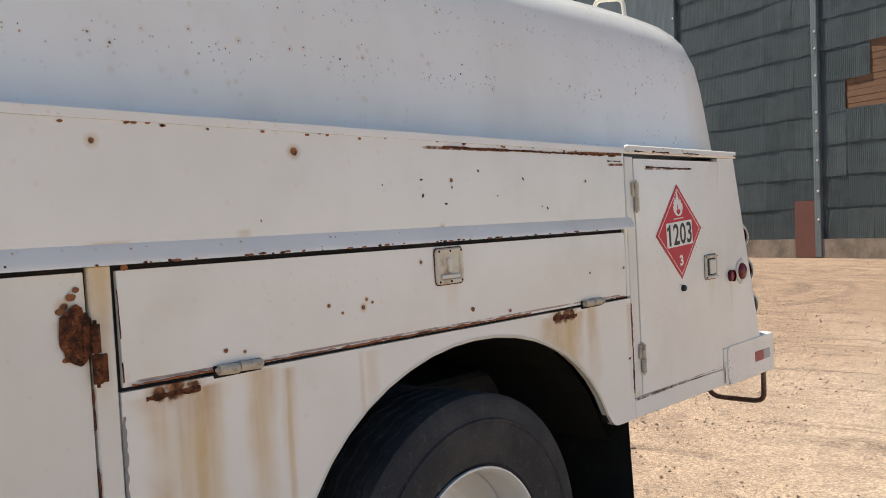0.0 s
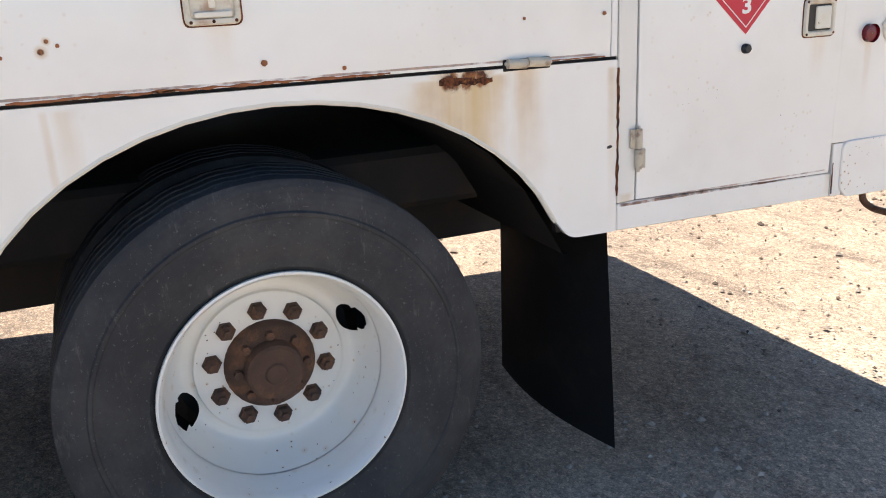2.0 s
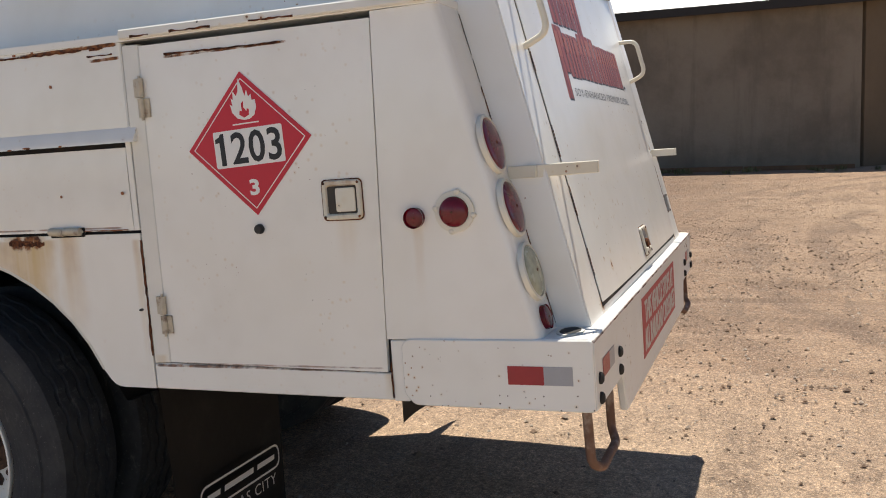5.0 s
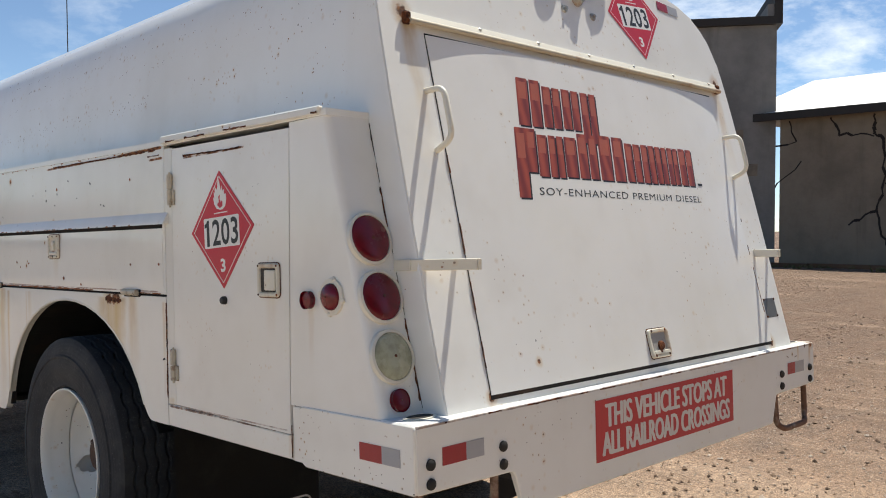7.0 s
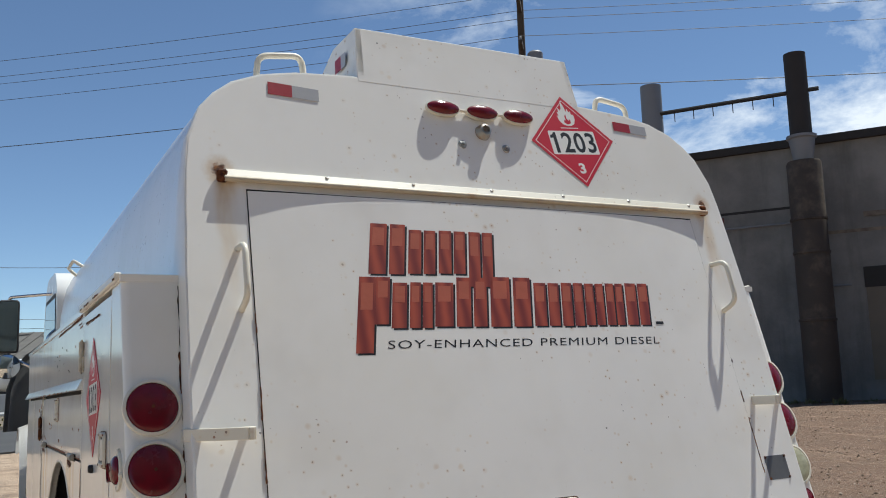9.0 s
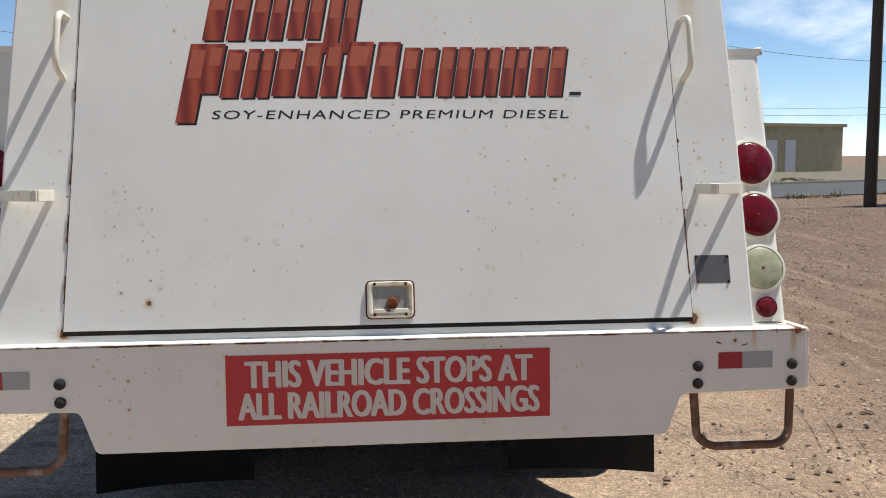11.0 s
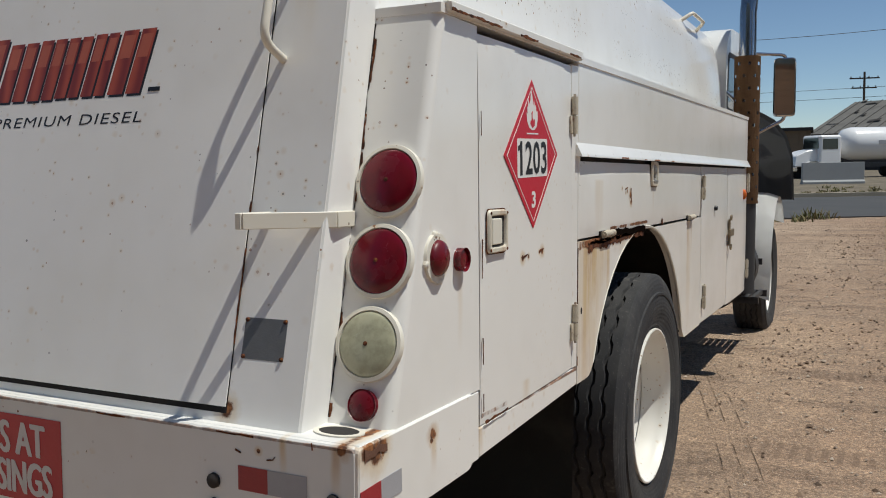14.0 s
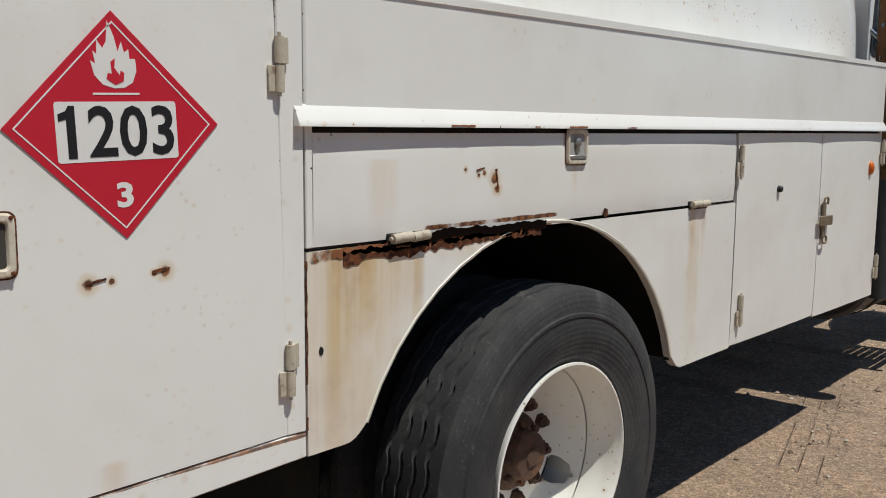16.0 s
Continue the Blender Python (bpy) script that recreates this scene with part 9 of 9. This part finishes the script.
for s in (-1, 1):
    part("side_window", side_plate(rounded([(-1.02, 1.26), (-0.52, 1.67), (0.20, 1.71), (0.20, 1.26)], 0.05), s * 0.86, s * 0.895, 0.002), M_SCREEN, cabp)
    part("side_window", side_plate(rounded([(0.28, 1.26), (0.28, 1.71), (0.98, 1.69), (1.14, 1.26)], 0.05), s * 0.86, s * 0.895, 0.002), M_SCREEN, cabp)
    part("door_mirror", box_bm(s * 1.08 - 0.12, s * 1.08 + 0.12, -0.92, -0.78, 1.20, 1.42, 0.03), M_INK, pick)
    lamp = part("headlight", box_bm(s * 0.79 - 0.16, s * 0.79 + 0.16, -2.73, -2.58, 0.84, 1.08, 0.03), M_SCREEN, pick, "smoky clear headlight")
    part("reflector", box_bm(s * 0.76 - 0.07, s * 0.76 + 0.07, -2.736, -2.725, 0.90, 1.02, 0.01), M_STEEL, lamp)
    part("lower_light", box_bm(s * 0.84 - 0.07, s * 0.84 + 0.07, -2.85, -2.83, 0.56, 0.64, 0.01), M_INK, pick)
    part("running_board", box_bm(s * 0.95 - 0.06, s * 0.95 + 0.06, -1.1, 1.1, 0.42, 0.48, 0.01), M_INK, pick)
    for y in (-1.72, 1.80):
        arch_pts = [(y - 0.50 * math.cos(math.pi * k / 12), 0.42 + 0.50 * math.sin(math.pi * k / 12)) for k in range(13)]
        part("wheel_opening", side_plate(arch_pts, s * 0.975, s * 0.984, 0), M_INK, body)
        road_wheel(pick, s * 0.90, y, 0.40, 0.40, 0.27, s)
part("bonnet_bulge", box_bm(-0.52, 0.52, -2.45, -1.35, 1.12, 1.24, 0.04), M_CARPAINT, body)
grille = part("grille", box_bm(-0.62, 0.62, -2.74, -2.58, 0.70, 1.09, 0.03), M_INK, pick)
for z in (0.80, 0.90, 1.00):
    part("grille_bar", box_bm(-0.58, 0.58, -2.77, -2.72, z - 0.014, z + 0.014, 0.005), M_GREYPIPE, grille)
for gx in (-0.6, 0.6):
    part("grille_bar", box_bm(gx - 0.02, gx + 0.02, -2.77, -2.72, 0.72, 1.07, 0.005), M_GREYPIPE, grille)
part("front_bumper", box_bm(-0.97, 0.97, -2.84, -2.60, 0.50, 0.70, 0.05), M_CARPAINT, pick)
part("air_dam", box_bm(-0.86, 0.86, -2.74, -2.50, 0.30, 0.50, 0.03), M_INK, pick)
part("bed_liner", box_bm(-0.8, 0.8, 1.42, 2.70, 1.12, 1.235), M_DARK, pick)

prop = thing("propane_delivery_truck", "white delivery truck with a long round gas tank", "truck", pose(0.9, 57.9, 0.02, 0, 0, 125) @ Matrix.Scale(0.87, 4))
bm = bmesh.new()
lathe(bm, [(0, -3.3), (0.6, -3.2), (1.0, -2.85), (1.12, -2.4), (1.12, 2.4), (1.0, 2.85), (0.6, 3.2), (0, 3.3)], 32, pose(0, -1.0, 2.35))
part("gas_tank", bm, M_CARPAINT, prop, smooth=True)
for u in (0.5, -1.6):
    part("tank_mark", box_bm(1.10, 1.13, -1.0 + u - 0.5, -1.0 + u + 0.5, 2.25, 2.55), M_GREYTAPE, prop)
    part("tank_mark", box_bm(-1.13, -1.10, -1.0 + u - 0.5, -1.0 + u + 0.5, 2.25, 2.55), M_GREYTAPE, prop)
part("chassis", box_bm(-0.45, 0.45, -4.4, 5.2, 0.75, 1.05), M_STEEL, prop)
cb = part("cab", box_bm(-1.1, 1.1, 2.7, 4.3, 0.9, 2.95, 0.12), M_CARPAINT, prop)
bm = side_plate(rounded([(4.25, 0.85), (4.25, 2.05), (5.1, 1.9), (5.85, 1.55), (5.95, 0.85)], 0.12, 3), -0.78, 0.78, 0.05)
part("bonnet", bm, M_CARPAINT, prop, smooth=True)
part("front_bumper", box_bm(-1.1, 1.1, 5.9, 6.1, 0.55, 0.85, 0.03), M_CHROME, prop)
part("windscreen", extrude(bmesh.new(), [Vector(q) for q in ((-0.95, 4.305, 2.05), (0.95, 4.305, 2.05), (0.9, 4.29, 2.75), (-0.9, 4.29, 2.75))], Vector((0, 0.02, 0)), 0), M_GLASS, cb)
for s in (-1, 1):
    arcp = [(4.7 - 0.68 * math.cos(math.pi * k / 10), 0.62 + 0.62 * math.sin(math.pi * k / 10)) for k in range(11)]
    bm = bmesh.new()
    loft(bm, [[Vector((s * x, y, z)) for y, z in arcp] for x in (0.72, 1.08, 1.12)], closed=False, caps=False)
    bmesh.ops.solidify(bm, geom=bm.faces[:], thickness=0.02)
    part("fender", bm, M_CARPAINT, prop, smooth=True)
for s in (-1, 1):
    part("cab_window", box_bm(s * 1.1 - 0.01, s * 1.1 + 0.01, 3.0, 4.1, 2.0, 2.7, 0), M_GLASS, cb)
    for y in (-3.2, -2.0, 4.7):
        road_wheel(prop, s * 0.95, y, 0.52, 0.52, 0.3, s)

# ---------------------------------------------------------------- weeds, stones and litter
def leaf_mat(name, a, b):
    k = Net(name, 0.7, 0.0, 0.3)
    g = k.n.new("ShaderNodeNewGeometry")
    k.color(k.mix(g.outputs["Random Per Island"], a, b))
    return k.m


M_WEED = leaf_mat("dry_weed", (0.07, 0.085, 0.025), (0.24, 0.19, 0.09))


def weeds(name, label, spots, seed):
    r = random.Random(seed)
    verts, faces = [], []
    for x, y, z, size in spots:
        for _ in range(int(14 + size * 40)):
            a, l = r.uniform(0, 6.283), size * r.uniform(0.5, 1.2)
            bx, by = x + r.gauss(0, size * 0.5), y + r.gauss(0, size * 0.5)
            dx, dy = math.cos(a), math.sin(a)
            w = 0.012 + 0.03 * size
            tip = (bx + dx * l * 0.6, by + dy * l * 0.6, z + l * r.uniform(0.5, 1.0))
            mid = (bx + dx * l * 0.25, by + dy * l * 0.25, z + l * 0.45)
            i = len(verts)
            verts += [(bx - dy * w * 0.5, by + dx * w * 0.5, z - 0.02), (bx + dy * w * 0.5, by - dx * w * 0.5, z - 0.02), (mid[0] + dy * w, mid[1] - dx * w, mid[2]), (mid[0] - dy * w, mid[1] + dx * w, mid[2]), tip]
            faces += [(i, i + 1, i + 2, i + 3), (i + 3, i + 2, i + 4)]
    me = bpy.data.meshes.new(name)
    me.from_pydata(verts, [], faces)
    me.materials.append(M_WEED)
    return tagged(new(name, me), label, "weeds", kind="stuff")


r = random.Random(11)
spots = []
for _ in range(160):
    u = r.uniform(-30, 40)
    p = along(u, r.gauss(-0.5, 0.25))
    if r.random() < 0.65:
        spots.append((p.x, p.y, 0.0, r.uniform(0.08, 0.30)))
for _ in range(130):
    u, v = r.uniform(-22, 36), 10.2 + 7.0 * r.random() ** 1.8
    for _ in range(r.randint(1, 8)):
        p = along(u + r.gauss(0, 0.5), max(10.0, v + r.gauss(0, 0.25)))
        spots.append((p.x, p.y, 0.04, r.uniform(0.04, 0.20)))
for _ in range(60):
    spots.append((r.uniform(22.8, 24.4), r.uniform(-3, 11), land(23.5, 3), r.uniform(0.06, 0.2)))
for _ in range(70):
    t = r.random()
    x, y = GA[0] + (GB[0] - GA[0]) * t - r.uniform(0.5, 2.5), GA[1] + (GB[1] - GA[1]) * t - r.uniform(0.3, 1.6)
    spots.append((x, y, land(x, y), r.uniform(0.06, 0.24)))
weeds("weeds", "patchy dry weeds along the road edges and walls", spots, 5)


def stones(name, label, mat, n, area, sizes, seed):
    r = random.Random(seed)
    verts, faces = [], []
    base = [(0, 0, -0.6), (1, 0, 0), (0.2, 1, 0.05), (-0.9, 0.3, 0), (-0.3, -0.95, 0), (0.1, 0.05, 0.75)]
    fcs = [(0, 2, 1), (0, 3, 2), (0, 4, 3), (0, 1, 4), (5, 1, 2), (5, 2, 3), (5, 3, 4), (5, 4, 1)]
    for _ in range(n):
        x, y = area(r)
        s = r.choice(sizes) * r.uniform(0.6, 1.5)
        a = r.uniform(0, 6.283)
        c, d = math.cos(a), math.sin(a)
        i = len(verts)
        kx, ky = r.uniform(0.7, 1.2), r.uniform(0.6, 1.1)
        z = land(x, y) + 0.1 * s
        for px, py, pz in base:
            px, py = px * kx + r.uniform(-0.15, 0.15), py * ky + r.uniform(-0.15, 0.15)
            verts.append((x + s * (px * c - py * d), y + s * (px * d + py * c), z + s * pz * 0.8))
        faces += [tuple(i + k for k in f) for f in fcs]
    me = bpy.data.meshes.new(name)
    me.from_pydata(verts, [], faces)
    me.materials.append(mat)
    return tagged(new(name, me), label, "gravel", kind="stuff")


kg = Net("mixed_gravel", 0.9, 0.0, 0.25)
gg = kg.n.new("ShaderNodeNewGeometry")
kg.color(kg.mix(gg.outputs["Random Per Island"], (0.24, 0.18, 0.14), (0.56, 0.47, 0.38)))


kr = Net("dusty_gravel", 0.95, 0.0, 0.25)
gr = kr.n.new("ShaderNodeNewGeometry")
kr.color(kr.mix(gr.outputs["Random Per Island"], (0.22, 0.165, 0.125), (0.44, 0.35, 0.275)))


def near_truck(r):
    while True:
        x, y = r.uniform(-5.5, 9), r.uniform(-7, 14)
        if noise.noise(Vector((x * 0.5, y * 0.5, 7))) + r.uniform(-0.4, 0.4) > -0.15:
            return x, y


def wide(r):
    return r.uniform(-6, 26), r.uniform(-24, 22)


stones("gravel", "loose pale and dark gravel scattered over the dirt", kg.m, 60000, near_truck, (0.0025, 0.003, 0.003, 0.0035, 0.004, 0.004, 0.005, 0.006, 0.008, 0.012), 3)
stones("loose_stones", "scattered stones on the yard", kr.m, 12000, wide, (0.006, 0.007, 0.009, 0.011, 0.014, 0.022), 8)


def roadside(r):
    while True:
        x, y = r.uniform(2, 24), r.uniform(6, 27)
        v = (Vector((x, y)) - RO).dot(RN)
        if v < -0.15 and r.random() < 0.25 + 0.75 * math.exp(v / 3.0):
            return x, y


stones("roadside_gravel", "loose gravel thrown up along the road edge", kr.m, 12000, roadside, (0.006, 0.008, 0.010, 0.012, 0.016, 0.024), 14)


kd = Net("dirt_clods", 0.95, 0.0, 0.2)
gd = kd.n.new("ShaderNodeNewGeometry")
kd.color(kd.mix(gd.outputs["Random Per Island"], (0.10, 0.072, 0.055), (0.34, 0.235, 0.165)))


def kerb_yard(r):
    while True:
        x, y = r.uniform(1.0, 13), r.uniform(-3, 19)
        if noise.noise(Vector((x * 0.9, y * 0.45, 3))) + 0.6 * noise.noise(Vector((x * 2.7, y * 2.0, 8))) + r.uniform(-0.35, 0.35) > 0.05:
            return x, y


def far_yard(r):
    while True:
        x, y = r.uniform(-6, 16), r.uniform(-16, 0.5)
        if noise.noise(Vector((x * 0.7, y * 0.7, 5))) + r.uniform(-0.4, 0.4) > 0.0:
            return x, y


stones("dirt_clods", "small dark dirt clods and pebbles on the tracked dirt", kd.m, 17000, kerb_yard, (0.004, 0.005, 0.006, 0.007, 0.008, 0.010, 0.013, 0.019), 17)
stones("yard_pebbles", "pebbles and clods strewn over the sunlit yard", kd.m, 12000, far_yard, (0.004, 0.005, 0.006, 0.008, 0.010, 0.014), 19)
